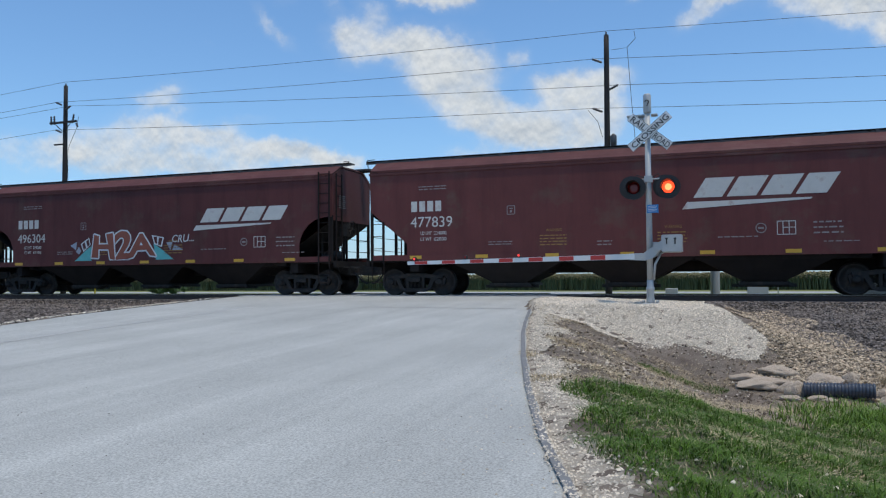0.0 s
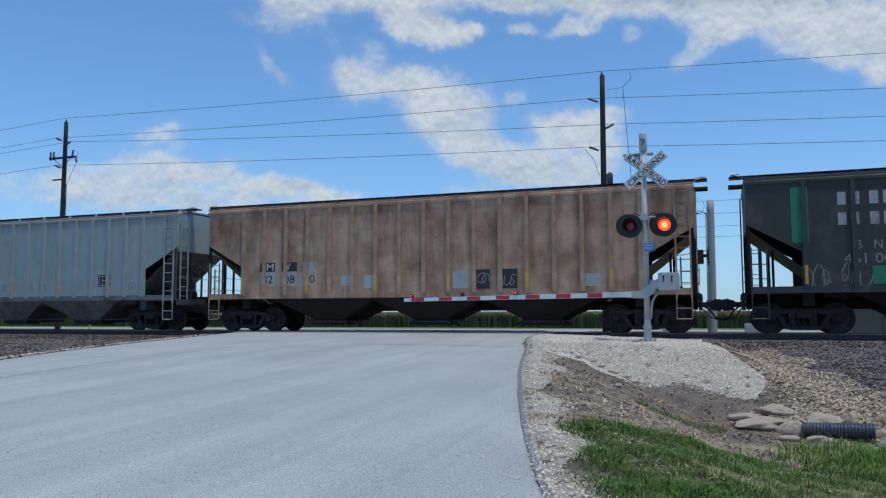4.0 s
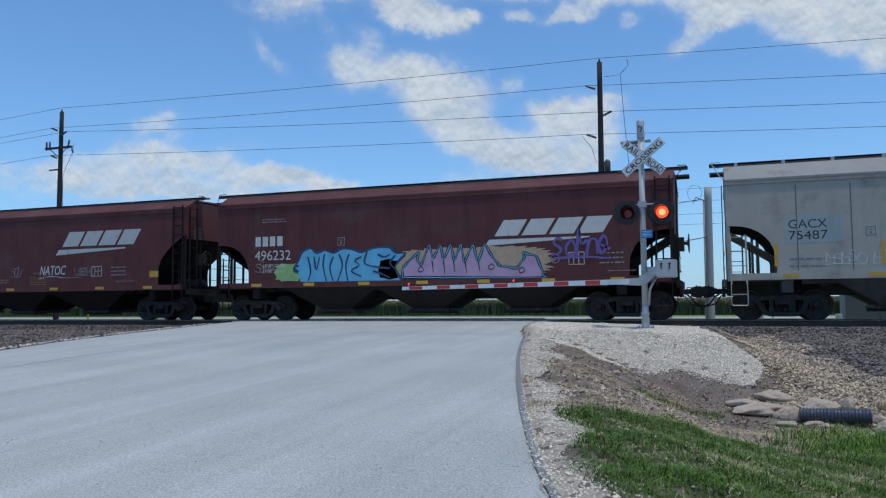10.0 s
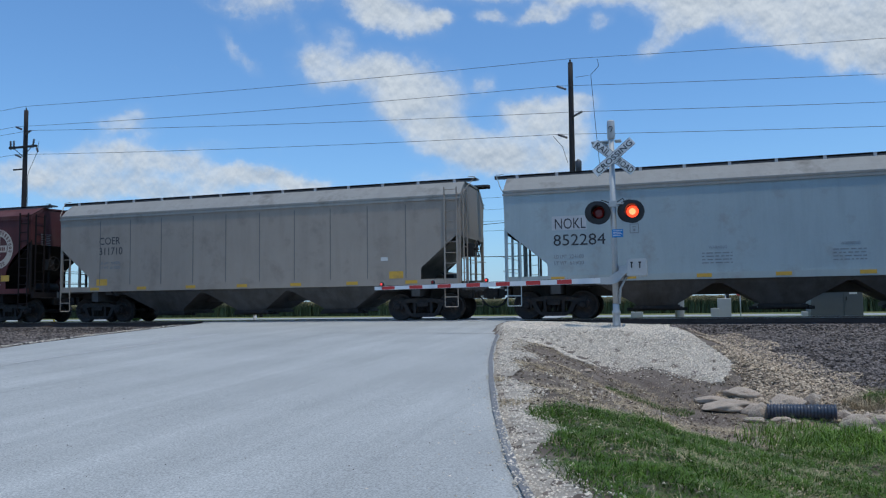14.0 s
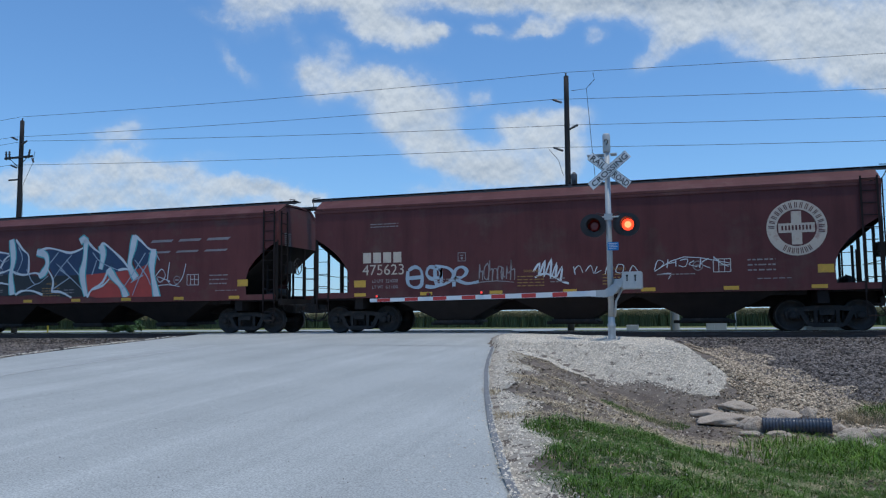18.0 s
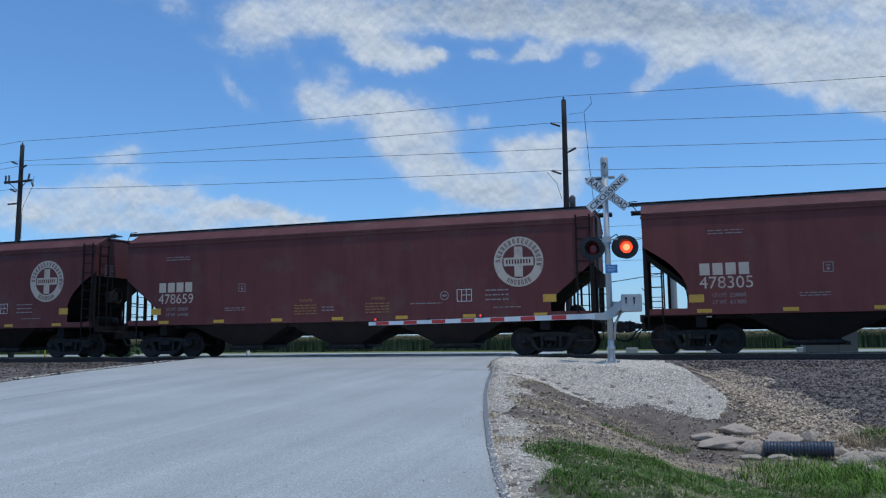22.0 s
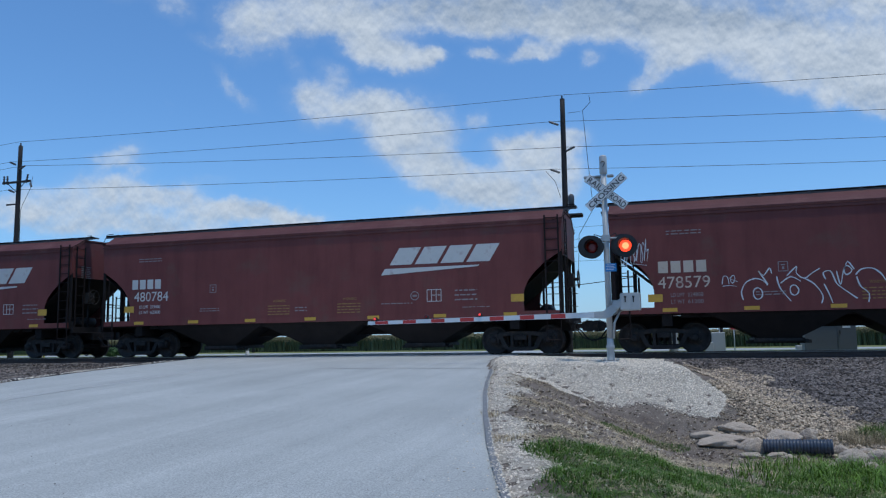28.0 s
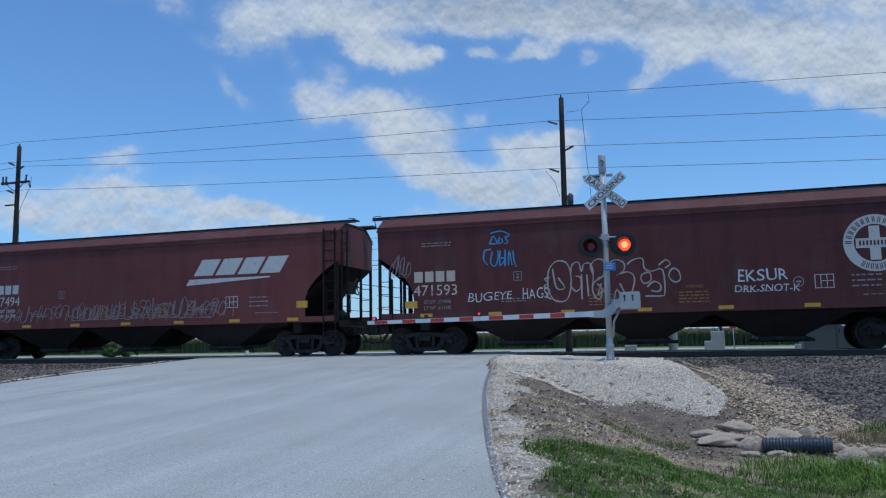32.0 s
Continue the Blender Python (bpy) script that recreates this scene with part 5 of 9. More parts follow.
def piece(car, body, x0, x1, z0, z1, fill, outline, glow=None, y=None, seed=0, wobble=0.10, cloud=None, shear=0.0):
    """A spray-painted word: a halo, a dark outline and a fill, laid over one another."""
    y = FACE - 0.001 if y is None else y
    h, w = z1 - z0, x1 - x0
    g = flat("graffiti_ground", [cloud_shape(x0 - 0.05, x1 + 0.05, z0 - 0.02, z1 + 0.02, seed)], cloud, car, y, "spray-painted background") if cloud else None
    if glow:
        text_fit(car, "graffiti_halo", body, x0, z0 + h * 0.06, h * 0.9, w, glow, y - 0.004, bold=h * 0.13, wobble=wobble, shear=shear)
    me = letter_mesh(body, h * 0.82 / 0.70, fill, shear=shear, bold=h * 0.045, wobble=wobble * 0.6).copy()
    xs = [v.co.x for v in me.vertices]
    lo, wide = min(xs), max(xs) - min(xs)
    # letters lean and swell one against the other, with pointed feet
    for v in me.vertices:
        u = (v.co.x - lo) / wide * len(body)
        v.co.x += 0.16 * math.sin(u * math.pi + seed) * (v.co.z - h * 0.4)
        v.co.z *= 1 + 0.14 * math.sin(u * math.pi * 0.9 + seed * 2)
        v.co.z += 0.06 * h * math.sin(u * 2.3 + seed)
    xs = [v.co.x for v in me.vertices]
    sx = w * 0.95 / (max(xs) - min(xs))
    base = Matrix.Translation((x0 + w * 0.025 - min(xs) * sx, 0, z0 + h * 0.10)) @ Matrix.Diagonal((sx, 1, 1, 1))
    bm = bmesh.new()
    for i in range(10):
        a = i * math.tau / 10
        shifted = me.copy()
        shifted.transform(Matrix.Translation((math.cos(a) * h * 0.05, -0.0003 * i, math.sin(a) * h * 0.05)) @ base)
        bm.from_mesh(shifted)
        bpy.data.meshes.remove(shifted)
    part("graffiti_outline", bm, outline, car, at=(0, y - 0.006, 0), fix=False)
    ob = part("graffiti_fill", me, None, car)
    ob.matrix_basis = Matrix.Translation((0, y - 0.0125, 0)) @ base


def limits(car, x, z, load, light, mat, h=0.115):
    for row, (first, second, number) in enumerate((("LD", "LMT", load), ("LT", "WT", light))):
        for name, word, at, wide in (("weight_word", first, 0.0, 0.14), ("weight_word", second, 0.19, 0.21), ("weight_number", number, 0.48, 0.44)):
            text_fit(car, name, word, x + at, z - row * h * 1.75, h, wide, mat)


def warning(car, x, z, mat, seed):
    text_fit(car, "warning_text", "WARNING", x + 0.2, z, 0.09, 0.5, mat)
    small_bars(car, x, z - 0.14, 0.85, 4, mat, seed, 0.055, "warning_small_print")


def dress_maroon(car, spec, k):
    """Standard lettering of the maroon cars."""
    white = M[spec.get("ink", "white")]
    old = spec.get("old")
    mx, mz, nz, mw = spec["mark"]
    block_mark(car, mx, mz, mw, 0.35, M["cream"] if old else white)
    text_fit(car, "car_number", spec["number"], mx + spec.get("ndx", 0.0), nz, 0.35, 1.48, M["cream"] if old else white)
    limits(car, mx + 0.35, nz - 0.26, spec.get("load", "224000"), spec.get("light", "61100"), M["dim"] if old else white)
    plate_box(car, mx + 3.35, 2.30 if not spec.get("high") else 2.60, 0.27, 0.29, M["dim"])
    for i, x in enumerate((-2.7, 0.9) if spec.get("high") else (-1.65, 1.0)):
        warning(car, x, 2.02 if spec.get("high") else 1.88, M["yellow_text"], k * 7 + i)
    small_bars(car, -4.4, 1.72, 0.8, 2, M["dim"], k + 40, 0.045)
    small_bars(car, -0.6 if not spec.get("high") else -0.9, 1.66, 0.45, 2, M["dim"], k + 60, 0.06)
    small_bars(car, 2.6, 1.70, 1.1, 1, M["dim"], k + 80, 0.05)
    small_bars(car, mx + 0.3, 3.62, 1.0, 2, M["dim"], k + 90, 0.05)
    cx = spec.get("plate", 4.2)
    plate_box(car, cx, 1.74, 0.5, 0.40, white, "grid")
    ring_mark(car, cx - 0.42, 1.95, 0.15, M["dim"])
    for i in range(3):
        small_bars(car, cx + 0.95, 2.06 - i * 0.15, 0.75, 1, M["dim"], k * 3 + i, 0.07)
    small_bars(car, cx + 1.2, 1.52, 0.9, 1, M["dim"], k + 120, 0.04)
    if spec.get("tabs", True) and not spec.get("high"):
        flat("reflector", [quad(mx - 0.30, mx + 0.12, nz - 0.40, nz - 0.17)], M["yellow"], car, FACE - 0.001)
        flat("reflector", [quad(7.0, 7.42, 1.66, 1.90)], M["yellow"], car, FACE - 0.001)
    if "logo" in spec:
        wordmark(car, *spec["logo"], white)
    if "emblem" in spec:
        emblem(car, spec["emblem"], 2.96, 0.80, M[spec.get("emblem_ink", "cream")])


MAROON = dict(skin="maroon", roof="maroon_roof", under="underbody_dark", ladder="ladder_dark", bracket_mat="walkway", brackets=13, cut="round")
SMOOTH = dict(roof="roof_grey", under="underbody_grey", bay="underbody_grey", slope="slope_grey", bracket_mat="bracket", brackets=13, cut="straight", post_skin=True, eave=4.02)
M_LABEL = "maroon covered grain hopper car with "
TRAIN = [
    dict(MAROON, pitch=18.7, cut="straight", label=M_LABEL + "a white slanted wordmark", number="477839", mark=(-7.12, 2.80, 2.28, 1.15), logo=(1.62, 5.97, 2.56, 3.47), high=1, load="224000", light="62000"),
    dict(MAROON, pitch=17.7, skin="maroon_dark", cut="hook", label=M_LABEL + "red and white graffiti", number="496304", mark=(-6.54, 2.72, 2.15, 1.17), logo=(2.24, 6.44, 2.42, 3.23), high=1, plate=4.9),
    dict(pitch=18.26, skin="green", under="underbody_dark", ribs=12, bracket_mat="walkway", brackets=13, label="faded dark green ribbed hopper car with graffiti"),
    dict(pitch=18.64, skin="tan_rust", under="underbody_dark", ribs=17, bracket_mat="walkway", brackets=13, label="rust-stained tan ribbed hopper car"),
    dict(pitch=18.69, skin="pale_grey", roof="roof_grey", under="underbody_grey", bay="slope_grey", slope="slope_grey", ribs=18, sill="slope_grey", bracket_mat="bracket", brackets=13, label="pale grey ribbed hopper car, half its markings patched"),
    dict(SMOOTH, pitch=17.73, skin="warm_grey", seams=9, cut="hook", label="warm grey smooth-sided hopper car with purple outline graffiti"),
    dict(SMOOTH, pitch=17.80, skin="warm_grey", seams=10, cut="hook", label="warm grey smooth-sided hopper car with black graffiti"),
    dict(MAROON, pitch=17.63, skin="maroon_dark", cut="hook", label=M_LABEL + "cyan and pink graffiti", number="496232", mark=(-6.50, 2.67, 2.17, 1.2), logo=(2.2, 6.39, 2.42, 3.23), high=1, plate=4.9),
    dict(MAROON, pitch=18.74, label=M_LABEL + "a white wordmark and tags", number="480859", mark=(-7.30, 2.50, 2.05, 1.2), logo=(2.35, 6.68, 2.62, 3.54), load="223900", light="62100"),
    dict(SMOOTH, pitch=17.77, skin="blue_grey", sill="pale_grey", label="cool grey smooth-sided hopper car with a yellow-striped sill"),
    dict(SMOOTH, pitch=17.63, skin="beige", seams=10, label="beige-grey smooth-sided hopper car with dark seams"),
    dict(MAROON, pitch=18.40, skin="maroon_dark", label=M_LABEL + "a cream emblem and white tags", number="478515", mark=(-6.75, 2.32, 1.90, 1.4), emblem=6.78, old=1, plate=4.9, light="61100"),
    dict(MAROON, pitch=18.88, skin="maroon_dark", label=M_LABEL + "a cream emblem and many tags", number="475623", mark=(-6.95, 2.33, 1.93, 1.45), emblem=6.5, old=1),
    dict(MAROON, pitch=18.62, label=M_LABEL + "tall navy and white graffiti", number="482434", mark=(-7.25, 2.51, 2.07, 1.15), load="224000", light="62000", plate=4.9),
    dict(MAROON, pitch=18.82, skin="maroon_red", label=M_LABEL + "a round cream emblem", number="478305", mark=(-7.10, 2.32, 1.93, 1.45), emblem=6.2, old=1, light="61300", plate=4.3),
    dict(MAROON, pitch=18.68, skin="maroon", cut="straight", label=M_LABEL + "a round cream emblem", number="478659", mark=(-7.20, 2.36, 1.95, 1.48), emblem=6.25, old=1, load="224600", light="61400"),
    dict(MAROON, pitch=18.71, skin="maroon", label=M_LABEL + "a cream emblem and one tag", number="473846", mark=(-7.12, 2.36, 1.92, 1.5), emblem=6.36, old=1, plate=4.0),
    dict(MAROON, pitch=17.71, skin="maroon_dark", cut="straight", label=M_LABEL + "a wordmark and a chalked word", number="496677", mark=(-6.33, 2.67, 2.16, 1.15), logo=(1.68, 5.9, 2.38, 3.27), high=1, plate=4.3),
    dict(MAROON, pitch=18.45, skin="maroon_red", label=M_LABEL + "a cream emblem and outline graffiti", number="478579", mark=(-7.12, 2.38, 1.92, 1.45), emblem=6.05, old=1, load="224800", light="61200", plate=4.4),
    dict(MAROON, pitch=18.78, skin="maroon_red", label=M_LABEL + "a white slanted wordmark", number="480784", mark=(-7.35, 2.52, 2.07, 1.32), logo=(2.6, 6.78, 2.66, 3.55), ndx=0.12, load="223400", light="62300"),
    dict(MAROON, pitch=18.54, skin="maroon_red", label=M_LABEL + "a wordmark and white tags", number="483074", mark=(-7.25, 2.50, 2.10, 1.12), logo=(2.45, 6.75, 2.60, 3.56), load="223100", light="62900", plate=5.3),
    dict(MAROON, pitch=18.63, skin="maroon_dark", label=M_LABEL + "a white emblem and blue tag", number="471593", mark=(-7.33, 2.36, 1.92, 1.48), emblem=6.3, emblem_ink="white", old=1, load="224800", light="61100", plate=4.7),
    dict(MAROON, pitch=18.60, skin="maroon_red", label=M_LABEL + "a wordmark and grey tags", number="477494", mark=(-6.5, 2.55, 2.10, 1.45), logo=(2.55, 6.8, 2.58, 3.5)),
]


def rounded(poly):
    """Cuts each blunt corner of an outline twice, so that shallow bends turn into curves."""
    for _ in range(2):
        out = []
        n = len(poly)
        for i, p in enumerate(poly):
            a, b = Vector(poly[i - 1]) - Vector(p), Vector(poly[(i + 1) % n]) - Vector(p)
            if a.angle(b) > radians(118) and min(a.length, b.length) > 0.08:
                out += [tuple(Vector(p) + a * 0.25), tuple(Vector(p) + b * 0.25)]
            else:
                out.append(p)
        poly = out
    return poly


def dress(car, spec, k):
    """Each car's own lettering and graffiti."""
    W_, B_, D_ = M["spray_white"], M["spray_black"], M["black"]
    if "number" in spec:
        dress_maroon(car, spec, k)
    if k == 2:
        flat("graffiti_ground", [[(-3.48, 1.36), (-2.94, 1.76), (-2.63, 1.96), (-2.63, 1.34)], [(0.55, 1.29), (0.4, 1.99), (0.86, 1.71), (1.43, 1.3)]], M["spray_teal"], car, FACE - 0.001, "teal spray-painted wings")
        flat("graffiti_ground", [[(-3.71, 1.98), (-3.38, 2.13), (-3.42, 1.8)], [(-3.42, 1.73), (-3.28, 1.93), (-3.16, 1.76), (-3.27, 1.62)], [(1.01, 2.01), (1.3, 2.03), (1.2, 1.71)], [(1.28, 1.71), (1.39, 1.93), (1.79, 1.72)]], M["spray_grey"], car, FACE - 0.001, "small grey sprayed triangles")
        flat("graffiti_ground", [[(-3.18, 2.04), (-3.04, 1.72), (-2.67, 2.0), (-2.76, 2.29)], [(0.32, 2.31), (0.44, 1.95), (0.8, 1.84), (0.9, 2.21)]], W_, car, FACE - 0.001, "white quotation marks")
        flat("graffiti_ground", [[(-3.11, 2.02), (-3.01, 1.79), (-2.9, 1.87), (-2.98, 2.11)], [(-2.9, 2.14), (-2.82, 1.91), (-2.72, 2.01), (-2.78, 2.24)], [(0.41, 2.24), (0.49, 1.99), (0.58, 1.97), (0.57, 2.25)], [(0.66, 2.21), (0.63, 1.93), (0.75, 1.9), (0.83, 2.18)]], M["maroon_dark"], car, FACE - 0.0045)
        piece(car, "H2A", -2.70, 0.62, 1.38, 2.50, M["spray_rust"], W_, None, seed=2, wobble=0.08)
        text_fit(car, "chalk_tag", "CRU...", 1.25, 2.02, 0.28, 1.0, W_, wobble=0.05, shear=0.15)
    if k == 3:
        g = M["faded"]
        for z, h, xs in ((3.63, 0.36, (-6.0, -5.66, -5.2, -4.86, -4.35, -4.0, -3.47, -3.14, -2.55)), (3.06, 0.35, (-6.0, -5.68, -5.2, -4.86, -4.35, -4.03, -3.47, -3.14))):
            for x in xs:
                flat("name_block", [quad(x, x + 0.22, z, z + h)], g, car, FACE - 0.001)
        # faded emblem: two bowls cut by a flash of the dark body
        y = -1.609
        flat("emblem", [rounded([(2.99, 3.38), (3.20, 4.09), (4.36, 4.10), (5.54, 4.09), (5.89, 3.92), (6.05, 3.57), (5.92, 3.22), (5.58, 3.08), (5.17, 3.07), (5.19, 3.40), (4.54, 3.37), (4.33, 3.00), (3.61, 3.39)])], M["cream"], car, y, "faded cream emblem")
        flat("emblem", [rounded([(2.59, 1.97), (2.79, 2.65), (3.57, 2.66), (3.70, 3.08), (4.26, 2.69), (5.04, 2.69), (5.17, 3.06), (5.61, 3.00), (5.88, 2.82), (5.94, 2.52), (5.87, 2.11), (5.57, 1.94)])], M["cream"], car, y, "faded cream emblem")
        for q in (((-3.13, 2.14), (-2.97, 2.30), (-2.64, 2.17), (-2.42, 2.36), (-2.15, 2.24), (-1.55, 2.30), (-1.22, 2.41), (-0.95, 2.25), (-0.48, 2.37), (-0.28, 2.12), (-0.48, 1.66), (-1.11, 1.38), (-1.54, 1.68), (-2.41, 1.59), (-2.97, 1.70)),
                  ((0.65, 2.21), (1.05, 2.31), (1.46, 2.34), (1.51, 2.00), (1.05, 1.92), (0.71, 1.98))):
            flat("graffiti_ground", [q], M["spray_pink"], car, y, "pink spray paint", thick=0.001)
        strokes(car, (((-2.79, 2.03), (-2.88, 1.60), (-2.96, 1.17)),
              ((-2.26, 2.02), (-2.35, 1.59), (-2.41, 1.16)),
              ((-2.92, 1.54), (-2.32, 1.61)),
              ((-1.93, 1.96), (-2.00, 1.59), (-2.06, 1.16)),
              ((-1.93, 1.96), (-1.39, 2.01)),
              ((-2.00, 1.55), (-1.54, 1.60)),
              ((-2.06, 1.16), (-1.52, 1.23)),
              ((-1.01, 2.00), (-1.09, 1.57), (-1.16, 1.28), (-0.73, 1.22), (-0.34, 1.28)),
              ((-0.11, 2.04), (-0.15, 1.65), (-0.19, 1.25)),
              ((-0.03, 1.94), (0.22, 1.65), (0.47, 1.28)),
              ((0.63, 2.06), (0.57, 1.64), (0.51, 1.30)),
              ((1.49, 1.93), (1.19, 2.01), (0.95, 1.90), (1.03, 1.67), (1.35, 1.55), (1.39, 1.33), (1.11, 1.22), (0.83, 1.28)),), 0.44, B_, 0.084, "graffiti_outline")
        strokes(car, (((-2.79, 2.03), (-2.88, 1.60), (-2.96, 1.17)),
              ((-2.26, 2.02), (-2.35, 1.59), (-2.41, 1.16)),
              ((-2.92, 1.54), (-2.32, 1.61)),
              ((-1.93, 1.96), (-2.00, 1.59), (-2.06, 1.16)),
              ((-1.93, 1.96), (-1.39, 2.01)),
              ((-2.00, 1.55), (-1.54, 1.60)),
              ((-2.06, 1.16), (-1.52, 1.23)),
              ((-1.01, 2.00), (-1.09, 1.57), (-1.16, 1.28), (-0.73, 1.22), (-0.34, 1.28)),
              ((-0.11, 2.04), (-0.15, 1.65), (-0.19, 1.25)),
              ((-0.03, 1.94), (0.22, 1.65), (0.47, 1.28)),
              ((0.63, 2.06), (0.57, 1.64), (0.51, 1.30)),
              ((1.49, 1.93), (1.19, 2.01), (0.95, 1.90), (1.03, 1.67), (1.35, 1.55), (1.39, 1.33), (1.11, 1.22), (0.83, 1.28)),), 0.22, M["spray_silver"], 0.088)
        tag(car, 1.0, 1.85, 1.45, 2.15, W_, 31, 0.05, y=-1.609, dense=1.6)
        for i, x in enumerate((-6.9, -6.0, -4.3, 4.4)):
            tag(car, x, x + 0.7, 1.35, 1.95, M["dim"], 32 + i, 0.03, dense=1.5)
        text_fit(car, "car_number", "461 009", -5.9, 1.98, 0.28, 1.4, M["dim"])
        text_fit(car, "owner_code", "B   N", -5.6, 2.38, 0.25, 0.65, M["dim"])
        for q in (quad(-7.2, -6.75, 2.6, 4.2), quad(-2.85, -2.55, 3.05, 4.38), quad(-5.2, -4.5, 1.4, 1.9), quad(6.95, 8.3, 4.15, 4.38)):
            flat("paint_patch", [q], M["green_patch"], car, -1.536, "fresh green patch")
        plate_box(car, 5.35, 1.5, 0.5, 0.45, M["dim"])
        flat("graffiti_ground", [cloud_shape(7.2, 7.95, 3.3, 4.15, 38, 12)], M["green_patch"], car, FACE - 0.001, "green spray paint at the corner")
        tag(car, 7.15, 8.05, 3.25, 3.65, M["spray_teal"], 39, 0.04, y=FACE - 0.006, dense=2)
        tag(car, 7.2, 8.05, 3.7, 4.1, M["spray_teal"], 30, 0.04, y=FACE - 0.008, dense=2)
        tag(car, 6.5, 7.0, 1.40, 1.75, W_, 37, 0.03, dense=1.4)
        tag(car, 6.55, 6.95, 1.8, 2.15, W_, 36, 0.03, dense=1.4)
    if k == 4:
        for i, (x, body) in enumerate(((-6.35, "SM"), (-5.45, "W"))):
            flat("number_panel", [quad(x, x + 0.62, 1.62, 2.12)], M["pale_grey"], car, FACE - 0.001)
            flat("code_panel", [quad(x, x + 0.62, 2.14, 2.46)], M["black"], car, FACE - 0.001)
            text_fit(car, "owner_code", body, x + 0.06, 2.18, 0.25, 0.48 if i == 0 else 0.28, M["white"], FACE - 0.006)
            text_fit(car, "car_number", ("82", "08")[i], x + 0.08, 1.72, 0.28, 0.44, M["black"], FACE - 0.006)
        flat("number_panel", [quad(-4.6, -4.15, 1.62, 2.46)], M["pale_grey"], car, FACE - 0.001)
        text_fit(car, "car_number", "10", -4.55, 1.72, 0.28, 0.34, M["black"], FACE - 0.006)
        for q in (quad(1.0, 1.55, 1.45, 2.0), quad(-3.1, -2.6, 1.6, 1.95), quad(-2.2, -1.8, 1.5, 1.95)):
            flat("patch_panel", [q], M["pale_grey"], car, FACE - 0.001)
        for q in (quad(1.75, 2.3, 1.42, 2.05), quad(2.65, 3.2, 1.42, 2.05)):
            flat("dark_panel", [q], M["black"], car, FACE - 0.001)
        tag(car, 1.85, 2.25, 1.6, 1.9, M["dim"], 41, 0.03, y=FACE - 0.006)
        tag(car, 2.75, 3.1, 1.55, 1.95, M["dim"], 42, 0.03, y=FACE - 0.006)
        flat("notice_plate", [quad(5.35, 5.85, 1.45, 1.85)], M["pale_grey"], car, FACE - 0.001)
    if k == 5:
        for i, (x, a, b) in enumerate(((-6.2, "MW", "46"), (-5.4, "CX", "36"), (-4.55, "", "51"))):
            flat("number_panel", [quad(x - 0.05, x + 0.55, 2.1, 2.58)] + ([quad(x - 0.05, x + 0.55, 2.66, 3.1)] if a else []), M["underbody_grey"] if i == 2 else M["warm_grey"], car, FACE - 0.001)
            if a:
                text_fit(car, "owner_code", a, x, 2.74, 0.27, 0.45, D_, FACE - 0.006)
            text_fit(car, "car_number", b, x, 2.2, 0.28, 0.45, D_, FACE - 0.006)
        for i in range(3):
            small_bars(car, -6.2 + i * 0.8, 1.98, 0.45, 2, M["grey_text"], 50 + i, 0.08)
        flat("data_panel", [quad(4.9, 5.5, 1.72, 2.18)], M["black"], car, FACE - 0.001)
        plate_box(car, 4.95, 1.76, 0.5, 0.38, M["white"], "grid").location.y -= 0.004
        for i, x in enumerate((-2.1, -0.2, 1.9, 6.4)):
            plate_box(car, x, 1.6, 0.3, 0.25, M["grey_text"])
    if k == 6:
        text_fit(car, "owner_code", "WRWK", -6.03, 2.64, 0.28, 1.28, D_)
        text_fit(car, "car_number", "9325", -6.03, 2.24, 0.28, 0.98, D_)
        for i in range(3):
            small_bars(car, -6.03, 2.04 - i * 0.2, 1.0, 1, M["grey_text"], 60 + i, 0.09)
        wordmark(car, 5.9, 7.55, 3.15, 3.72, M["blue"], tail=False)
        for q in (((-3.57, 2.35), (-2.41, 2.42), (-1.54, 2.30), (-1.44, 2.10), (-1.01, 2.32), (0.14, 2.29), (0.48, 2.13), (0.30, 1.87), (0.65, 1.79), (0.44, 1.68), (-0.03, 1.63), (-0.48, 1.37), (-1.54, 1.44), (-2.95, 1.41), (-3.40, 1.75)),):
            flat("graffiti_fill", [q], M["spray_bone"], car, FACE - 0.001, "bone white angular letters", thick=0.001)
        for q in (((-5.23, 1.38), (-4.89, 1.68), (-4.54, 1.65), (-4.20, 1.93), (-3.92, 1.84), (-3.63, 1.99), (-3.38, 1.69), (-2.95, 1.39)),
                  ((0.44, 1.68), (0.65, 1.90), (0.95, 1.89), (1.25, 1.66), (1.64, 1.69), (2.17, 1.35), (0.14, 1.38)),):
            flat("graffiti_ground", [q], M["spray_plum"], car, FACE - 0.0005, "plum peaks of the graffiti", thick=0.001)
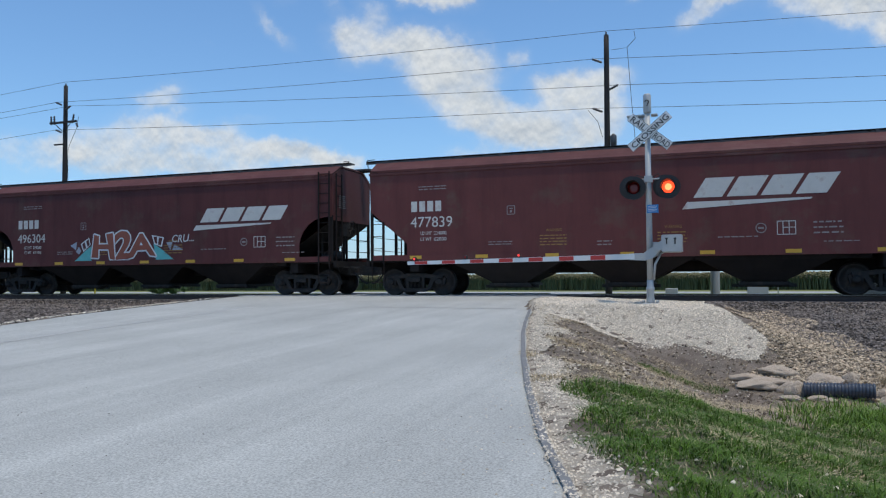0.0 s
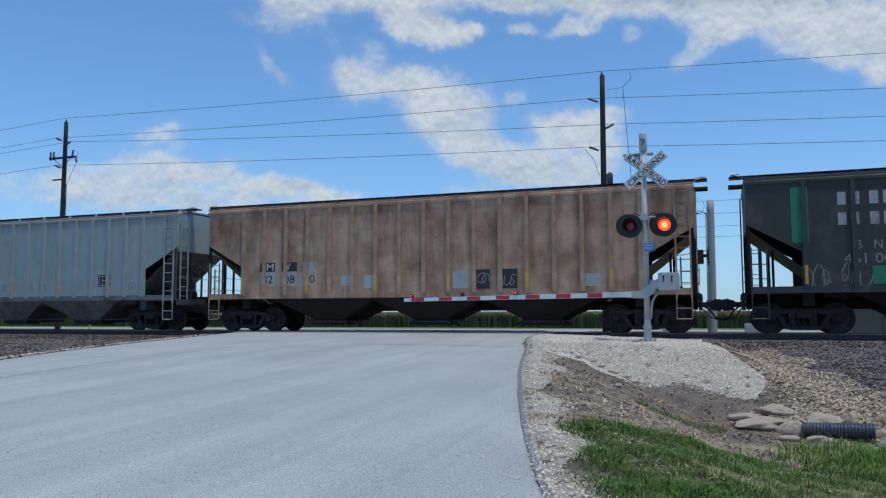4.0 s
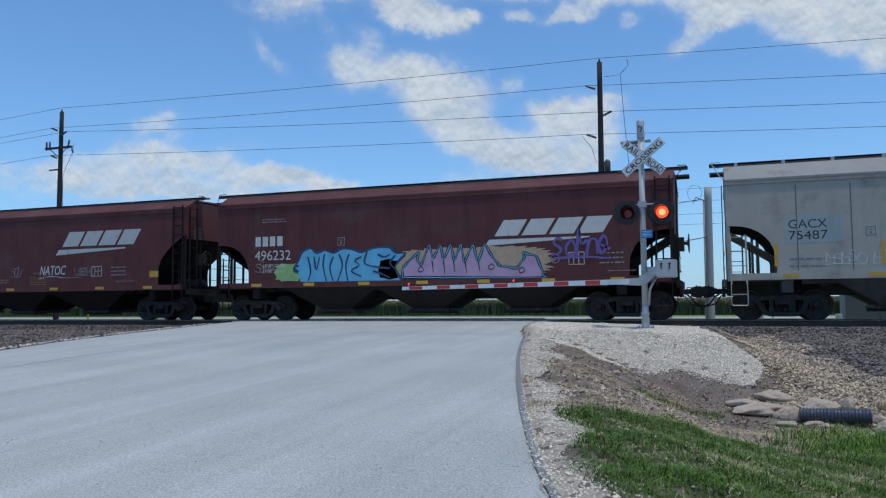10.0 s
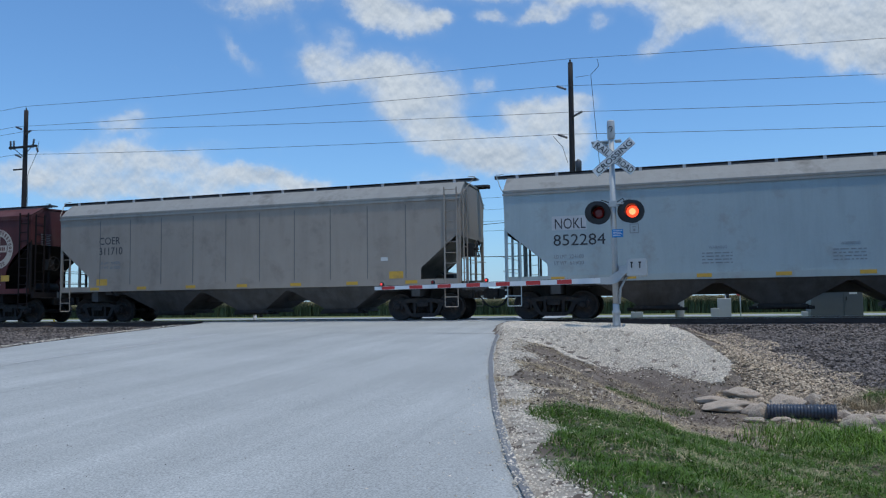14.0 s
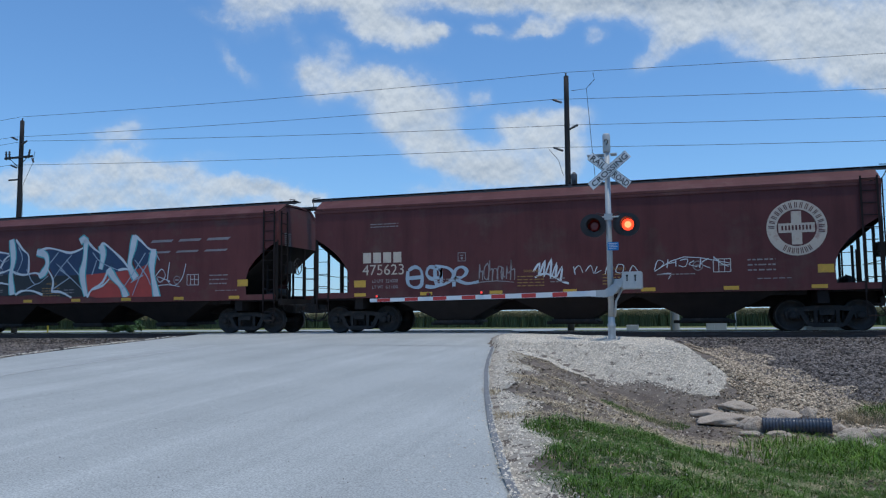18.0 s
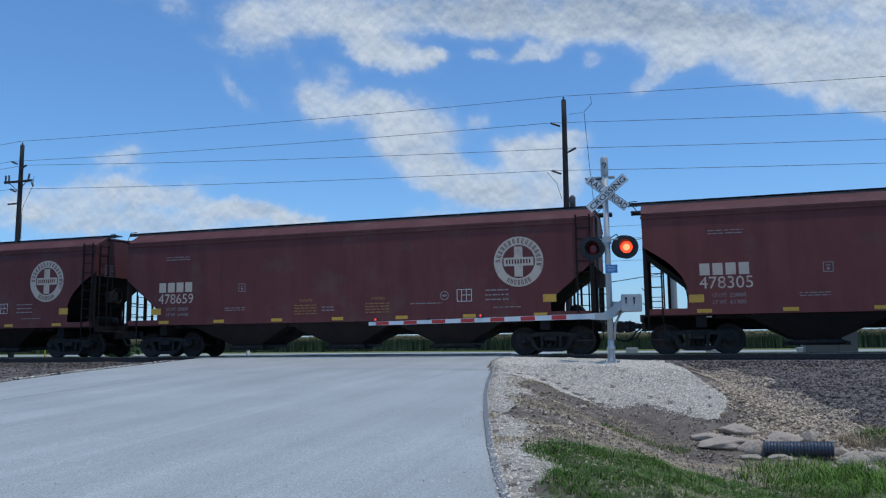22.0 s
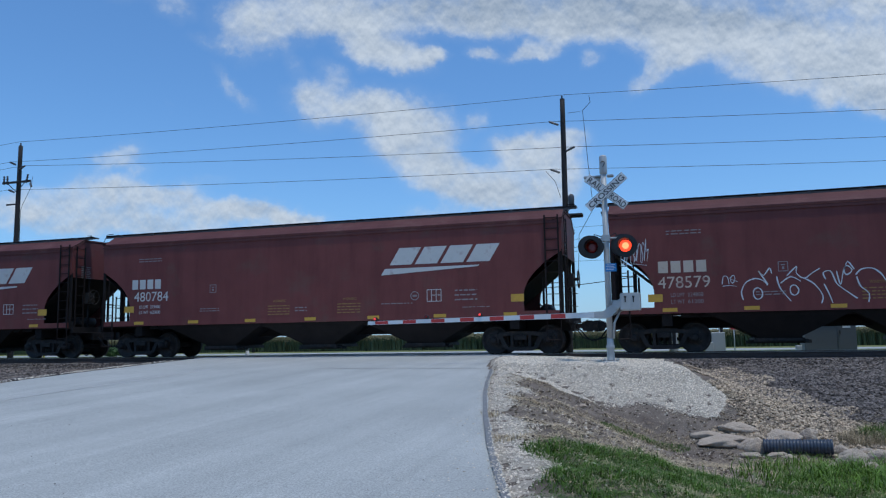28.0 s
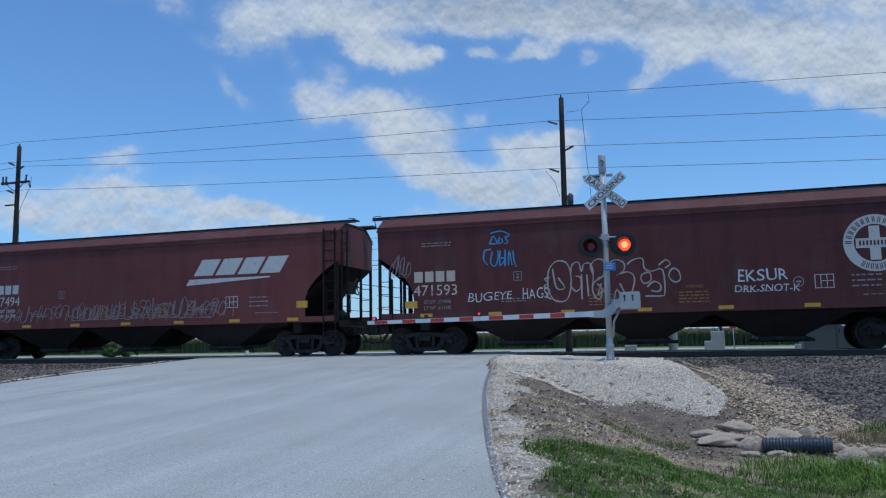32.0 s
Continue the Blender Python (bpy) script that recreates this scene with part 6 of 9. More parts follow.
        strokes(car, (((-5.23, 1.34), (-4.94, 1.72), (-4.54, 1.65), (-4.20, 1.97), (-3.97, 1.88), (-3.61, 2.03), (-3.75, 2.36), (-3.52, 2.37)),
              ((-3.52, 2.37), (-2.96, 2.28), (-2.89, 1.78), (-2.79, 2.33), (-2.52, 2.29), (-2.67, 1.54)),
              ((-3.52, 2.37), (-3.29, 1.99), (-3.25, 1.55), (-2.95, 1.45)),
              ((-2.52, 2.29), (-2.39, 2.42), (-2.15, 2.30), (-2.02, 2.04), (-2.14, 1.67), (-2.45, 1.54), (-2.63, 1.78)),
              ((-2.34, 2.12), (-2.23, 1.92), (-2.36, 1.77), (-2.43, 1.97), (-2.34, 2.12)),
              ((-1.93, 2.29), (-1.54, 2.30), (-1.50, 1.75), (-1.54, 1.46), (-1.93, 1.45), (-1.93, 2.29)),
              ((-1.76, 2.11), (-1.63, 1.95), (-1.76, 1.76), (-1.82, 1.96), (-1.76, 2.11)),), 0.042, M["spray_maroon"], 0.004)
        strokes(car, (((-1.37, 2.14), (-1.28, 1.52)),
              ((-0.95, 2.28), (-1.22, 1.94), (-0.86, 1.63), (-1.11, 1.44)),
              ((-1.03, 2.23), (-0.53, 2.31), (0.14, 2.29), (-0.03, 2.11), (-0.48, 2.08), (-0.57, 1.93), (-0.15, 1.96), (0.05, 1.72), (-0.48, 1.37), (-0.86, 1.55)),
              ((0.18, 2.06), (0.44, 2.23), (0.34, 1.95), (0.65, 1.86), (0.38, 1.72), (0.05, 1.72)),
              ((0.65, 1.86), (0.95, 1.97), (1.25, 1.68), (1.66, 1.75), (2.17, 1.39)),
              ((-2.95, 1.41), (-1.54, 1.44), (-0.48, 1.37)),
              ((-0.48, 2.19), (-0.40, 2.00)),
              ((0.14, 1.91), (0.44, 1.87)),), 0.042, M["spray_maroon"], 0.004)
        small_bars(car, -5.9, 3.62, 0.8, 3, M["grey_text"], 66, 0.03)
        text_fit(car, "chalk_words", "HAVE FUN OR SOMETHIN", 2.25, 1.62, 0.26, 3.8, M["spray_maroon"], bold=0.004, wobble=0.03)
    if k == 7:
        flat("number_panel", [quad(-6.6, -5.1, 2.2, 3.0)], M["pale_grey"], car, FACE - 0.0005)
        text_fit(car, "owner_code", "GACX", -6.52, 2.62, 0.25, 1.0, D_)
        text_fit(car, "car_number", "75487", -6.52, 2.30, 0.25, 1.0, D_)
        for i in range(2):
            small_bars(car, -6.5, 1.72 - i * 0.2, 0.9, 1, M["grey_text"], 70 + i, 0.08)
        wordmark(car, 4.92, 6.5, 3.35, 3.93, M["blue"], tail=False)
        for i, q in enumerate((((0.52, 2.38), (0.64, 2.03), (0.58, 1.63), (0.93, 1.42), (1.16, 1.52), (1.51, 1.31), (1.85, 1.47), (2.30, 1.40), (2.45, 1.70), (2.31, 2.18), (2.18, 2.54), (1.84, 2.57), (1.54, 2.62), (1.31, 2.52), (1.15, 2.33), (0.85, 2.44)),)):
            flat("graffiti_fill", [q], M["pale_grey"], car, FACE - 0.001, "pale field of the graffiti", thick=0.001)
        strokes(car, (((0.52, 2.38), (0.67, 2.03), (0.58, 1.63), (0.91, 1.42), (1.16, 1.50), (1.51, 1.31), (1.85, 1.47), (2.32, 1.40)),
              ((0.52, 2.38), (0.85, 2.44), (1.15, 2.33), (1.31, 2.52), (1.54, 2.62), (1.72, 2.47), (1.84, 2.57), (2.18, 2.54), (2.34, 2.18)),
              ((0.71, 2.32), (0.74, 1.69)),
              ((0.71, 2.32), (0.92, 2.31), (0.94, 2.09), (0.74, 2.01), (0.97, 1.93), (0.95, 1.68), (0.74, 1.67)),
              ((1.11, 2.23), (1.04, 1.92), (1.16, 1.72), (1.32, 1.88), (1.29, 2.16), (1.11, 2.23)),
              ((1.45, 2.46), (1.39, 1.92), (1.55, 1.59), (1.64, 2.11), (1.75, 1.69)),
              ((1.97, 2.46), (1.82, 2.01), (1.96, 1.71), (2.13, 2.14), (1.86, 2.03)),), 0.085, B_, 0.004)
        strokes(car, (((2.23, 2.12), (2.07, 1.94), (2.36, 1.80), (2.23, 1.54)),
              ((-2.40, 1.54), (-1.96, 1.68), (-1.78, 1.53)),
              ((-2.29, 2.00), (-2.04, 2.16), (-1.84, 2.07), (-1.99, 1.82), (-1.78, 1.61)),
              ((-1.74, 2.15), (-1.69, 1.77)),
              ((-1.55, 2.19), (-1.64, 2.07)),), 0.085, B_, 0.004)
        strokes(car, (((2.31, 2.18), (2.72, 2.11), (2.90, 1.87), (2.70, 1.59), (2.41, 1.42)),), 0.17, B_, 0.009)
        tag(car, -5.6, -4.6, 1.6, 1.95, M["white"], 72, 0.03)
        tag(car, -4.4, -3.6, 1.6, 1.95, M["white"], 73, 0.03)
        tag(car, -3.6, -0.9, 1.40, 1.52, M["grey_text"], 74, 0.02)
        for x in (-6.9, -4.2, -1.6, 3.6, 6.5):
            flat("reflector", [quad(x, x + 0.1, 1.55, 2.2)], M["yellow"], car, FACE - 0.001)
        plate_box(car, -4.55, 2.35, 0.25, 0.25, M["grey_text"])
        flat("data_panel", [quad(4.1, 4.65, 1.7, 2.05)], M["black"], car, FACE - 0.001)
        plate_box(car, 4.14, 1.73, 0.47, 0.29, M["white"], "grid").location.y -= 0.004
    if k == 8:
        flat("graffiti_ground", [cloud_shape(-1.3, 4.5, 1.38, 2.42, 81, 30, 0.10)], M["spray_tan"], car, FACE - 0.001, "tan bubbles")
        flat("graffiti_ground", [cloud_shape(-5.7, -4.4, 1.38, 2.05, 82, 10, 0.15)], M["spray_lime"], car, FACE - 0.001, "lime spray paint")
        flat("graffiti_ground", [cloud_shape(-1.6, -0.8, 1.38, 2.1, 83, 8, 0.15)], M["spray_lime"], car, FACE - 0.002, "lime spray paint")
        flat("graffiti_fill", [((-4.88, 1.80), (-4.70, 2.12), (-4.54, 2.43), (-4.21, 2.54), (-3.98, 2.38), (-3.65, 2.46), (-3.31, 2.36), (-2.99, 2.50), (-2.55, 2.45), (-2.23, 2.36), (-1.80, 2.47), (-1.21, 2.50), (-0.96, 2.29), (-0.59, 2.27), (-0.84, 2.01), (-0.97, 1.77), (-0.70, 1.31), (-1.38, 1.30), (-2.23, 1.33), (-3.09, 1.33), (-3.98, 1.34), (-4.61, 1.37), (-4.70, 1.71))], M["spray_cyan"], car, FACE - 0.004, "cyan swollen letters", thick=0.001)
        strokes(car, (((-4.70, 1.71), (-4.88, 1.80), (-4.70, 2.12), (-4.54, 2.43), (-4.21, 2.54), (-3.98, 2.38), (-3.65, 2.46), (-3.31, 2.36), (-2.99, 2.50), (-2.55, 2.45), (-2.23, 2.36), (-1.80, 2.47), (-1.21, 2.50), (-0.96, 2.29), (-0.59, 2.27), (-0.84, 2.01), (-0.97, 1.77), (-0.70, 1.31)),), 0.10, M["spray_navy"], 0.008, "graffiti_outline")
        strokes(car, (((-4.32, 2.25), (-4.20, 1.74), (-4.31, 1.39)),
              ((-4.07, 2.24), (-3.98, 1.78), (-3.85, 2.23)),
              ((-3.65, 2.33), (-3.71, 1.93), (-3.58, 1.38)),
              ((-3.31, 2.22), (-3.45, 1.83), (-3.31, 1.37)),
              ((-3.09, 2.31), (-2.96, 1.91), (-3.14, 1.37)),
              ((-2.70, 2.30), (-2.83, 1.91), (-2.75, 1.38)),
              ((-2.23, 2.19), (-2.49, 2.06), (-2.31, 1.90), (-2.62, 1.71), (-2.23, 1.51)),
              ((-2.01, 2.37), (-2.12, 1.99), (-1.80, 1.85), (-1.17, 1.77)),
              ((-1.63, 2.27), (-1.38, 2.16), (-1.17, 2.25)),
              ((-1.80, 1.69), (-1.47, 1.59), (-1.17, 1.45)),
              ((-4.66, 1.95), (-4.88, 1.88), (-4.66, 1.73)),
              ((-0.96, 2.21), (-1.17, 1.95), (-0.92, 1.71)),), 0.075, M["spray_navy"], 0.010)
        body = [(-0.71, 1.45), (-0.7, 1.77), (-0.49, 1.99), (-0.11, 2.29), (-0.18, 2.01), (-0.03, 1.87), (0.26, 2.52), (0.39, 2.07), (0.65, 2.51), (0.76, 2.03), (1.01, 2.5), (1.14, 1.98), (1.37, 2.5), (1.48, 1.93), (1.79, 2.47), (1.94, 1.92), (2.18, 2.48), (2.47, 2.01), (2.69, 1.76), (3.22, 1.68), (3.49, 1.99), (3.45, 2.16), (3.87, 2.04), (4.09, 1.52), (4.02, 1.36)]
        flat("graffiti_fill", [body], M["spray_lilac"], car, FACE - 0.004, "lilac spiked letters")
        ring = [q for a, b in zip(body, body[1:] + body[:1]) for q in (a, ((a[0] + b[0]) / 2, (a[1] + b[1]) / 2))]
        ribbon(car, ring + ring[:1], 0.11, B_, FACE - 0.009, "graffiti_outline")
        ribbon(car, ring + ring[:1], 0.03, M["spray_cyan"], FACE - 0.012, "graffiti_line")
        for i, x in enumerate((0.35, 0.75, 1.1, 1.5, 1.95)):
            ribbon(car, [(x, 2.0), (x + 0.03, 1.8), (x + 0.05, 1.6 - 0.05 * (i % 2))], 0.045, B_, FACE - 0.009, "graffiti_line")
        for x, z in ((-0.15, 1.72), (2.3, 1.75), (3.3, 1.62)):
            ribbon(car, [(x, z), (x + 0.12, z + 0.08), (x + 0.2, z - 0.04), (x + 0.05, z - 0.1), (x, z)], 0.04, B_, FACE - 0.009, "graffiti_line")
        tag(car, 4.4, 6.2, 2.0, 2.7, M["spray_purple"], 83, 0.10, y=FACE - 0.014, dense=1.0)
        tag(car, -6.5, -5.7, 1.75, 2.15, M["dim"], 82, 0.03)
    if k == 9:
        text_fit(car, "chalk_tag", "NATOC", 1.5, 1.85, 0.36, 1.35, W_, wobble=0.03, shear=0.2)
        ribbon(car, [(1.5, 1.7), (2.1, 1.78), (2.8, 1.72)], 0.025, W_)
        tag(car, -3.9, -3.0, 1.75, 2.15, W_, 91, 0.03)
        tag(car, -8.2, -7.4, 2.55, 3.3, W_, 92, 0.022, dense=3.2)
        tag(car, -0.1, 0.5, 1.8, 2.2, M["dim"], 93, 0.03)
        tag(car, 3.3, 4.3, 1.8, 2.2, M["dim"], 94, 0.02)
    if k == 10:
        flat("number_panel", [quad(-6.62, -5.55, 2.78, 3.22)], M["bracket"], car, FACE - 0.001)
        text_fit(car, "owner_code", "NOKL", -6.55, 2.82, 0.33, 0.95, D_, FACE - 0.006)
        text_fit(car, "car_number", "852284", -6.6, 2.30, 0.35, 1.6, D_)
        limits(car, -6.58, 1.9, "224100", "61900", M["grey_text"])
        plate_box(car, -4.25, 2.6, 0.27, 0.29, M["grey_text"])
        for i, x in enumerate((-2.2, 1.3)):
            warning(car, x, 2.05, M["grey_text"], 100 + i)
        tag(car, 3.95, 5.3, 1.7, 2.15, M["grey_text"], 101, 0.025)
        for i in range(4):
            small_bars(car, 5.7, 2.3 - i * 0.2, 0.9, 1, M["grey_text"], 104 + i, 0.05)
        small_bars(car, 3.4, 1.27, 1.6, 1, M["grey_text"], 109, 0.05).location.y -= 0.036
        flat("rust_patch", [cloud_shape(2.95, 3.5, 2.95, 3.28, 5, 10, 0.25)], M["beige"], car, FACE - 0.001, "faint rust stain")
    if k == 11:
        text_fit(car, "owner_code", "COER", -6.25, 2.95, 0.28, 0.95, D_)
        text_fit(car, "car_number", "311710", -6.25, 2.56, 0.28, 1.05, D_)
        limits(car, -6.2, 2.2, "224500", "61500", M["grey_text"], 0.1)
        flat("notice_plate", [quad(5.3, 5.55, 2.0, 2.12)], M["white"], car, FACE - 0.001)
        for x in (-6.35, 5.6):
            flat("reflector", [quad(x, x + 0.5, 1.40, 1.64)], M["yellow"], car, FACE - 0.001)
    if k == 12:
        ribbon(car, [(-5.3, 2.5), (-5.0, 1.7), (-4.7, 2.2), (-4.75, 1.75), (-4.5, 2.0), (-4.4, 1.75), (-4.2, 2.4), (-3.95, 2.55)], 0.04, W_)
        tag(car, -1.4, 0.4, 1.5, 2.2, W_, 121, 0.04)
        tag(car, 2.2, 4.5, 1.55, 2.1, W_, 122, 0.03)
    if k == 13:
        strokes(car, (((-5.32, 2.03), (-5.32, 1.63), (-5.07, 1.48), (-4.85, 1.58), (-4.85, 2.02), (-5.07, 2.16), (-5.30, 2.05)),
              ((-5.32, 1.79), (-4.85, 1.82)),
              ((-4.22, 2.06), (-4.56, 2.15), (-4.67, 1.91), (-4.47, 1.75), (-4.18, 1.84), (-4.20, 2.08), (-4.18, 1.60), (-4.44, 1.49), (-4.71, 1.52)),
              ((-4.38, 2.16), (-4.33, 1.57), (-3.91, 1.64), (-3.74, 1.89), (-3.96, 2.11), (-4.38, 2.16)),
              ((-3.74, 1.49), (-3.71, 1.98), (-3.47, 2.12), (-3.30, 1.97), (-3.47, 1.78), (-3.71, 1.77), (-3.34, 1.58), (-2.91, 1.63)),), 0.13, M["spray_silver"], 0.003)
        strokes(car, (((0.13, 1.88), (0.29, 2.06), (0.41, 1.83)),
              ((0.13, 2.03), (0.17, 1.78)),
              ((0.49, 1.87), (0.65, 2.05), (0.73, 1.79)),
              ((0.85, 2.01), (0.77, 1.80), (0.97, 1.89)),
              ((1.08, 1.76), (1.17, 2.05), (1.32, 1.99), (1.14, 1.89)),
              ((1.48, 2.06), (1.40, 1.84), (1.59, 1.80), (1.64, 2.02), (1.48, 2.06)),
              ((1.77, 1.72), (1.91, 2.01), (2.06, 1.82)),
              ((2.54, 1.85), (2.64, 2.14), (2.82, 2.06), (2.67, 1.88)),
              ((2.94, 2.16), (2.90, 1.91)),
              ((2.94, 2.04), (3.16, 2.07)),
              ((3.16, 2.16), (3.16, 1.94)),
              ((3.28, 2.12), (3.50, 2.15), (3.42, 1.93), (3.24, 1.97)),
              ((3.68, 2.10), (3.53, 2.00), (3.76, 1.92)),
              ((3.87, 2.17), (3.83, 1.88)),), 0.03, W_, 0.003)
        strokes(car, (((4.09, 2.16), (3.87, 2.01), (4.12, 1.87)),
              ((4.22, 2.20), (4.42, 2.01), (4.63, 1.90)),
              ((2.54, 1.81), (3.39, 2.22), (4.67, 2.00)),
              ((2.70, 1.72), (3.01, 1.74), (2.93, 1.58)),), 0.03, W_, 0.003)
        strokes(car, (((-1.13, 1.91), (-0.93, 2.17), (-0.97, 1.76), (-0.76, 2.25), (-0.81, 1.71), (-0.56, 2.28), (-0.60, 1.67), (-0.39, 2.16), (-0.44, 1.67), (-0.23, 2.04), (-0.28, 1.62)),
              ((-1.09, 1.72), (-0.72, 1.83), (-0.28, 1.59), (-0.03, 1.51)),), 0.07, W_, 0.003)
        tag(car, -2.9, -1.75, 1.65, 2.2, M["dim"], 131, 0.04, dense=2)
    if k == 14:
        for polys, mt, d in (
                ((((-5.15, 3.00), (-4.84, 3.27), (-3.35, 3.14), (-3.23, 3.65), (-3.01, 3.70), (-2.65, 3.31), (-2.35, 3.06), (-2.34, 2.28), (-3.30, 2.35), (-4.87, 2.35)),
                  ((-1.47, 3.26), (-0.90, 3.24), (-0.32, 3.10), (0.26, 3.27), (0.42, 3.53), (1.03, 3.07), (1.23, 3.38), (1.61, 3.14), (2.38, 2.40), (1.70, 2.28), (0.09, 2.21), (-1.15, 2.25), (-1.40, 2.68)),
                  ((2.68, 3.56), (3.03, 3.34), (3.44, 3.07), (3.36, 2.61), (2.77, 2.32), (2.54, 2.73)),), "spray_navy", 0.001),
                ((((-4.87, 2.39), (-2.34, 2.32), (-1.67, 2.20), (-1.15, 2.23), (0.26, 2.24), (0.42, 1.43), (-0.31, 1.39), (-1.99, 1.53), (-3.07, 1.48), (-4.81, 1.57)),), "spray_black", 0.0024),
                ((((0.38, 2.24), (1.70, 2.31), (2.77, 2.39), (3.38, 2.67), (3.47, 1.97), (3.61, 1.37), (2.47, 1.33), (0.90, 1.36), (0.50, 1.45)),), "spray_red", 0.0032)):
            for i, q in enumerate(polys):
                flat("graffiti_ground", [q], M[mt], car, FACE - d - 0.0002 * i, "spray-painted field of the letters", thick=0.001)
        strokes(car, (((-4.88, 3.30), (-5.13, 3.00), (-5.21, 2.60), (-5.16, 2.16)),
              ((-4.91, 2.49), (-4.81, 1.99), (-4.81, 1.57)),
              ((-3.23, 3.73), (-3.11, 2.93), (-3.21, 2.34), (-3.11, 1.54)),
              ((-1.96, 3.18), (-1.53, 3.05), (-1.44, 2.68), (-1.61, 2.36), (-1.82, 2.21)),
              ((0.10, 3.51), (0.36, 3.57), (0.34, 2.81), (0.24, 2.24), (0.44, 1.43)),
              ((1.07, 3.35), (1.19, 2.97), (1.08, 2.43)),
              ((1.44, 2.45), (1.70, 2.11), (2.08, 1.73), (2.28, 1.36)),
              ((2.61, 3.66), (2.51, 3.11), (2.40, 2.55), (2.69, 2.05)),
              ((3.46, 3.07), (3.38, 2.52), (3.47, 1.97), (3.63, 1.33)),), 0.36, M["spray_teal"], 0.006, "graffiti_halo")
        strokes(car, (((-4.88, 3.30), (-5.13, 3.00), (-5.21, 2.60), (-5.16, 2.16)),
              ((-4.91, 2.49), (-4.81, 1.99), (-4.81, 1.57)),
              ((-3.23, 3.73), (-3.11, 2.93), (-3.21, 2.34), (-3.11, 1.54)),
              ((-1.96, 3.18), (-1.53, 3.05), (-1.44, 2.68), (-1.61, 2.36), (-1.82, 2.21)),
              ((0.10, 3.51), (0.36, 3.57), (0.34, 2.81), (0.24, 2.24), (0.44, 1.43)),
              ((1.07, 3.35), (1.19, 2.97), (1.08, 2.43)),
              ((1.44, 2.45), (1.70, 2.11), (2.08, 1.73), (2.28, 1.36)),
              ((2.61, 3.66), (2.51, 3.11), (2.40, 2.55), (2.69, 2.05)),
              ((3.46, 3.07), (3.38, 2.52), (3.47, 1.97), (3.63, 1.33)),), 0.25, W_, 0.009)
        strokes(car, (((-4.84, 3.27), (-3.98, 3.26), (-3.33, 3.16)),
              ((-4.64, 2.64), (-4.15, 2.73), (-3.79, 2.60), (-4.30, 2.53), (-4.64, 2.64)),
              ((-4.30, 2.53), (-3.74, 2.42), (-3.26, 2.54)),
              ((-3.74, 2.60), (-3.53, 2.95), (-3.29, 3.10)),
              ((-3.01, 3.72), (-2.65, 3.31), (-2.35, 3.04), (-2.34, 2.32)),
              ((-3.26, 2.50), (-2.64, 2.31), (-2.00, 2.37), (-1.61, 2.24)),
              ((-1.96, 3.18), (-1.47, 3.32), (-0.94, 3.24), (-0.32, 3.10), (0.26, 3.27)),
              ((-2.96, 1.53), (-2.63, 1.68), (-2.10, 1.67), (-1.61, 1.51)),
              ((-4.27, 1.88), (-3.85, 2.02), (-3.29, 1.95)),
              ((-4.27, 1.88), (-4.33, 1.58), (-3.90, 1.49)),
              ((-1.19, 1.63), (-0.73, 1.60), (-0.23, 1.38)),), 0.10, W_, 0.0125)
        strokes(car, (((-1.17, 1.63), (-1.13, 2.09), (-1.40, 2.48)),
              ((0.42, 3.57), (0.71, 3.27), (1.05, 3.05)),
              ((1.07, 3.35), (1.23, 3.40), (1.61, 3.14), (2.09, 2.75), (2.40, 2.40)),
              ((1.44, 2.42), (1.20, 1.94), (0.70, 1.67), (0.50, 1.37)),
              ((2.61, 3.66), (2.91, 3.42), (3.25, 3.13), (3.56, 3.06)),
              ((1.89, 2.38), (2.19, 2.41), (2.44, 2.37)),
              ((0.70, 1.67), (1.20, 1.81), (1.50, 2.06)),), 0.10, W_, 0.0125)
        strokes(car, (((-4.16, 3.25), (-3.64, 2.85), (-3.31, 2.94)),
              ((-4.69, 2.79), (-4.30, 2.37), (-4.40, 1.78)),
              ((-0.90, 3.14), (-1.32, 2.71)),
              ((-0.27, 3.02), (-0.83, 2.47), (-1.15, 2.05)),
              ((-0.83, 2.47), (-0.32, 2.16), (0.26, 1.68)),
              ((-0.32, 2.16), (-1.14, 1.71)),
              ((0.71, 3.08), (1.11, 2.69), (1.89, 2.38)),
              ((3.10, 2.99), (2.52, 2.18), (2.08, 1.64)),
              ((2.64, 2.73), (3.15, 2.16), (3.35, 1.79)),
              ((3.29, 2.71), (2.86, 2.08), (2.56, 1.42)),
              ((-2.43, 2.52), (-1.99, 1.92), (-1.36, 2.25)),
              ((-2.87, 3.42), (-2.65, 2.92), (-2.97, 2.30)),
              ((-0.98, 2.70), (-0.56, 2.36)),
              ((-0.52, 2.84), (0.09, 2.25)),
              ((-4.86, 2.29), (-4.52, 2.08), (-3.96, 2.36)),), 0.045, M["spray_silver"], 0.0165)
        strokes(car, (((0.91, 2.79), (0.70, 2.23)),
              ((-3.98, 3.16), (-4.31, 2.81)),
              ((-1.99, 1.92), (-2.42, 1.74)),
              ((2.47, 1.90), (3.01, 2.16)),
              ((3.56, 2.95), (3.72, 2.69)),), 0.045, M["spray_silver"], 0.0165)
        for i in range(3):
            flat("faded_wordmark", [quad(3.2 + i * 1.2, 4.1 + i * 1.2, 2.95, 3.02, 0.1), quad(3.3 + i * 1.2, 4.2 + i * 1.2, 3.35, 3.44, 0.1)], M["dim"], car, FACE - 0.001)
        tag(car, -6.4, -5.4, 2.75, 3.2, W_, 141, 0.03)
        tag(car, 3.5, 4.6, 1.8, 2.6, W_, 142, 0.035)
    if k == 17:
        tag(car, -5.55, -4.6, 1.55, 2.15, W_, 171, 0.035, dense=2)
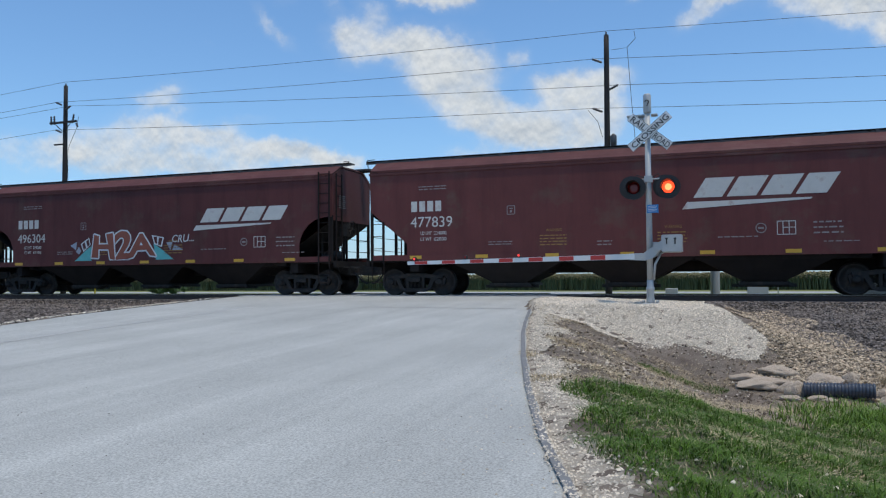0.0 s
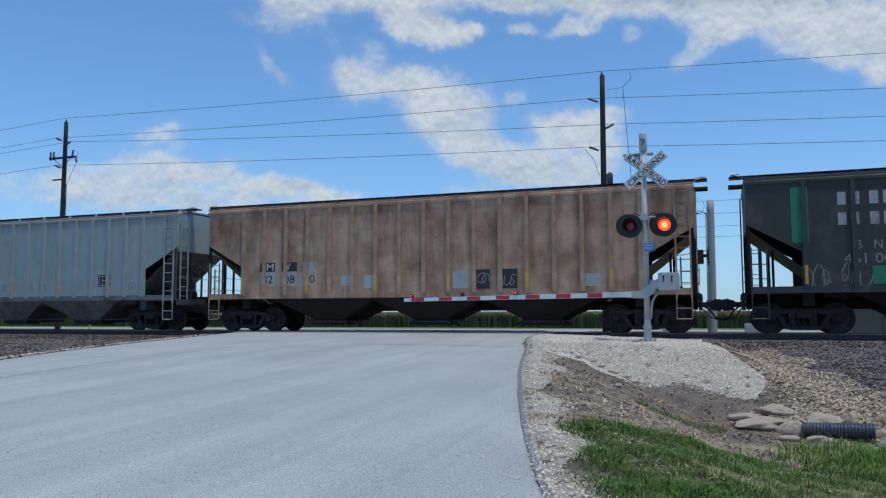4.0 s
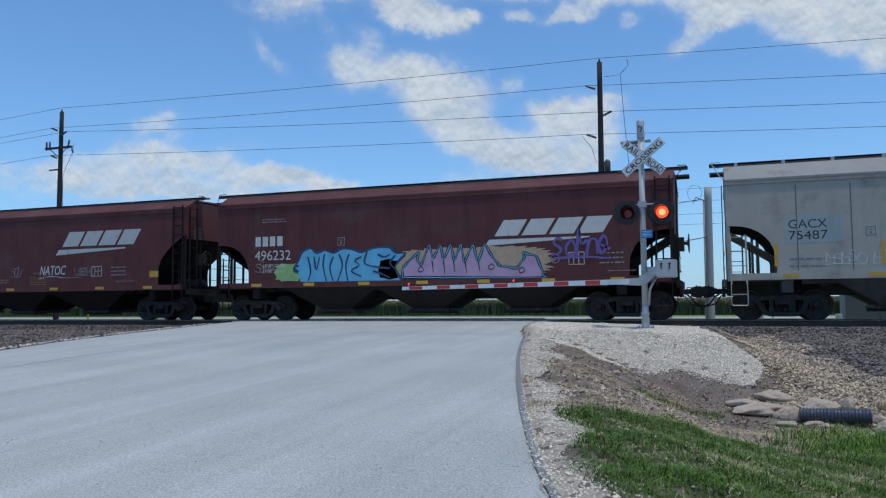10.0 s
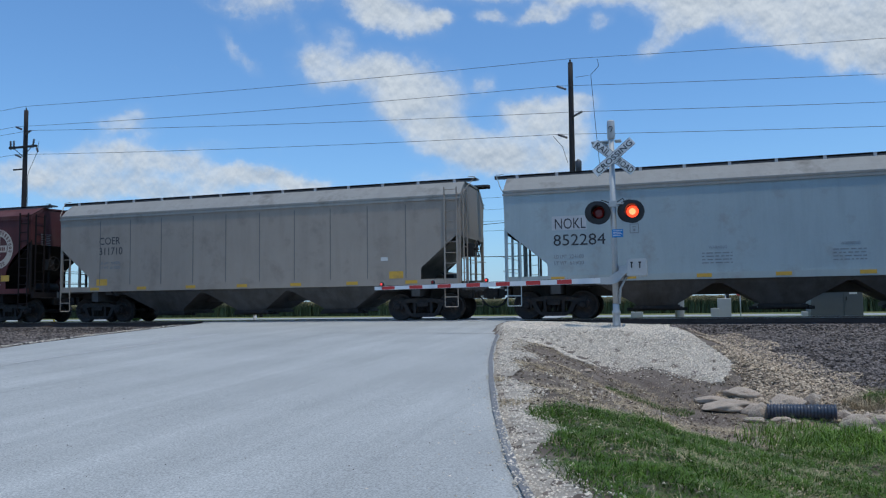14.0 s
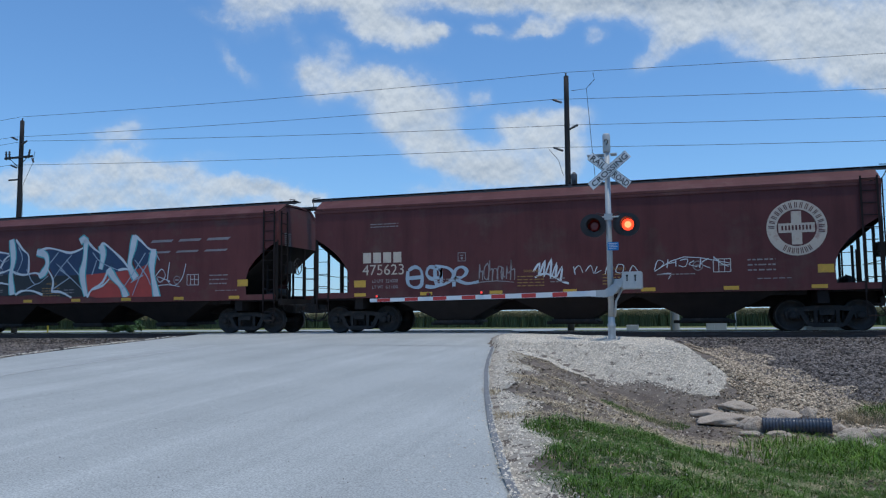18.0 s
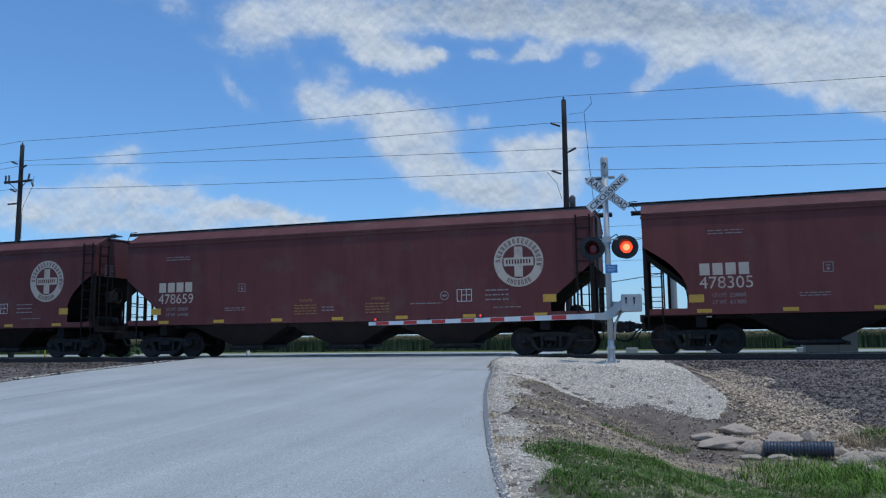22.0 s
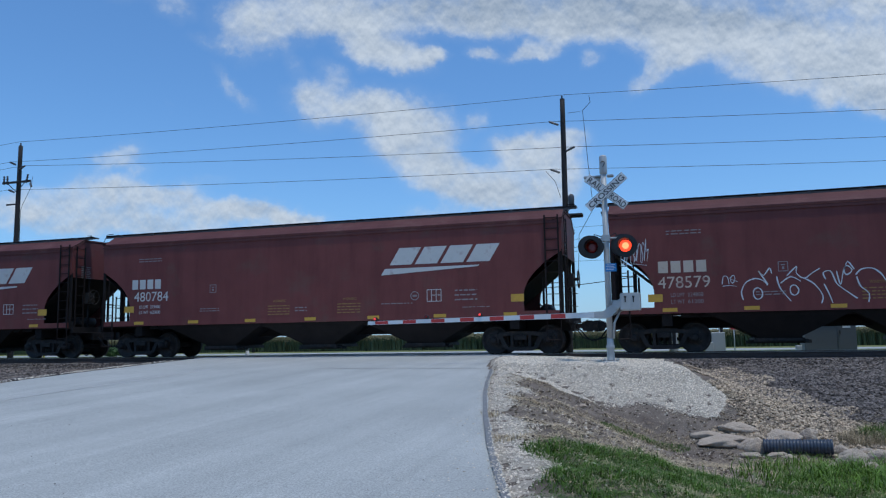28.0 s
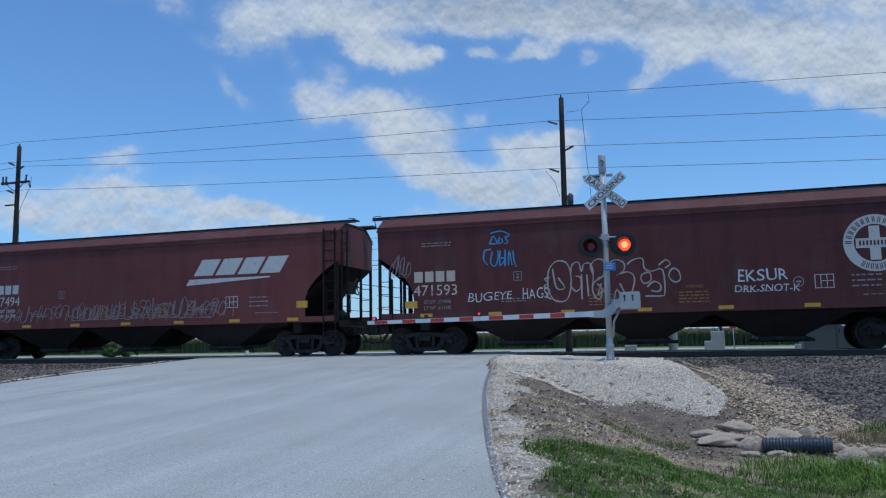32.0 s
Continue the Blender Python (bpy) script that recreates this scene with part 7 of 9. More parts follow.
    if k == 18:
        text_fit(car, "chalk_tag", "ETCETERAX", -3.1, 1.92, 0.36, 4.0, W_, wobble=0.06, bold=0.004)
    if k == 19:
        for i, pts in enumerate(([(-4.75, 1.51), (-4.79, 1.75), (-4.65, 2.02), (-4.4, 2.12), (-4.2, 2.06), (-4.07, 1.92)],
                [(-4.07, 1.95), (-4.3, 2.34), (-4.17, 2.2), (-4.0, 2.41), (-3.95, 2.24)],
                [(-3.82, 2.16), (-3.75, 1.83), (-3.48, 1.44)],
                [(-3.73, 1.96), (-3.45, 2.14), (-3.2, 2.0)],
                [(-3.55, 2.17), (-3.28, 2.43), (-3.3, 2.24), (-3.1, 2.08), (-2.88, 2.23), (-2.68, 2.35)],
                [(-3.1, 2.08), (-2.85, 1.91), (-2.65, 1.58), (-2.7, 1.34)],
                [(-2.6, 1.9), (-2.49, 1.63), (-2.4, 1.33)],
                [(-2.55, 2.03), (-2.6, 2.22), (-2.41, 2.26), (-2.31, 1.99), (-2.21, 1.83), (-1.78, 1.47)],
                [(-2.26, 2.25), (-2.18, 1.86), (-2.11, 2.14), (-2.01, 2.4), (-1.86, 2.27), (-2.0, 2.14), (-2.06, 2.25), (-1.96, 2.51), (-1.81, 2.29)],
                [(-1.78, 2.13), (-1.63, 2.28), (-1.36, 2.3), (-1.16, 2.16), (-1.04, 1.95)],
                [(-1.76, 2.08), (-1.68, 1.81), (-1.48, 1.6), (-1.51, 1.34)],
                [(-4.22, 1.68), (-4.26, 1.57), (-4.35, 1.52), (-4.44, 1.57), (-4.47, 1.69), (-4.44, 1.8), (-4.35, 1.85), (-4.26, 1.8), (-4.22, 1.68)],
                [(-3.26, 1.75), (-3.3, 1.65), (-3.38, 1.61), (-3.46, 1.65), (-3.49, 1.76), (-3.46, 1.86), (-3.38, 1.9), (-3.3, 1.85), (-3.26, 1.75)])):
            ribbon(car, pts, 0.04, W_, FACE - 0.003 - 0.0002 * i)
        tag(car, -0.9, 0.6, 1.5, 2.3, W_, 191, 0.04)
        tag(car, -5.3, -4.9, 1.95, 2.25, W_, 192, 0.025)
        tag(car, -8.2, -7.4, 2.7, 3.3, W_, 193, 0.022, dense=3.0)
        tag(car, 7.1, 7.8, 3.1, 3.6, W_, 194, 0.025)
        tag(car, 4.7, 5.9, 1.6, 2.0, W_, 195, 0.04)
    if k == 21:
        tag(car, -8.2, -7.4, 2.8, 3.6, W_, 211, 0.025, dense=3.4)
        tag(car, -5.0, -1.85, 1.88, 2.32, W_, 215, 0.032, dense=1.3)
        tag(car, -1.7, 1.9, 1.72, 2.2, W_, 212, 0.03, dense=1.5)
        tag(car, 3.1, 4.8, 1.65, 2.4, M["dim"], 213, 0.035, dense=0.8)
        tag(car, 2.2, 3.0, 1.5, 1.66, W_, 214, 0.02)
    if k == 22:
        strokes(car, (((-2.89, 2.03), (-2.87, 2.53), (-2.64, 2.84), (-2.32, 2.81), (-2.18, 2.50), (-2.17, 2.12), (-2.25, 1.75), (-2.43, 1.59), (-2.74, 1.67), (-2.90, 2.00)),
              ((-2.73, 2.63), (-2.63, 2.02), (-2.37, 2.02), (-2.57, 2.34)),
              ((-2.83, 2.35), (-2.99, 2.32), (-2.89, 2.17), (-3.02, 2.08), (-2.83, 1.97), (-2.94, 1.79), (-2.80, 1.67)),
              ((-2.18, 2.42), (-2.12, 2.72), (-1.92, 2.79), (-1.84, 2.49), (-1.76, 2.73), (-1.56, 2.72), (-1.48, 2.40), (-1.53, 1.93), (-1.42, 1.67)),
              ((-2.17, 2.05), (-2.03, 1.89), (-1.87, 2.04), (-1.88, 2.32), (-2.02, 2.36)),
              ((-1.84, 2.41), (-1.85, 1.64)),
              ((-1.68, 2.40), (-1.65, 1.73)),), 0.05, M["spray_bone"], 0.003)
        strokes(car, (((-1.48, 2.40), (-1.56, 2.66), (-1.36, 2.86), (-1.16, 2.80), (-1.13, 2.57), (-1.19, 2.33), (-1.35, 2.28)),
              ((-1.23, 2.29), (-1.49, 2.12), (-1.49, 1.74), (-1.30, 1.63), (-1.20, 1.92), (-1.04, 1.53), (-0.91, 1.52), (-0.80, 1.91), (-0.62, 1.61), (-0.54, 1.72), (-0.70, 2.09)),
              ((-1.05, 2.36), (-0.97, 2.73), (-0.73, 2.81), (-0.54, 2.68), (-0.58, 2.46), (-0.80, 2.35), (-0.45, 2.43), (-0.26, 2.26), (-0.32, 1.89), (-0.42, 1.69)),
              ((-0.46, 2.65), (-0.30, 2.78), (0.00, 2.82), (0.04, 2.52), (0.26, 2.42), (0.57, 2.45), (0.61, 1.77), (0.49, 1.67), (0.04, 1.68)),), 0.05, M["spray_bone"], 0.003)
        strokes(car, (((-0.03, 2.34), (0.19, 2.39), (0.22, 2.15), (0.03, 2.06), (-0.07, 2.20), (-0.03, 2.34)),
              ((0.10, 1.95), (0.31, 2.11), (0.50, 1.99), (0.44, 1.81), (0.21, 1.84)),
              ((0.46, 2.58), (0.67, 2.75), (0.80, 2.62), (0.64, 2.50)),
              ((0.89, 2.49), (1.03, 2.39), (1.07, 2.15), (0.91, 2.07), (0.75, 2.22), (0.79, 2.42), (0.91, 2.49)),
              ((-1.37, 2.11), (-1.23, 1.92), (-1.37, 1.74), (-1.25, 2.11)),), 0.05, M["spray_bone"], 0.003)
        strokes(car, (((-4.90, 3.31), (-4.94, 3.02), (-4.81, 2.84)),
              ((-4.90, 3.31), (-4.69, 3.34)),
              ((-4.64, 3.26), (-4.71, 2.91), (-4.56, 2.79), (-4.45, 3.09), (-4.47, 3.29)),
              ((-4.39, 3.28), (-4.41, 2.80), (-4.24, 2.99), (-4.37, 3.05)),
              ((-4.22, 3.31), (-4.24, 2.77)),
              ((-4.13, 2.81), (-4.09, 3.27), (-4.01, 2.80)),
              ((-3.97, 3.26), (-3.95, 2.97), (-3.88, 2.74)),
              ((-4.71, 3.55), (-4.60, 3.76), (-4.49, 3.52), (-4.75, 3.52)),
              ((-4.39, 3.71), (-4.45, 3.52), (-4.30, 3.55), (-4.34, 3.67)),
              ((-4.22, 3.70), (-4.09, 3.74)),
              ((-4.22, 3.70), (-4.13, 3.54), (-4.24, 3.49)),
              ((-4.69, 3.85), (-4.34, 3.91), (-4.05, 3.77)),), 0.05, M["spray_blue"], 0.003)
        text_fit(car, "spray_tag", "BUGEYE", -5.50, 1.68, 0.30, 1.45, W_, wobble=0.09, bold=-0.004)
        text_fit(car, "spray_tag", "HAGS", -3.74, 1.72, 0.34, 0.80, W_, wobble=0.08, bold=-0.004)
        text_fit(car, "spray_tag", "EKSUR", 2.62, 2.02, 0.34, 1.35, W_, wobble=0.07, bold=0.002)
        text_fit(car, "spray_tag", "DRK-SNOT-K", 2.55, 1.70, 0.2, 1.75, W_, wobble=0.03, shear=0.15)
        tag(car, -8.2, -7.5, 2.6, 3.2, M["dim"], 222, 0.022, dense=2.6)
        tag(car, 7.0, 7.6, 2.9, 3.4, M["dim"], 223, 0.03)
    if k == 23:
        tag(car, -6.0, 4.4, 1.45, 2.0, M["dim"], 231, 0.035)
        tag(car, -2.5, 3.5, 1.5, 2.1, M["dim"], 232, 0.03)


CARS = []


def make_train():
    s = 12.0353 - TRAIN[0]["pitch"]
    for k, spec in enumerate(TRAIN, 1):
        car = hopper_car(spec)
        dress(car, spec, k)
        CARS.append((car, -(s + spec["pitch"] / 2)))
        s += spec["pitch"]
        car.location.x = CARS[-1][1]


make_train()

# ---- the crossing signal with its gate ----
LENSES = []


def make_lens(parent, x, y, z, phase):
    bm = bmesh.new()
    lathe(bm, [(0.085, -0.034), (0.15, -0.02), (0.152, 0.0), (0.15, 0.02), (0.085, 0.034)], "Y", 24)
    bmesh.ops.recalc_face_normals(bm, faces=bm.faces[:])
    for f in bm.faces:
        c = f.calc_center_median()
        f.material_index = (0 if Vector((c.x, c.z)).length > 0.03 else 2) if c.y < -0.001 else 1
    ob = part("lens", data_of(bm, "lens", [M["lens_on"], M["lens_off"], M["lens_core"]], fix=False), None, parent, "round red flasher lens", at=(x, y, z))
    LENSES.append((ob, phase))
    return ob


def crossing_signal(at, turn, label, gate=True, lamp_z=2.94):
    m = Matrix.Translation(at) @ Matrix.Rotation(radians(turn), 4, "Z")
    sig = thing("crossing_signal", label, "crossing signal", at=m)
    g = M["galvanised"]
    bm = bmesh.new()
    lathe(bm, [(0.076, 0.3), (0.072, 4.88)], "Z", 18)
    part("mast", bm, g, sig, "silver aluminium mast")
    bm = bmesh.new()
    box(bm, -0.20, 0.20, -0.20, 0.20, -0.06, 0.03)
    bevel(bm, 0.01)
    lathe(bm, [(0.125, 0.03), (0.10, 0.08), (0.092, 0.34), (0.108, 0.36), (0.108, 0.42), (0.085, 0.44), (0.083, 0.60)], "Z", 18)
    for k in range(4):
        a = k * math.pi / 2 + math.pi / 4
        bar(bm, (math.cos(a) * 0.13, math.sin(a) * 0.13, 0.03), (math.cos(a) * 0.09, math.sin(a) * 0.09, 0.30), 0.02, 0.04)
    for sx in (-1, 1):
        for sy in (-1, 1):
            lathe(bm, [(0.025, 0.03), (0.025, 0.10)], "Z", 8, (sx * 0.17, sy * 0.17, 0))
    part("base", bm, g, sig, "cast junction base with bolts")
    bm = bmesh.new()
    lathe(bm, [(0.085, 4.86), (0.098, 4.89), (0.098, 5.31), (0.08, 5.35), (0.03, 5.36)], "Z", 18)
    bell = part("bell", bm, g, sig, "grey cylindrical bell")
    bm = bmesh.new()
    tube(bm, [(math.sin(a) * 0.045, -0.101, 5.13 + math.cos(a) * 0.05) for a in np.linspace(-1.6, 2.4, 10)] + [(0.0, -0.101, 5.03)], 0.012, 5)
    part("bell_slot", bm, M["sign_black"], bell)
    # crossbuck: two lettered blades
    cz = 4.37
    for k, (ang, words) in enumerate(((-40, ("RAIL", "ROAD")), (40, ("CROSSING",)))):
        bm = bmesh.new()
        box(bm, -0.63, 0.63, -0.006, 0.0, -0.115, 0.115)
        bevel(bm, 0.002)
        blade = part("crossbuck_blade", bm, M["sign_white"], sig, "white blade with black capitals",
                     at=Matrix.Translation((0.06, -0.10 - 0.012 * k, cz)) @ Matrix.Rotation(radians(-ang), 4, "Y"))
        bm = bmesh.new()
        for z in (-0.107, 0.107):
            box(bm, -0.615, 0.615, -0.0085, -0.006, z - 0.004, z + 0.004)
        part("border_line", bm, M["sign_black"], blade)
        if len(words) == 2:
            lettering("word", words[0], 0.215, M["sign_black"], blade, -0.585, -0.0085, -0.075, width=0.44, bold=0.003)
            lettering("word", words[1], 0.215, M["sign_black"], blade, 0.13, -0.0085, -0.075, width=0.47, bold=0.003)
        else:
            lettering("word", words[0], 0.20, M["sign_black"], blade, -0.575, -0.0085, -0.07, width=1.15, bold=0.003)
    bm = bmesh.new()
    for z in (cz - 0.08, cz + 0.08):
        tube(bm, [(math.cos(a) * 0.085, math.sin(a) * 0.085, z) for a in np.linspace(0, math.tau, 13)], 0.014, 4, cap=False)
    box(bm, -0.05, 0.12, -0.10, -0.06, cz - 0.1, cz + 0.1)
    part("sign_clamp", bm, g, sig)
    # the blades that face the other way, seen nearly edge-on
    for k, (x0, x1, z) in enumerate(((-0.52, -0.05, 4.83), (-0.50, -0.10, 4.74), (0.08, 0.24, 4.84))):
        bm = bmesh.new()
        box(bm, x0, x1, 0.06 + 0.02 * k, 0.30, z - 0.022, z + 0.022)
        bevel(bm, 0.004)
        part("bracket_plate", bm, g, sig)
    # lamp units, front and back
    for x, ph in ((-0.35, 0.5), (0.49, 0.0)):
        for fy, back in ((-1, False), (1, True)):
            xx = x - (0.10 if back else 0)
            zz = lamp_z + (0.05 if back else 0)
            y = 0.17 * fy
            bm = bmesh.new()
            n = 28
            outer = [(xx + math.cos(k * math.tau / n) * 0.30, zz + math.sin(k * math.tau / n) * 0.30) for k in range(n)]
            a = [bm.verts.new((p, y, q)) for p, q in outer]
            b = [bm.verts.new((p, y - fy * 0.012, q)) for p, q in outer]
            ins = [bm.verts.new((xx + math.cos(k * math.tau / n) * 0.155, y, zz + math.sin(k * math.tau / n) * 0.155)) for k in range(n)]
            ins2 = [bm.verts.new((xx + math.cos(k * math.tau / n) * 0.155, y - fy * 0.012, zz + math.sin(k * math.tau / n) * 0.155)) for k in range(n)]
            for k in range(n):
                j = (k + 1) % n
                for f in ((a[k], a[j], ins[j], ins[k]), (b[k], ins2[k], ins2[j], b[j]), (a[k], b[k], b[j], a[j]), (ins[k], ins[j], ins2[j], ins2[k])):
                    bm.faces.new(f)
            bg = part("lamp_background", bm, M["lamp_black"], sig, "round black background disc")
            bm = bmesh.new()
            lathe(bm, [(0.10, y - fy * 0.26), (0.172, y - fy * 0.23), (0.172, y - fy * 0.012), (0.158, y - fy * 0.012), (0.158, y - fy * 0.22), (0.02, y - fy * 0.22)], "Y", 20, (xx, 0, zz))
            part("lamp_housing", bm, M["lamp_black"], bg)
            bm = bmesh.new()
            arc_n = 22
            for k in range(arc_n):
                t0, t1 = radians(-50 + 280 * k / arc_n), radians(-50 + 280 * (k + 1) / arc_n)
                ln0, ln1 = 0.10 + 0.20 * math.sin(max(0, min(math.pi, t0 + 0.9)) * 0.6), 0.10 + 0.20 * math.sin(max(0, min(math.pi, t1 + 0.9)) * 0.6)
                pr = [(math.cos(t) * r, yy, math.sin(t) * r) for t, r, yy in ((t0, 0.165, 0), (t1, 0.165, 0), (t1, 0.172, ln1), (t0, 0.172, ln0))]
                bm.faces.new([bm.verts.new((xx + p, y + fy * q, zz + s)) for p, q, s in pr])
                bm.faces.new([bm.verts.new((xx + p * 0.96, y + fy * q, zz + s * 0.96)) for p, q, s in pr[::-1]])
            part("visor", bm, M["lamp_black"], bg, "black sun visor")
            if not back:
                make_lens(sig, xx, y + 0.05, zz, ph)
            elif not gate:
                make_lens(sig, xx, y + 0.04, zz, ph)
    bm = bmesh.new()
    tube(bm, [(-0.5, 0, 3.17), (0.42, 0, 3.17)], 0.024, 8)
    tube(bm, [(-0.3, 0.0, 3.17), (-0.3, 0.0, 2.99)], 0.02, 6)
    tube(bm, [(0.34, 0.0, 3.17), (0.34, 0.0, 2.99)], 0.02, 6)
    box(bm, -0.10, 0.10, -0.09, 0.09, 3.09, 3.25)
    part("cross_arm", bm, g, sig)
    bm = bmesh.new()
    tube(bm, [(0.1, -0.05, 3.21), (0.25, -0.1, 3.29), (0.36, -0.06, 3.11)], 0.014, 5)
    tube(bm, [(-0.1, -0.05, 3.21), (-0.28, -0.1, 3.27), (-0.36, -0.06, 3.11)], 0.014, 5)
    part("cable", bm, M["rubber"], sig)
    # blue notice with white bars
    bm = bmesh.new()
    box(bm, -0.04, 0.24, -0.09, -0.085, 2.30, 2.51)
    bevel(bm, 0.002)
    sign = part("blue_notice", bm, M["sign_blue"], sig, "small blue notice")
    bm = bmesh.new()
    for i in range(4):
        box(bm, -0.01, 0.21 - 0.03 * (i % 2), -0.093, -0.0905, 2.465 - i * 0.04, 2.477 - i * 0.04)
    part("notice_bars", bm, M["sign_white"], sign)
    if not gate:
        return sig
    # gate mechanism beside the mast
    bm = bmesh.new()
    box(bm, 0.30, 0.80, -0.20, 0.20, 1.30, 1.74)
    bevel(bm, 0.02, 2)
    mech = part("gate_mechanism", bm, g, sig, "grey motor housing")
    for x in (0.43, 0.63):
        bm = bmesh.new()
        box(bm, x - 0.015, x + 0.015, -0.212, -0.20, 1.50, 1.62)
        box(bm, x - 0.03, x + 0.03, -0.206, -0.20, 1.62, 1.66)
        part("latch", bm, M["sign_black"], mech)
    bm = bmesh.new()
    prism(bm, [(-0.48, 1.12), (-0.50, 1.28), (-0.14, 1.29), (0.30, 1.60), (0.32, 1.40), (0.06, 1.14), (-0.10, 1.10)], -0.16, -0.13)
    prism(bm, [(0.0, 1.14), (0.36, 1.30), (0.36, 1.56), (0.06, 1.58), (-0.06, 1.40)], 0.12, 0.15)
    lathe(bm, [(0.11, -0.19), (0.11, 0.2)], "Y", 16, (0.22, 0, 1.45))
    part("gate_bracket", bm, g, sig, "plate that carries the arm")
    bm = bmesh.new()
    tube(bm, [(0.09, -0.02, 0.6), (0.13, -0.04, 1.0), (0.28, 0, 1.3)], 0.03, 8)
    part("conduit", bm, g, sig)
    # arm: pale tapered bar with red sleeves and small lamps
    x_tip, x_hub = -6.58, -0.36
    arm_z = lambda x: 1.12 + (1.205 - 1.12) * (x - x_tip) / (x_hub - x_tip)
    hh = lambda x: 0.048 + 0.022 * (x - x_tip) / (x_hub - x_tip)
    bm = bmesh.new()
    loft(bm, [[(x, -0.165, arm_z(x) - hh(x)), (x, -0.13, arm_z(x) - hh(x)), (x, -0.13, arm_z(x) + hh(x)), (x, -0.165, arm_z(x) + hh(x))] for x in np.linspace(x_tip, x_hub, 12)])
    arm = part("gate_arm", bm, M["arm_white"], sig, "lowered pale gate arm")
    x = x_tip + 0.22
    while x < x_hub - 0.35:
        bm = bmesh.new()
        loft(bm, [[(q, -0.168, arm_z(q) - hh(q) * 0.86), (q, -0.128, arm_z(q) - hh(q) * 0.86), (q, -0.128, arm_z(q) + hh(q) * 0.86), (q, -0.168, arm_z(q) + hh(q) * 0.86)] for q in (x, x + 0.38)])
        part("red_sleeve", bm, M["arm_red"], arm)
        x += 0.815
    for i, x in enumerate((x_tip + 0.22, x_tip + 1.72, x_tip + 3.22)):
        z = arm_z(x) + hh(x)
        bm = bmesh.new()
        box(bm, x - 0.05, x + 0.05, -0.18, -0.115, z, z + 0.02)
        lathe(bm, [(0.05, -0.205), (0.055, -0.19), (0.055, -0.11), (0.03, -0.10)], "Y", 12, (x, 0, z + 0.06))
        lamp = part("arm_lamp", bm, M["lamp_black"], arm)
        bm = bmesh.new()
        lathe(bm, [(0.015, -0.216), (0.030, -0.211), (0.034, -0.2052)], "Y", 12, (x, 0, z + 0.06))
        part("arm_lens", bm, M["lens_off"] if i == 1 else M["arm_lens_on"], lamp, "" if i == 1 else "lit red lens")
    bm = bmesh.new()
    tube(bm, [(q, -0.147, arm_z(q) + hh(q) + 0.012 - 0.02 * abs(math.sin(q * 2))) for q in np.linspace(x_tip + 0.2, x_hub, 30)], 0.008, 4)
    part("arm_cable", bm, M["rubber"], arm)
    return sig


crossing_signal((-1.70, -5.33, float(ground_z(-1.7, -5.33)) + 0.02), 0, "silver crossing signal with white crossbuck, red flashers, lowered gate")
crossing_signal((-18.7, 5.4, float(ground_z(-18.7, 5.4)) + 0.05), 180, "silver crossing signal facing the far road", gate=False, lamp_z=3.27)

# ---- poles, wires, far side ----
def pole(name, x, y, z0, z1, r0, r1, mat, label, lean=0.0):
    p = thing(name, label, "utility pole", at=(x, y, 0))
    bm = bmesh.new()
    n = 14
    tube(bm, [(lean * k / n, 0, z0 + (z1 - z0) * k / n) for k in range(n + 1)], r0, 14, radii=[r0 + (r1 - r0) * k / n for k in range(n + 1)])
    part("shaft", bm, mat, p)
    return p


def insulator(bm, a, b):
    a, b = Vector(a), Vector(b)
    tube(bm, [a + (b - a) * k / 8 for k in range(9)], 0.05, 8, radii=[0.03, 0.06, 0.035, 0.065, 0.035, 0.065, 0.035, 0.06, 0.03])


POLE_Y = 8.0
right = pole("utility_pole", -4.56, POLE_Y, -0.75, 11.05, 0.155, 0.11, M["wood_pole"], "tall dark creosoted pole with wires on standoffs", 0.06)
left = pole("utility_pole", -34.95, POLE_Y, -0.75, 11.65, 0.155, 0.11, M["wood_pole"], "tall dark pole with crossarm and insulators", 0.05)
for p, zs in ((right, (10.03, 8.8, 7.87)), (left, (10.74, 10.45, 9.16))):
    for i, z in enumerate(zs):
        bm = bmesh.new()
        s = -1 if i != 1 else 1
        insulator(bm, (s * 0.13, -0.1, z - 0.18), (s * 0.55, -0.12, z))
        part("insulator", bm, M["insulator"], p)
    bm = bmesh.new()
    zt = 11.05 if p == right else 11.65
    lathe(bm, [(0.03, zt), (0.05, zt + 0.05), (0.03, zt + 0.08), (0.05, zt + 0.12), (0.02, zt + 0.16)], "Z", 8, (0.05, 0, 0))
    part("pin_insulator", bm, M["insulator"], p)
# crossarm, cutouts and down leads of the far pole
bm = bmesh.new()
bar(bm, (-0.95, -0.14, 9.55), (1.0, -0.14, 9.55), 0.09, 0.11)
bar(bm, (-0.6, -0.14, 9.5), (0, -0.1, 9.0), 0.03, 0.03)
bar(bm, (0.6, -0.14, 9.5), (0, -0.1, 9.0), 0.03, 0.03)
arm = part("crossarm", bm, M["wood_pole"], left, "dark timber crossarm")
for x in (-0.85, -0.62, 0.7, 0.98):
    bm = bmesh.new()
    insulator(bm, (x, -0.14, 9.45), (x + (0.12 if x > 0 else 0), -0.16, 9.95 if x < 0.9 else 9.2))
    part("cutout", bm, M["insulator"], arm)
bm = bmesh.new()
bar(bm, (-0.62, -0.14, 8.3), (0.05, -0.14, 8.3), 0.06, 0.08)
part("short_arm", bm, M["wood_pole"], left)
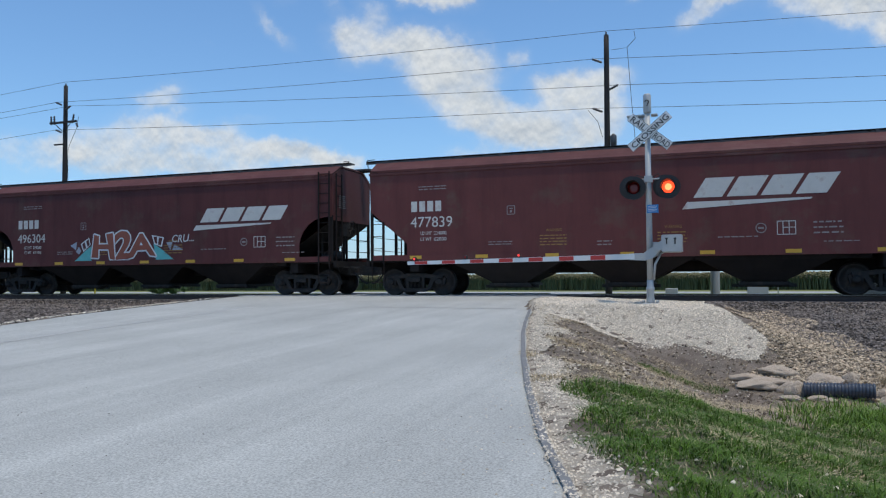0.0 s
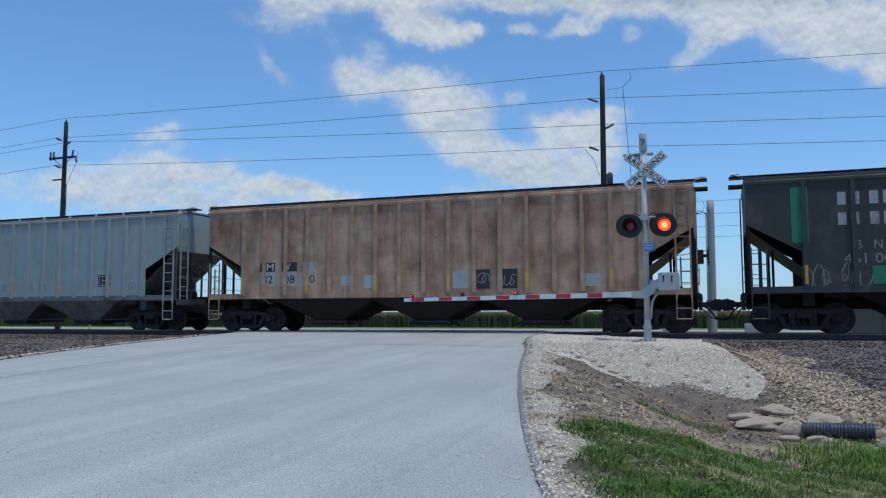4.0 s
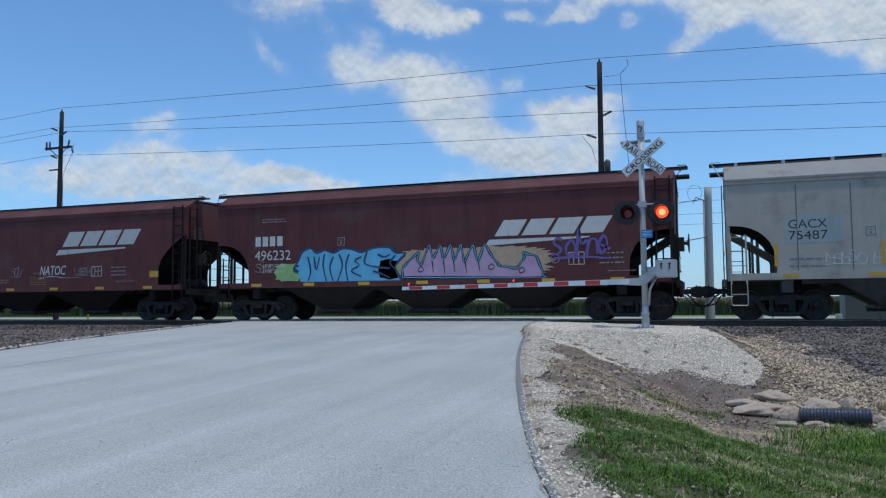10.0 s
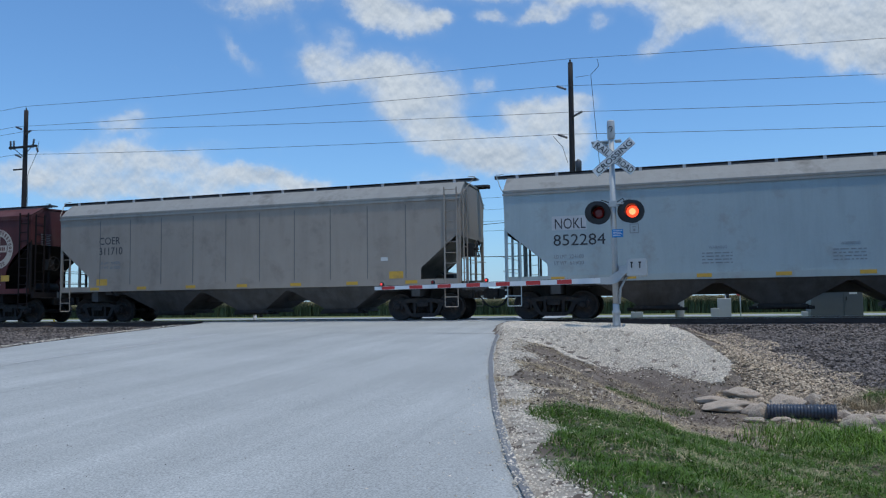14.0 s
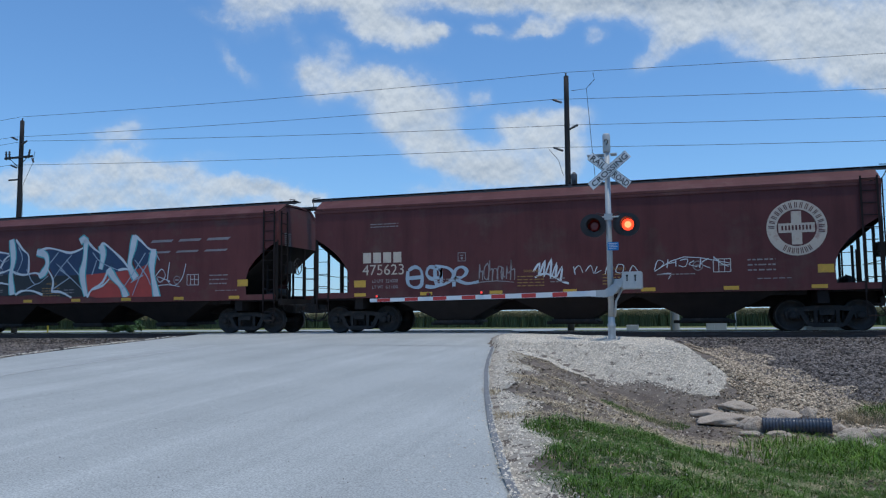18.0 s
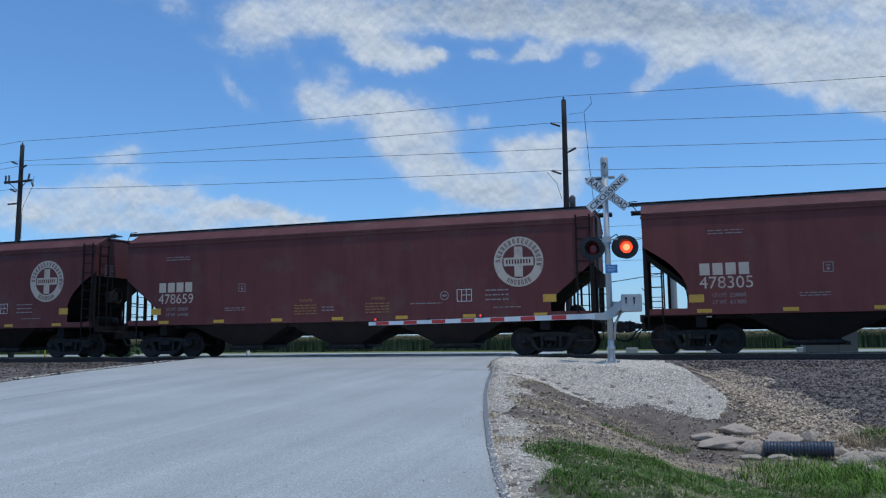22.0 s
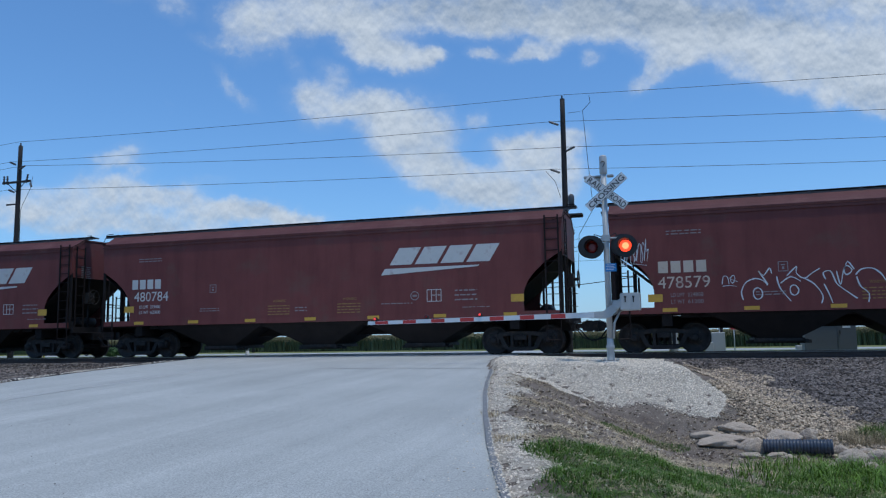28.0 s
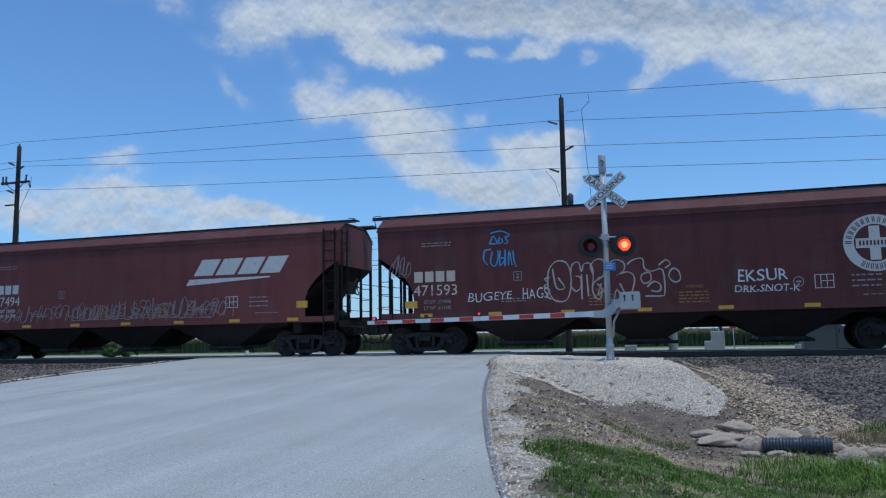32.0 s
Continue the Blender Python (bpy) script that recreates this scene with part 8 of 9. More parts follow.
for p, pts in ((left, [(1.1, -0.1, 9.8), (1.0, -0.1, 9.2), (0.45, -0.1, 8.2), (0.35, -0.1, 7.9), (0.4, -0.1, 5.0), (0.75, -0.1, 1.0)]),
               (left, [(0.35, -0.1, 8.0), (0.3, -0.1, 4.0), (0.35, -0.1, 0.5)]),
               (right, [(0.3, -0.1, 10.35), (0.95, -0.1, 10.38), (1.1, -0.1, 8.0), (1.25, -0.1, 6.0), (0.6, -0.1, 4.9), (0.5, -0.1, 3.0)]),
               (right, [(0.95, -0.1, 10.4), (1.3, -0.1, 10.75), (1.25, -0.1, 11.05)]),
               (right, [(-0.75, -0.1, 7.8), (-0.35, -0.1, 7.3), (-0.15, -0.1, 6.6)])):
    bm = bmesh.new()
    tube(bm, pts, 0.012, 5)
    part("down_lead", bm, M["wire"], p)
bm = bmesh.new()
lathe(bm, [(0.05, 6.1), (0.13, 6.15), (0.14, 6.6), (0.05, 6.7)], "Z", 12, (0.32, -0.15, 0))
part("surge_arrester", bm, M["insulator"], right)


def span(a, b, sag, r=0.010, n=18):
    a, b = Vector(a), Vector(b)
    pts = []
    for k in range(n + 1):
        u = k / n
        p = a.lerp(b, u)
        p.z -= sag * 4 * u * (1 - u)
        pts.append(p)
    bm = bmesh.new()
    tube(bm, pts, r, 5)
    return bm


# conductors: far left, between the poles, on to the right
LEFT_Z, RIGHT_Z = (11.85, 10.74, 10.45, 9.16), (11.2, 10.03, 8.8, 7.87)
END_Z = (10.5, 8.4, 7.5, 6.6)
for i in range(4):
    dx = 0.05 if i == 0 else (-0.5, 0, -0.5, 0.5, -0.5)[i + 1] if i != 2 else 0.5
    lx, rx = -34.95 + dx, -4.56 + dx
    for a, b, sag in (((-80, POLE_Y + 2, LEFT_Z[i] - 0.6), (lx, POLE_Y - 0.12, LEFT_Z[i]), 0.35), ((lx, POLE_Y - 0.12, LEFT_Z[i]), (rx, POLE_Y - 0.12, RIGHT_Z[i]), 0.12),
                      ((rx, POLE_Y - 0.12, RIGHT_Z[i]), (45, POLE_Y, END_Z[i] - 0.4), 0.35)):
        tagged(part("overhead_wire", span(a, b, sag), M["wire"]), "thin dark overhead power conductor", "wire", "overhead wires")
for i, z in enumerate((10.3, 11.6, 13.2, 14.8)):
    tagged(part("distant_wire", span((-150, 75, z), (150, 75, z), 0.2, 0.02), M["wire"]), "thin dark wire along the highway", "wire", "distant wires")

# grey pole with its hook and service wire
grey = pole("grey_pole", -0.25, 10.0, -0.75, 5.55, 0.17, 0.16, M["grey_pole"], "weathered grey timber stub pole", 0.05)
bm = bmesh.new()
tube(bm, [(-0.1, -0.15, 4.95), (-0.45, -0.2, 5.1), (-0.6, -0.2, 4.85)], 0.02, 5)
tube(bm, [(-0.5 + math.cos(a) * 0.3, -0.2, 5.3 + math.sin(a) * 0.35) for a in np.linspace(0, math.tau, 18)], 0.008, 4, cap=False)
part("hook", bm, M["wire"], grey)
bm = bmesh.new()
tube(bm, [(-0.19, -0.08, -0.5), (-0.16, -0.12, 1.3), (-0.14, -0.1, 5.0)], 0.035, 6)
part("conduit", bm, M["grey_pole"], grey)
tagged(part("service_wire", span((-16, 9, 3.4), (-0.3, 9.85, 3.35), 0.7, 0.018), M["wire"]), "dark slack service cable", "wire")
tagged(part("service_wire", span((-20, 9, 4.3), (-0.55, 9.8, 5.0), 0.5, 0.014), M["wire"]), "dark slack service wire", "wire")

# relay hut with hinged lid and vent pipe
hut = thing("relay_hut", "grey aluminium railway relay hut beyond the track", "hut", at=(5.0, 10.0, float(ground_z(5.0, 10.0))))
bm = bmesh.new()
box(bm, 0, 1.96, 0, 1.5, 0.12, 2.25)
bevel(bm, 0.02)
part("wall", bm, M["hut"], hut)
bm = bmesh.new()
loft(bm, [[(-0.1, y, 2.25), (2.06, y, 2.25), (2.06, y, 2.33), (0.98, y, 2.47), (-0.1, y, 2.33)] for y in (-0.12, 1.62)])
part("roof", bm, M["hut"], hut)
bm = bmesh.new()
box(bm, 1.25, 1.95, -0.025, 0, 0.25, 2.1)
bevel(bm, 0.008)
d = part("door", bm, M["hut"], hut, "closed flush door")
bm = bmesh.new()
box(bm, 1.32, 1.36, -0.06, -0.025, 1.1, 1.25)
part("door_handle", bm, M["sign_black"], d)
bm = bmesh.new()
box(bm, 1.45, 1.75, -0.032, -0.0255, 1.35, 1.6)
part("notice", bm, M["sign_white"], d)
bm = bmesh.new()
box(bm, -0.05, 2.01, -0.05, 1.55, -0.15, 0.12)
part("plinth", bm, M["panel"], hut)
bm = bmesh.new()
tube(bm, [(0.0, 0.1, 1.95), (-0.3, 0.1, 1.95), (-0.38, 0.1, 2.05), (-0.40, 0.1, 2.75)], 0.03, 8)
lathe(bm, [(0.06, 2.73), (0.09, 2.76), (0.05, 2.82)], "Z", 10, (-0.40, 0.1, 0))
part("vent_pipe", bm, M["galvanised"], hut)
# equipment boxes beside it
for x, y, w, h in ((1.32, 10.1, 0.55, 1.25), (1.03, 9.9, 0.34, 0.72), (4.66, 10.0, 0.22, 0.5), (-2.3, 9.2, 0.5, 0.55)):
    b = thing("junction_box", "small white equipment box on a post", "equipment box", "equipment boxes", at=(x, y, float(ground_z(x, y))))
    bm = bmesh.new()
    box(bm, 0, w, 0, 0.35, 0.25, 0.25 + h * 0.8)
    bevel(bm, 0.012)
    part("case", bm, M["box_white"], b)
    bm = bmesh.new()
    box(bm, w * 0.35, w * 0.65, 0.1, 0.24, -0.15, 0.25)
    part("post", bm, M["galvanised"], b)
    bm = bmesh.new()
    box(bm, 0.03, w - 0.03, -0.012, 0, 0.3, 0.2 + h * 0.8)
    part("door", bm, M["box_white"], b)
pd = thing("vent_post", "thin dark post with a cap", "post", at=(1.66, 10.3, float(ground_z(1.66, 10.3))))
bm = bmesh.new()
tube(bm, [(0, 0, -0.1), (0, 0, 1.45)], 0.03, 6)
lathe(bm, [(0.07, 1.45), (0.06, 1.52)], "Z", 8)
part("pipe", bm, M["galvanised"], pd)
# marker post, distant pole, red sign
mk = thing("marker_post", "yellow flexible marker post", "marker post", at=(-30.7, 6.0, float(ground_z(-30.7, 6.0))))
bm = bmesh.new()
box(bm, -0.05, 0.05, -0.015, 0.015, -0.1, 1.15)
bevel(bm, 0.01)
part("blade", bm, M["marker"], mk)
far_pole = pole("utility_pole", 4.9, 75.0, -1.6, 14.7, 0.22, 0.16, M["wood_pole"], "distant dark pole beside the highway")
for x in (-60.0,):
    pole("utility_pole", x, 75.0, -1.6, 15.0, 0.22, 0.16, M["wood_pole"], "distant dark pole beside the highway")
st = thing("road_sign", "red octagonal sign on a steel post, seen from behind the track", "road sign", at=(3.5, 30.0, float(ground_z(3.5, 30.0))))
bm = bmesh.new()
tube(bm, [(0, 0, -0.1), (0, 0, 2.4)], 0.035, 6)
part("post", bm, M["galvanised"], st)
bm = bmesh.new()
prism(bm, [(math.cos(radians(22.5 + 45 * k)) * 0.38, 2.1 + math.sin(radians(22.5 + 45 * k)) * 0.38) for k in range(8)], -0.05, -0.04)
part("plate", bm, M["stop_red"], st)


# the sedan that drives by on the highway
def make_sedan():
    car = thing("sedan", "slate blue four-door sedan driving on the highway", "car", at=(0, 62.5, -1.22))
    side = [(-2.35, 0.32), (-2.38, 0.62), (-2.2, 0.78), (-1.25, 0.90), (-0.55, 1.36), (-0.2, 1.43), (0.65, 1.44), (1.1, 1.36), (1.75, 1.0), (2.25, 0.95), (2.4, 0.75), (2.38, 0.35), (1.9, 0.22), (-1.9, 0.2)]
    bm = bmesh.new()
    loft(bm, [[(x * s, y, 0.2 + (z - 0.2) * q) for x, z in side] for y, s, q in ((-0.9, 0.975, 0.9), (-0.86, 0.99, 0.96), (-0.70, 1.0, 1.0), (0.70, 1.0, 1.0), (0.86, 0.99, 0.96), (0.9, 0.975, 0.9))])
    part("body", bm, M["car_paint"], car)
    for s in (-1, 1):
        bm = bmesh.new()
        prism(bm, [(-1.05, 0.93), (-0.48, 1.29), (0.2, 1.34), (0.2, 0.93)], s * 0.905 - 0.01, s * 0.905 + 0.01)
        prism(bm, [(0.27, 0.93), (0.27, 1.34), (0.75, 1.32), (1.45, 0.97)], s * 0.905 - 0.01, s * 0.905 + 0.01)
        part("side_window", bm, M["glass"], car)
        for x in (-1.45, 1.42):
            bm = bmesh.new()
            lathe(bm, [(0.2, -0.11), (0.32, -0.11), (0.335, -0.06), (0.335, 0.06), (0.32, 0.11), (0.2, 0.11)], "Y", 18)
            w = part("wheel", bm, M["tyre"], car, at=(x, s * 0.82, 0.335))
            bm = bmesh.new()
            lathe(bm, [(0.05, -0.115), (0.19, -0.113), (0.2, 0.113), (0.05, 0.115)], "Y", 14)
            part("rim", bm, M["alloy"], w)
        bm = bmesh.new()
        box(bm, -2.36, -2.28, s * 0.75 - 0.12, s * 0.75 + 0.12, 0.62, 0.74)
        part("headlight", bm, M["alloy"], car)
        bm = bmesh.new()
        box(bm, 2.31, 2.38, s * 0.72 - 0.12, s * 0.72 + 0.12, 0.74, 0.86)
        part("tail_light", bm, M["stop_red"], car)
    bm = bmesh.new()
    loft(bm, [[(-1.2, y, 0.94), (-0.56, y * 0.93, 1.355), (-0.53, y * 0.93, 1.375), (-1.18, y, 0.965)] for y in (-0.62, 0.62)])
    part("windscreen", bm, M["glass"], car)
    bm = bmesh.new()
    loft(bm, [[(1.12, y * 0.93, 1.372), (1.72, y, 1.03), (1.74, y, 1.045), (1.14, y * 0.93, 1.388)] for y in (-0.62, 0.62)])
    part("rear_window", bm, M["glass"], car)
    return car


SEDAN = make_sedan()

# ---- loose stone, rocks, pipe, grass, crops ----
def rock_template(seed, squash=0.7):
    rnd = np.random.RandomState(seed)
    t = (1 + 5 ** 0.5) / 2
    v = np.array([(-1, t, 0), (1, t, 0), (-1, -t, 0), (1, -t, 0), (0, -1, t), (0, 1, t), (0, -1, -t), (0, 1, -t), (t, 0, -1), (t, 0, 1), (-t, 0, -1), (-t, 0, 1)], float)
    v /= np.linalg.norm(v, axis=1)[:, None]
    v *= rnd.uniform(0.72, 1.25, (12, 1))
    v[:, 2] *= squash
    f = np.array([(0, 11, 5), (0, 5, 1), (0, 1, 7), (0, 7, 10), (0, 10, 11), (1, 5, 9), (5, 11, 4), (11, 10, 2), (10, 7, 6), (7, 1, 8), (3, 9, 4), (3, 4, 2), (3, 2, 6), (3, 6, 8), (3, 8, 9), (4, 9, 5), (2, 4, 11), (6, 2, 10), (8, 6, 7), (9, 8, 1)])
    return v, f


ROCKS = [rock_template(s) for s in range(6)]


def chip_template(seed):
    """A small angular chip: five-sided, pointed above and below."""
    r = np.random.RandomState(100 + seed)
    a = np.arange(5) * math.tau / 5 + r.uniform(-0.3, 0.3, 5)
    v = np.concatenate([np.stack([np.cos(a), np.sin(a), r.uniform(-0.25, 0.3, 5)], -1) * r.uniform(0.75, 1.2, (5, 1)), [[0.1, 0.15, 0.75], [0, 0, -0.6]]])
    f = np.array([(k, (k + 1) % 5, 5) for k in range(5)] + [((k + 1) % 5, k, 6) for k in range(5)])
    return v, f


CHIPS = [chip_template(s) for s in range(6)]


def stones(name, pts, sizes, mat, label, category, seed=0, shapes=None):
    """Loose stones at pts as one heap."""
    rnd = np.random.RandomState(seed)
    V, F, o = [], [], 0
    which = rnd.randint(0, 6, len(pts))
    for k in range(6):
        sel = np.where(which == k)[0]
        if not len(sel):
            continue
        v, f = (shapes or ROCKS)[k]
        n = len(sel)
        a = rnd.uniform(0, math.tau, n)
        c, s = np.cos(a), np.sin(a)
        q = np.repeat(v[None], n, 0) * sizes[sel][:, None, None] * rnd.uniform(0.8, 1.25, (n, 1, 3))
        x = q[..., 0] * c[:, None] - q[..., 1] * s[:, None]
        y = q[..., 0] * s[:, None] + q[..., 1] * c[:, None]
        q = np.stack([x, y, q[..., 2]], -1) + pts[sel][:, None, :]
        V.append(q.reshape(-1, 3))
        F.append((f[None] + (np.arange(n) * len(v))[:, None, None]).reshape(-1, 3) + o)
        o += n * len(v)
    me = raw_mesh(name, np.concatenate(V), np.concatenate(F), mat)
    return tagged(new(name, me), label, category, kind="stuff")


def field(n, x0, x1, y0, y1, keep, seed):
    r = np.random.RandomState(seed)
    x, y = r.uniform(x0, x1, n), r.uniform(y0, y1, n)
    m = keep(x, y, r)
    return x[m], y[m]


def on_ground(x, y, lift=0.0):
    return np.stack([x, y, ground_soil(x, y) + lift], -1)


def pad_here(x, y):
    """1 on the pale gravel pad, falling to 0 beyond its foot."""
    ox = np.maximum(np.maximum(-6.0 - x, x + 0.1), 0)
    oy = np.maximum(-6.7 - y, 0)
    d = np.hypot(ox * 0.85, oy) + 0.25 * np.sin(x * 2.1) * np.sin(y * 1.7)
    lim = np.interp(x, (-5, -4, -3.5, -2.5, -0.5, 0.6), (0.5, 1.0, 1.4, 1.95, 2.2, 2.3))
    return np.clip((lim - d) / 0.4, 0, 1) * (x > road_right(y) + 0.05) * (x < np.interp(y, (-9, -8, -7.3, -6.8, -5.5, -3), (0.72, 0.82, 0.62, 0.34, -0.02, -0.38)) + 0.08 * np.sin(y * 3))


# pale gravel pad round the signal, and the shoulder along the road
x, y = field(105000, -5.5, 1.6, -10.5, -1.9, lambda x, y, r: r.uniform(0, 1, len(x)) < pad_here(x, y), 1)
stones("gravel_pad", on_ground(x, y, 0.004), np.random.RandomState(2).uniform(0.010, 0.025, len(x)), M["gravel_stone"], "pale crushed limestone heaped round the signal", "gravel", 3, CHIPS)
ped = sheet("gravel_bed", np.arange(-5.6, 1.8, 0.1), np.arange(-10.4, -1.8, 0.1), lambda X, Y: ground_soil(X, Y) + 0.006, M["gravel"], keep=lambda X, Y: pad_here(X, Y) > 0.45, label="pale limestone gravel bed", category="gravel", kind="structure")


def shoulder(x, y, r):
    d = x - road_right(y)
    wide = np.interp(y, (-26, -20, -16, -12, -9, -6), (0.7, 0.7, 0.7, 0.8, 1.0, 1.1)) * (0.75 + 0.4 * np.sin(y * 1.9) * np.sin(y * 0.83 + 1))
    spill = np.interp(y, (-22, -18, -15, -8), (0.20, 0.12, 0.03, 0.02))
    return (d > -spill) & (r.uniform(0, 1, len(x)) < np.clip((wide - d) / 0.25, 0, 1) * np.clip((d + spill) / 0.15, 0.06, 1))


x, y = field(260000, -6.0, 2.2, -26, -3.0, shoulder, 4)
z = np.where(x < road_right(y), np.maximum(road_z(y) + 0.005, ground_soil(x, y)), ground_soil(x, y) + 0.006)
stones("gravel_shoulder", np.stack([x, y, z], -1), np.random.RandomState(5).uniform(0.005, 0.016, len(x)), M["gravel_stone"], "pale gravel spilled along the road edge", "gravel", 6, CHIPS)
sheet("gravel_strip", np.arange(-5.6, 2.0, 0.08), np.arange(-26, -4.0, 0.12), lambda X, Y: ground_soil(X, Y) + 0.005, M["gravel"], keep=lambda X, Y: (X - road_right(Y) > -0.1) & (X - road_right(Y) < np.interp(Y, (-26, -20, -16, -12, -9, -6), (0.5, 0.5, 0.5, 0.55, 0.8, 0.9)) * (0.8 + 0.35 * np.sin(Y * 1.9) * np.sin(Y * 0.83 + 1) + 0.15 * np.sin(Y * 9 + X * 7))) & (pad_here(X, Y) <= 0.45), label="pale gravel strip along the road edge", category="gravel", kind="structure")
# loose chips on the road near its edge
x, y = field(5200, -9.0, 0.6, -24, -8, lambda x, y, r: (x < road_right(y) - 0.05) & (r.uniform(0, 1, len(x)) < np.exp(-(road_right(y) - x) / 0.9)), 7)
stones("road_chips", np.stack([x, y, road_z(y) + 0.05 * np.clip((road_right(y) - x) / 6, 0, 1) + 0.003], -1), np.random.RandomState(8).uniform(0.004, 0.012, len(x)), M["gravel_stone"], "loose stone chips on the asphalt", "gravel", 9)


# dark grit on the asphalt
x, y = field(700, -15, 0.6, -24, -8, lambda x, y, r: (x < road_right(y) - 0.2) & (x > road_left(y) + 0.3), 107)
u = (x - road_left(y)) / (road_right(y) - road_left(y))
stones("road_grit", np.stack([x, y, road_z(y) + 0.05 * (1 - (2 * u - 1) ** 2) * np.clip((-2 - y) / 6, 0, 1) + 0.002], -1), np.random.RandomState(108).uniform(0.003, 0.008, len(x)), M["ballast_stone"], "dark grit scattered on the asphalt", "gravel", 109, CHIPS)


def ballast_keep(x, y, r):
    right = (x > CROSS_R) & (pad_here(x, y) < 0.3)
    lim_r = np.interp(x, (-0.5, 0.4, 1.2, 3, 7), (-3.2, -3.8, -5.8, -8.6, -10.4))
    left = (x < CROSS_L - 0.1) & (y > -3.9 - 0.06 * np.clip(-17 - x, 0, 20))
    return np.where(x > -10, right & (y > lim_r + 0.5 * np.sin(x * 2.3) * np.sin(y * 1.9)), left)


def bed_z(x, y):
    b = np.interp(np.abs(y), (0, 1.75, 3.3), (-0.2, -0.2, -0.62))
    return np.maximum(np.where((x < CROSS_L) | (x > CROSS_R), np.where(np.abs(y) < 3.3, b, -9), -9), ground_soil(x, y))


for nm, n, x0, x1, sd in (("ballast_stones", 62000, -1.0, 14, 11), ("ballast_stones", 16000, -34, CROSS_L - 0.1, 12)):
    x, y = field(n, x0, x1, -10.6 if x0 > -5 else -5.0, -1.0, ballast_keep, sd)
    stones(nm, np.stack([x, y, bed_z(x, y) + 0.012], -1), np.random.RandomState(13).uniform(0.018, 0.042, len(x)), M["ballast_stone"], "dark grey granite ballast stones sloping from the track", "ballast", sd)
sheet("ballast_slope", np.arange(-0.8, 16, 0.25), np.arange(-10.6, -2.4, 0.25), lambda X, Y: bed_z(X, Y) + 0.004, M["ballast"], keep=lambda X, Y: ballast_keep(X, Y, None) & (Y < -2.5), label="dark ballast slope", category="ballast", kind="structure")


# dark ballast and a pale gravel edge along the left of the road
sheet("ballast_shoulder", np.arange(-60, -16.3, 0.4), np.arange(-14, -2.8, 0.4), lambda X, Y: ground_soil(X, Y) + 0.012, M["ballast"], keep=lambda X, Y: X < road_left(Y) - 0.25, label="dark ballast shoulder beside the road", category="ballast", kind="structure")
x, y = field(16000, -34, -15.4, -13.5, -3.2, lambda x, y, r: x < road_left(y) - 0.3, 91)
stones("ballast_stones", on_ground(x, y, 0.015), np.random.RandomState(92).uniform(0.03, 0.06, len(x)), M["ballast_stone"], "dark ballast stones beside the road", "ballast", 93)
x, y = field(9000, -17.2, -13.5, -20, -3.2, lambda x, y, r: np.abs(x - road_left(y) + 0.12) < 0.2 * r.uniform(0, 1, len(x)) ** 0.5, 94)
stones("gravel_edge", np.stack([x, y, np.maximum(road_z(y), ground_soil(x, y)) + 0.006], -1), np.random.RandomState(95).uniform(0.01, 0.03, len(x)), M["gravel_stone"], "pale gravel along the road edge", "gravel", 96)


def riprap_keep(x, y, r):
    c = np.interp(y, (-10.8, -9, -7, -5, -3.4), (2.5, 2.1, 1.65, 1.15, 0.75))
    w = np.interp(y, (-10.8, -9, -7, -5, -3.4), (2.2, 1.7, 1.4, 1.1, 0.85))
    return (np.abs(x - c) < w * (0.8 + 0.3 * np.sin(y * 3.1) * np.sin(x * 2.2))) & (pad_here(x, y) < 0.5)


x, y = field(52000, -0.8, 6.2, -10.9, -3.0, riprap_keep, 14)
stones("riprap", on_ground(x, y, 0.02), 0.009 + 0.032 * np.random.RandomState(15).uniform(0, 1, len(x)) ** 2.4, M["riprap"], "tan crushed stone tipped down the bank", "stones", 16, CHIPS)
# scattered pale stones over the bare soil
x, y = field(16000, -4.5, 7, -21.5, -7, lambda x, y, r: (x > road_right(y) + 0.3) & (r.uniform(0, 1, len(x)) < 0.4 + 0.4 * np.sin(x * 1.7) * np.sin(y * 2.3)), 17)
stones("scattered_stones", on_ground(x, y, 0.004), 0.006 + 0.022 * np.random.RandomState(18).uniform(0, 1, len(x)) ** 2.5, M["gravel_stone"], "pale stones scattered over bare soil", "stones", 19, CHIPS)


def boulder(x, y, sx, sy, sz, seed, rz=0, sink=0.35):
    bm = bmesh.new()
    bmesh.ops.create_icosphere(bm, subdivisions=4, radius=1.0)
    for v in bm.verts:
        n = noise.noise(v.co * 1.3 + Vector((seed * 3.7, 0, 0))) * 0.36 + noise.noise(v.co * 2.6 + Vector((0, seed * 2.1, 0))) * 0.14 + noise.noise(v.co * 9 + Vector((0, 0, seed))) * 0.05
        v.co *= 1 + n
        v.co.z = max(v.co.z, -0.6)
        v.co = Vector((v.co.x * sx, v.co.y * sy, v.co.z * sz))
    # broken faces: the mass is cut back by a few planes
    cut = random.Random(seed + 5)
    for k in range(9):
        n = Vector((cut.uniform(-1, 1), cut.uniform(-1, 1), cut.uniform(-0.1, 1))).normalized()
        n = Vector((n.x / sx, n.y / sy, n.z / sz)).normalized()
        reach = max(v.co.dot(n) for v in bm.verts) * cut.uniform(0.72, 0.93)
        for v in bm.verts:
            over = v.co.dot(n) - reach
            if over > 0:
                v.co -= n * over * 0.93
    for f in bm.faces:
        f.smooth = True
    ob = part("limestone_rock", bm, M["rock"], at=Matrix.Translation((x, y, float(ground_z(x, y)) + sz * (1 - sink * 1.4))) @ Matrix.Rotation(rz, 4, "Z"))
    return tagged(ob, "pale limestone rock beside the culvert pipe", "rock", "rocks round the pipe")


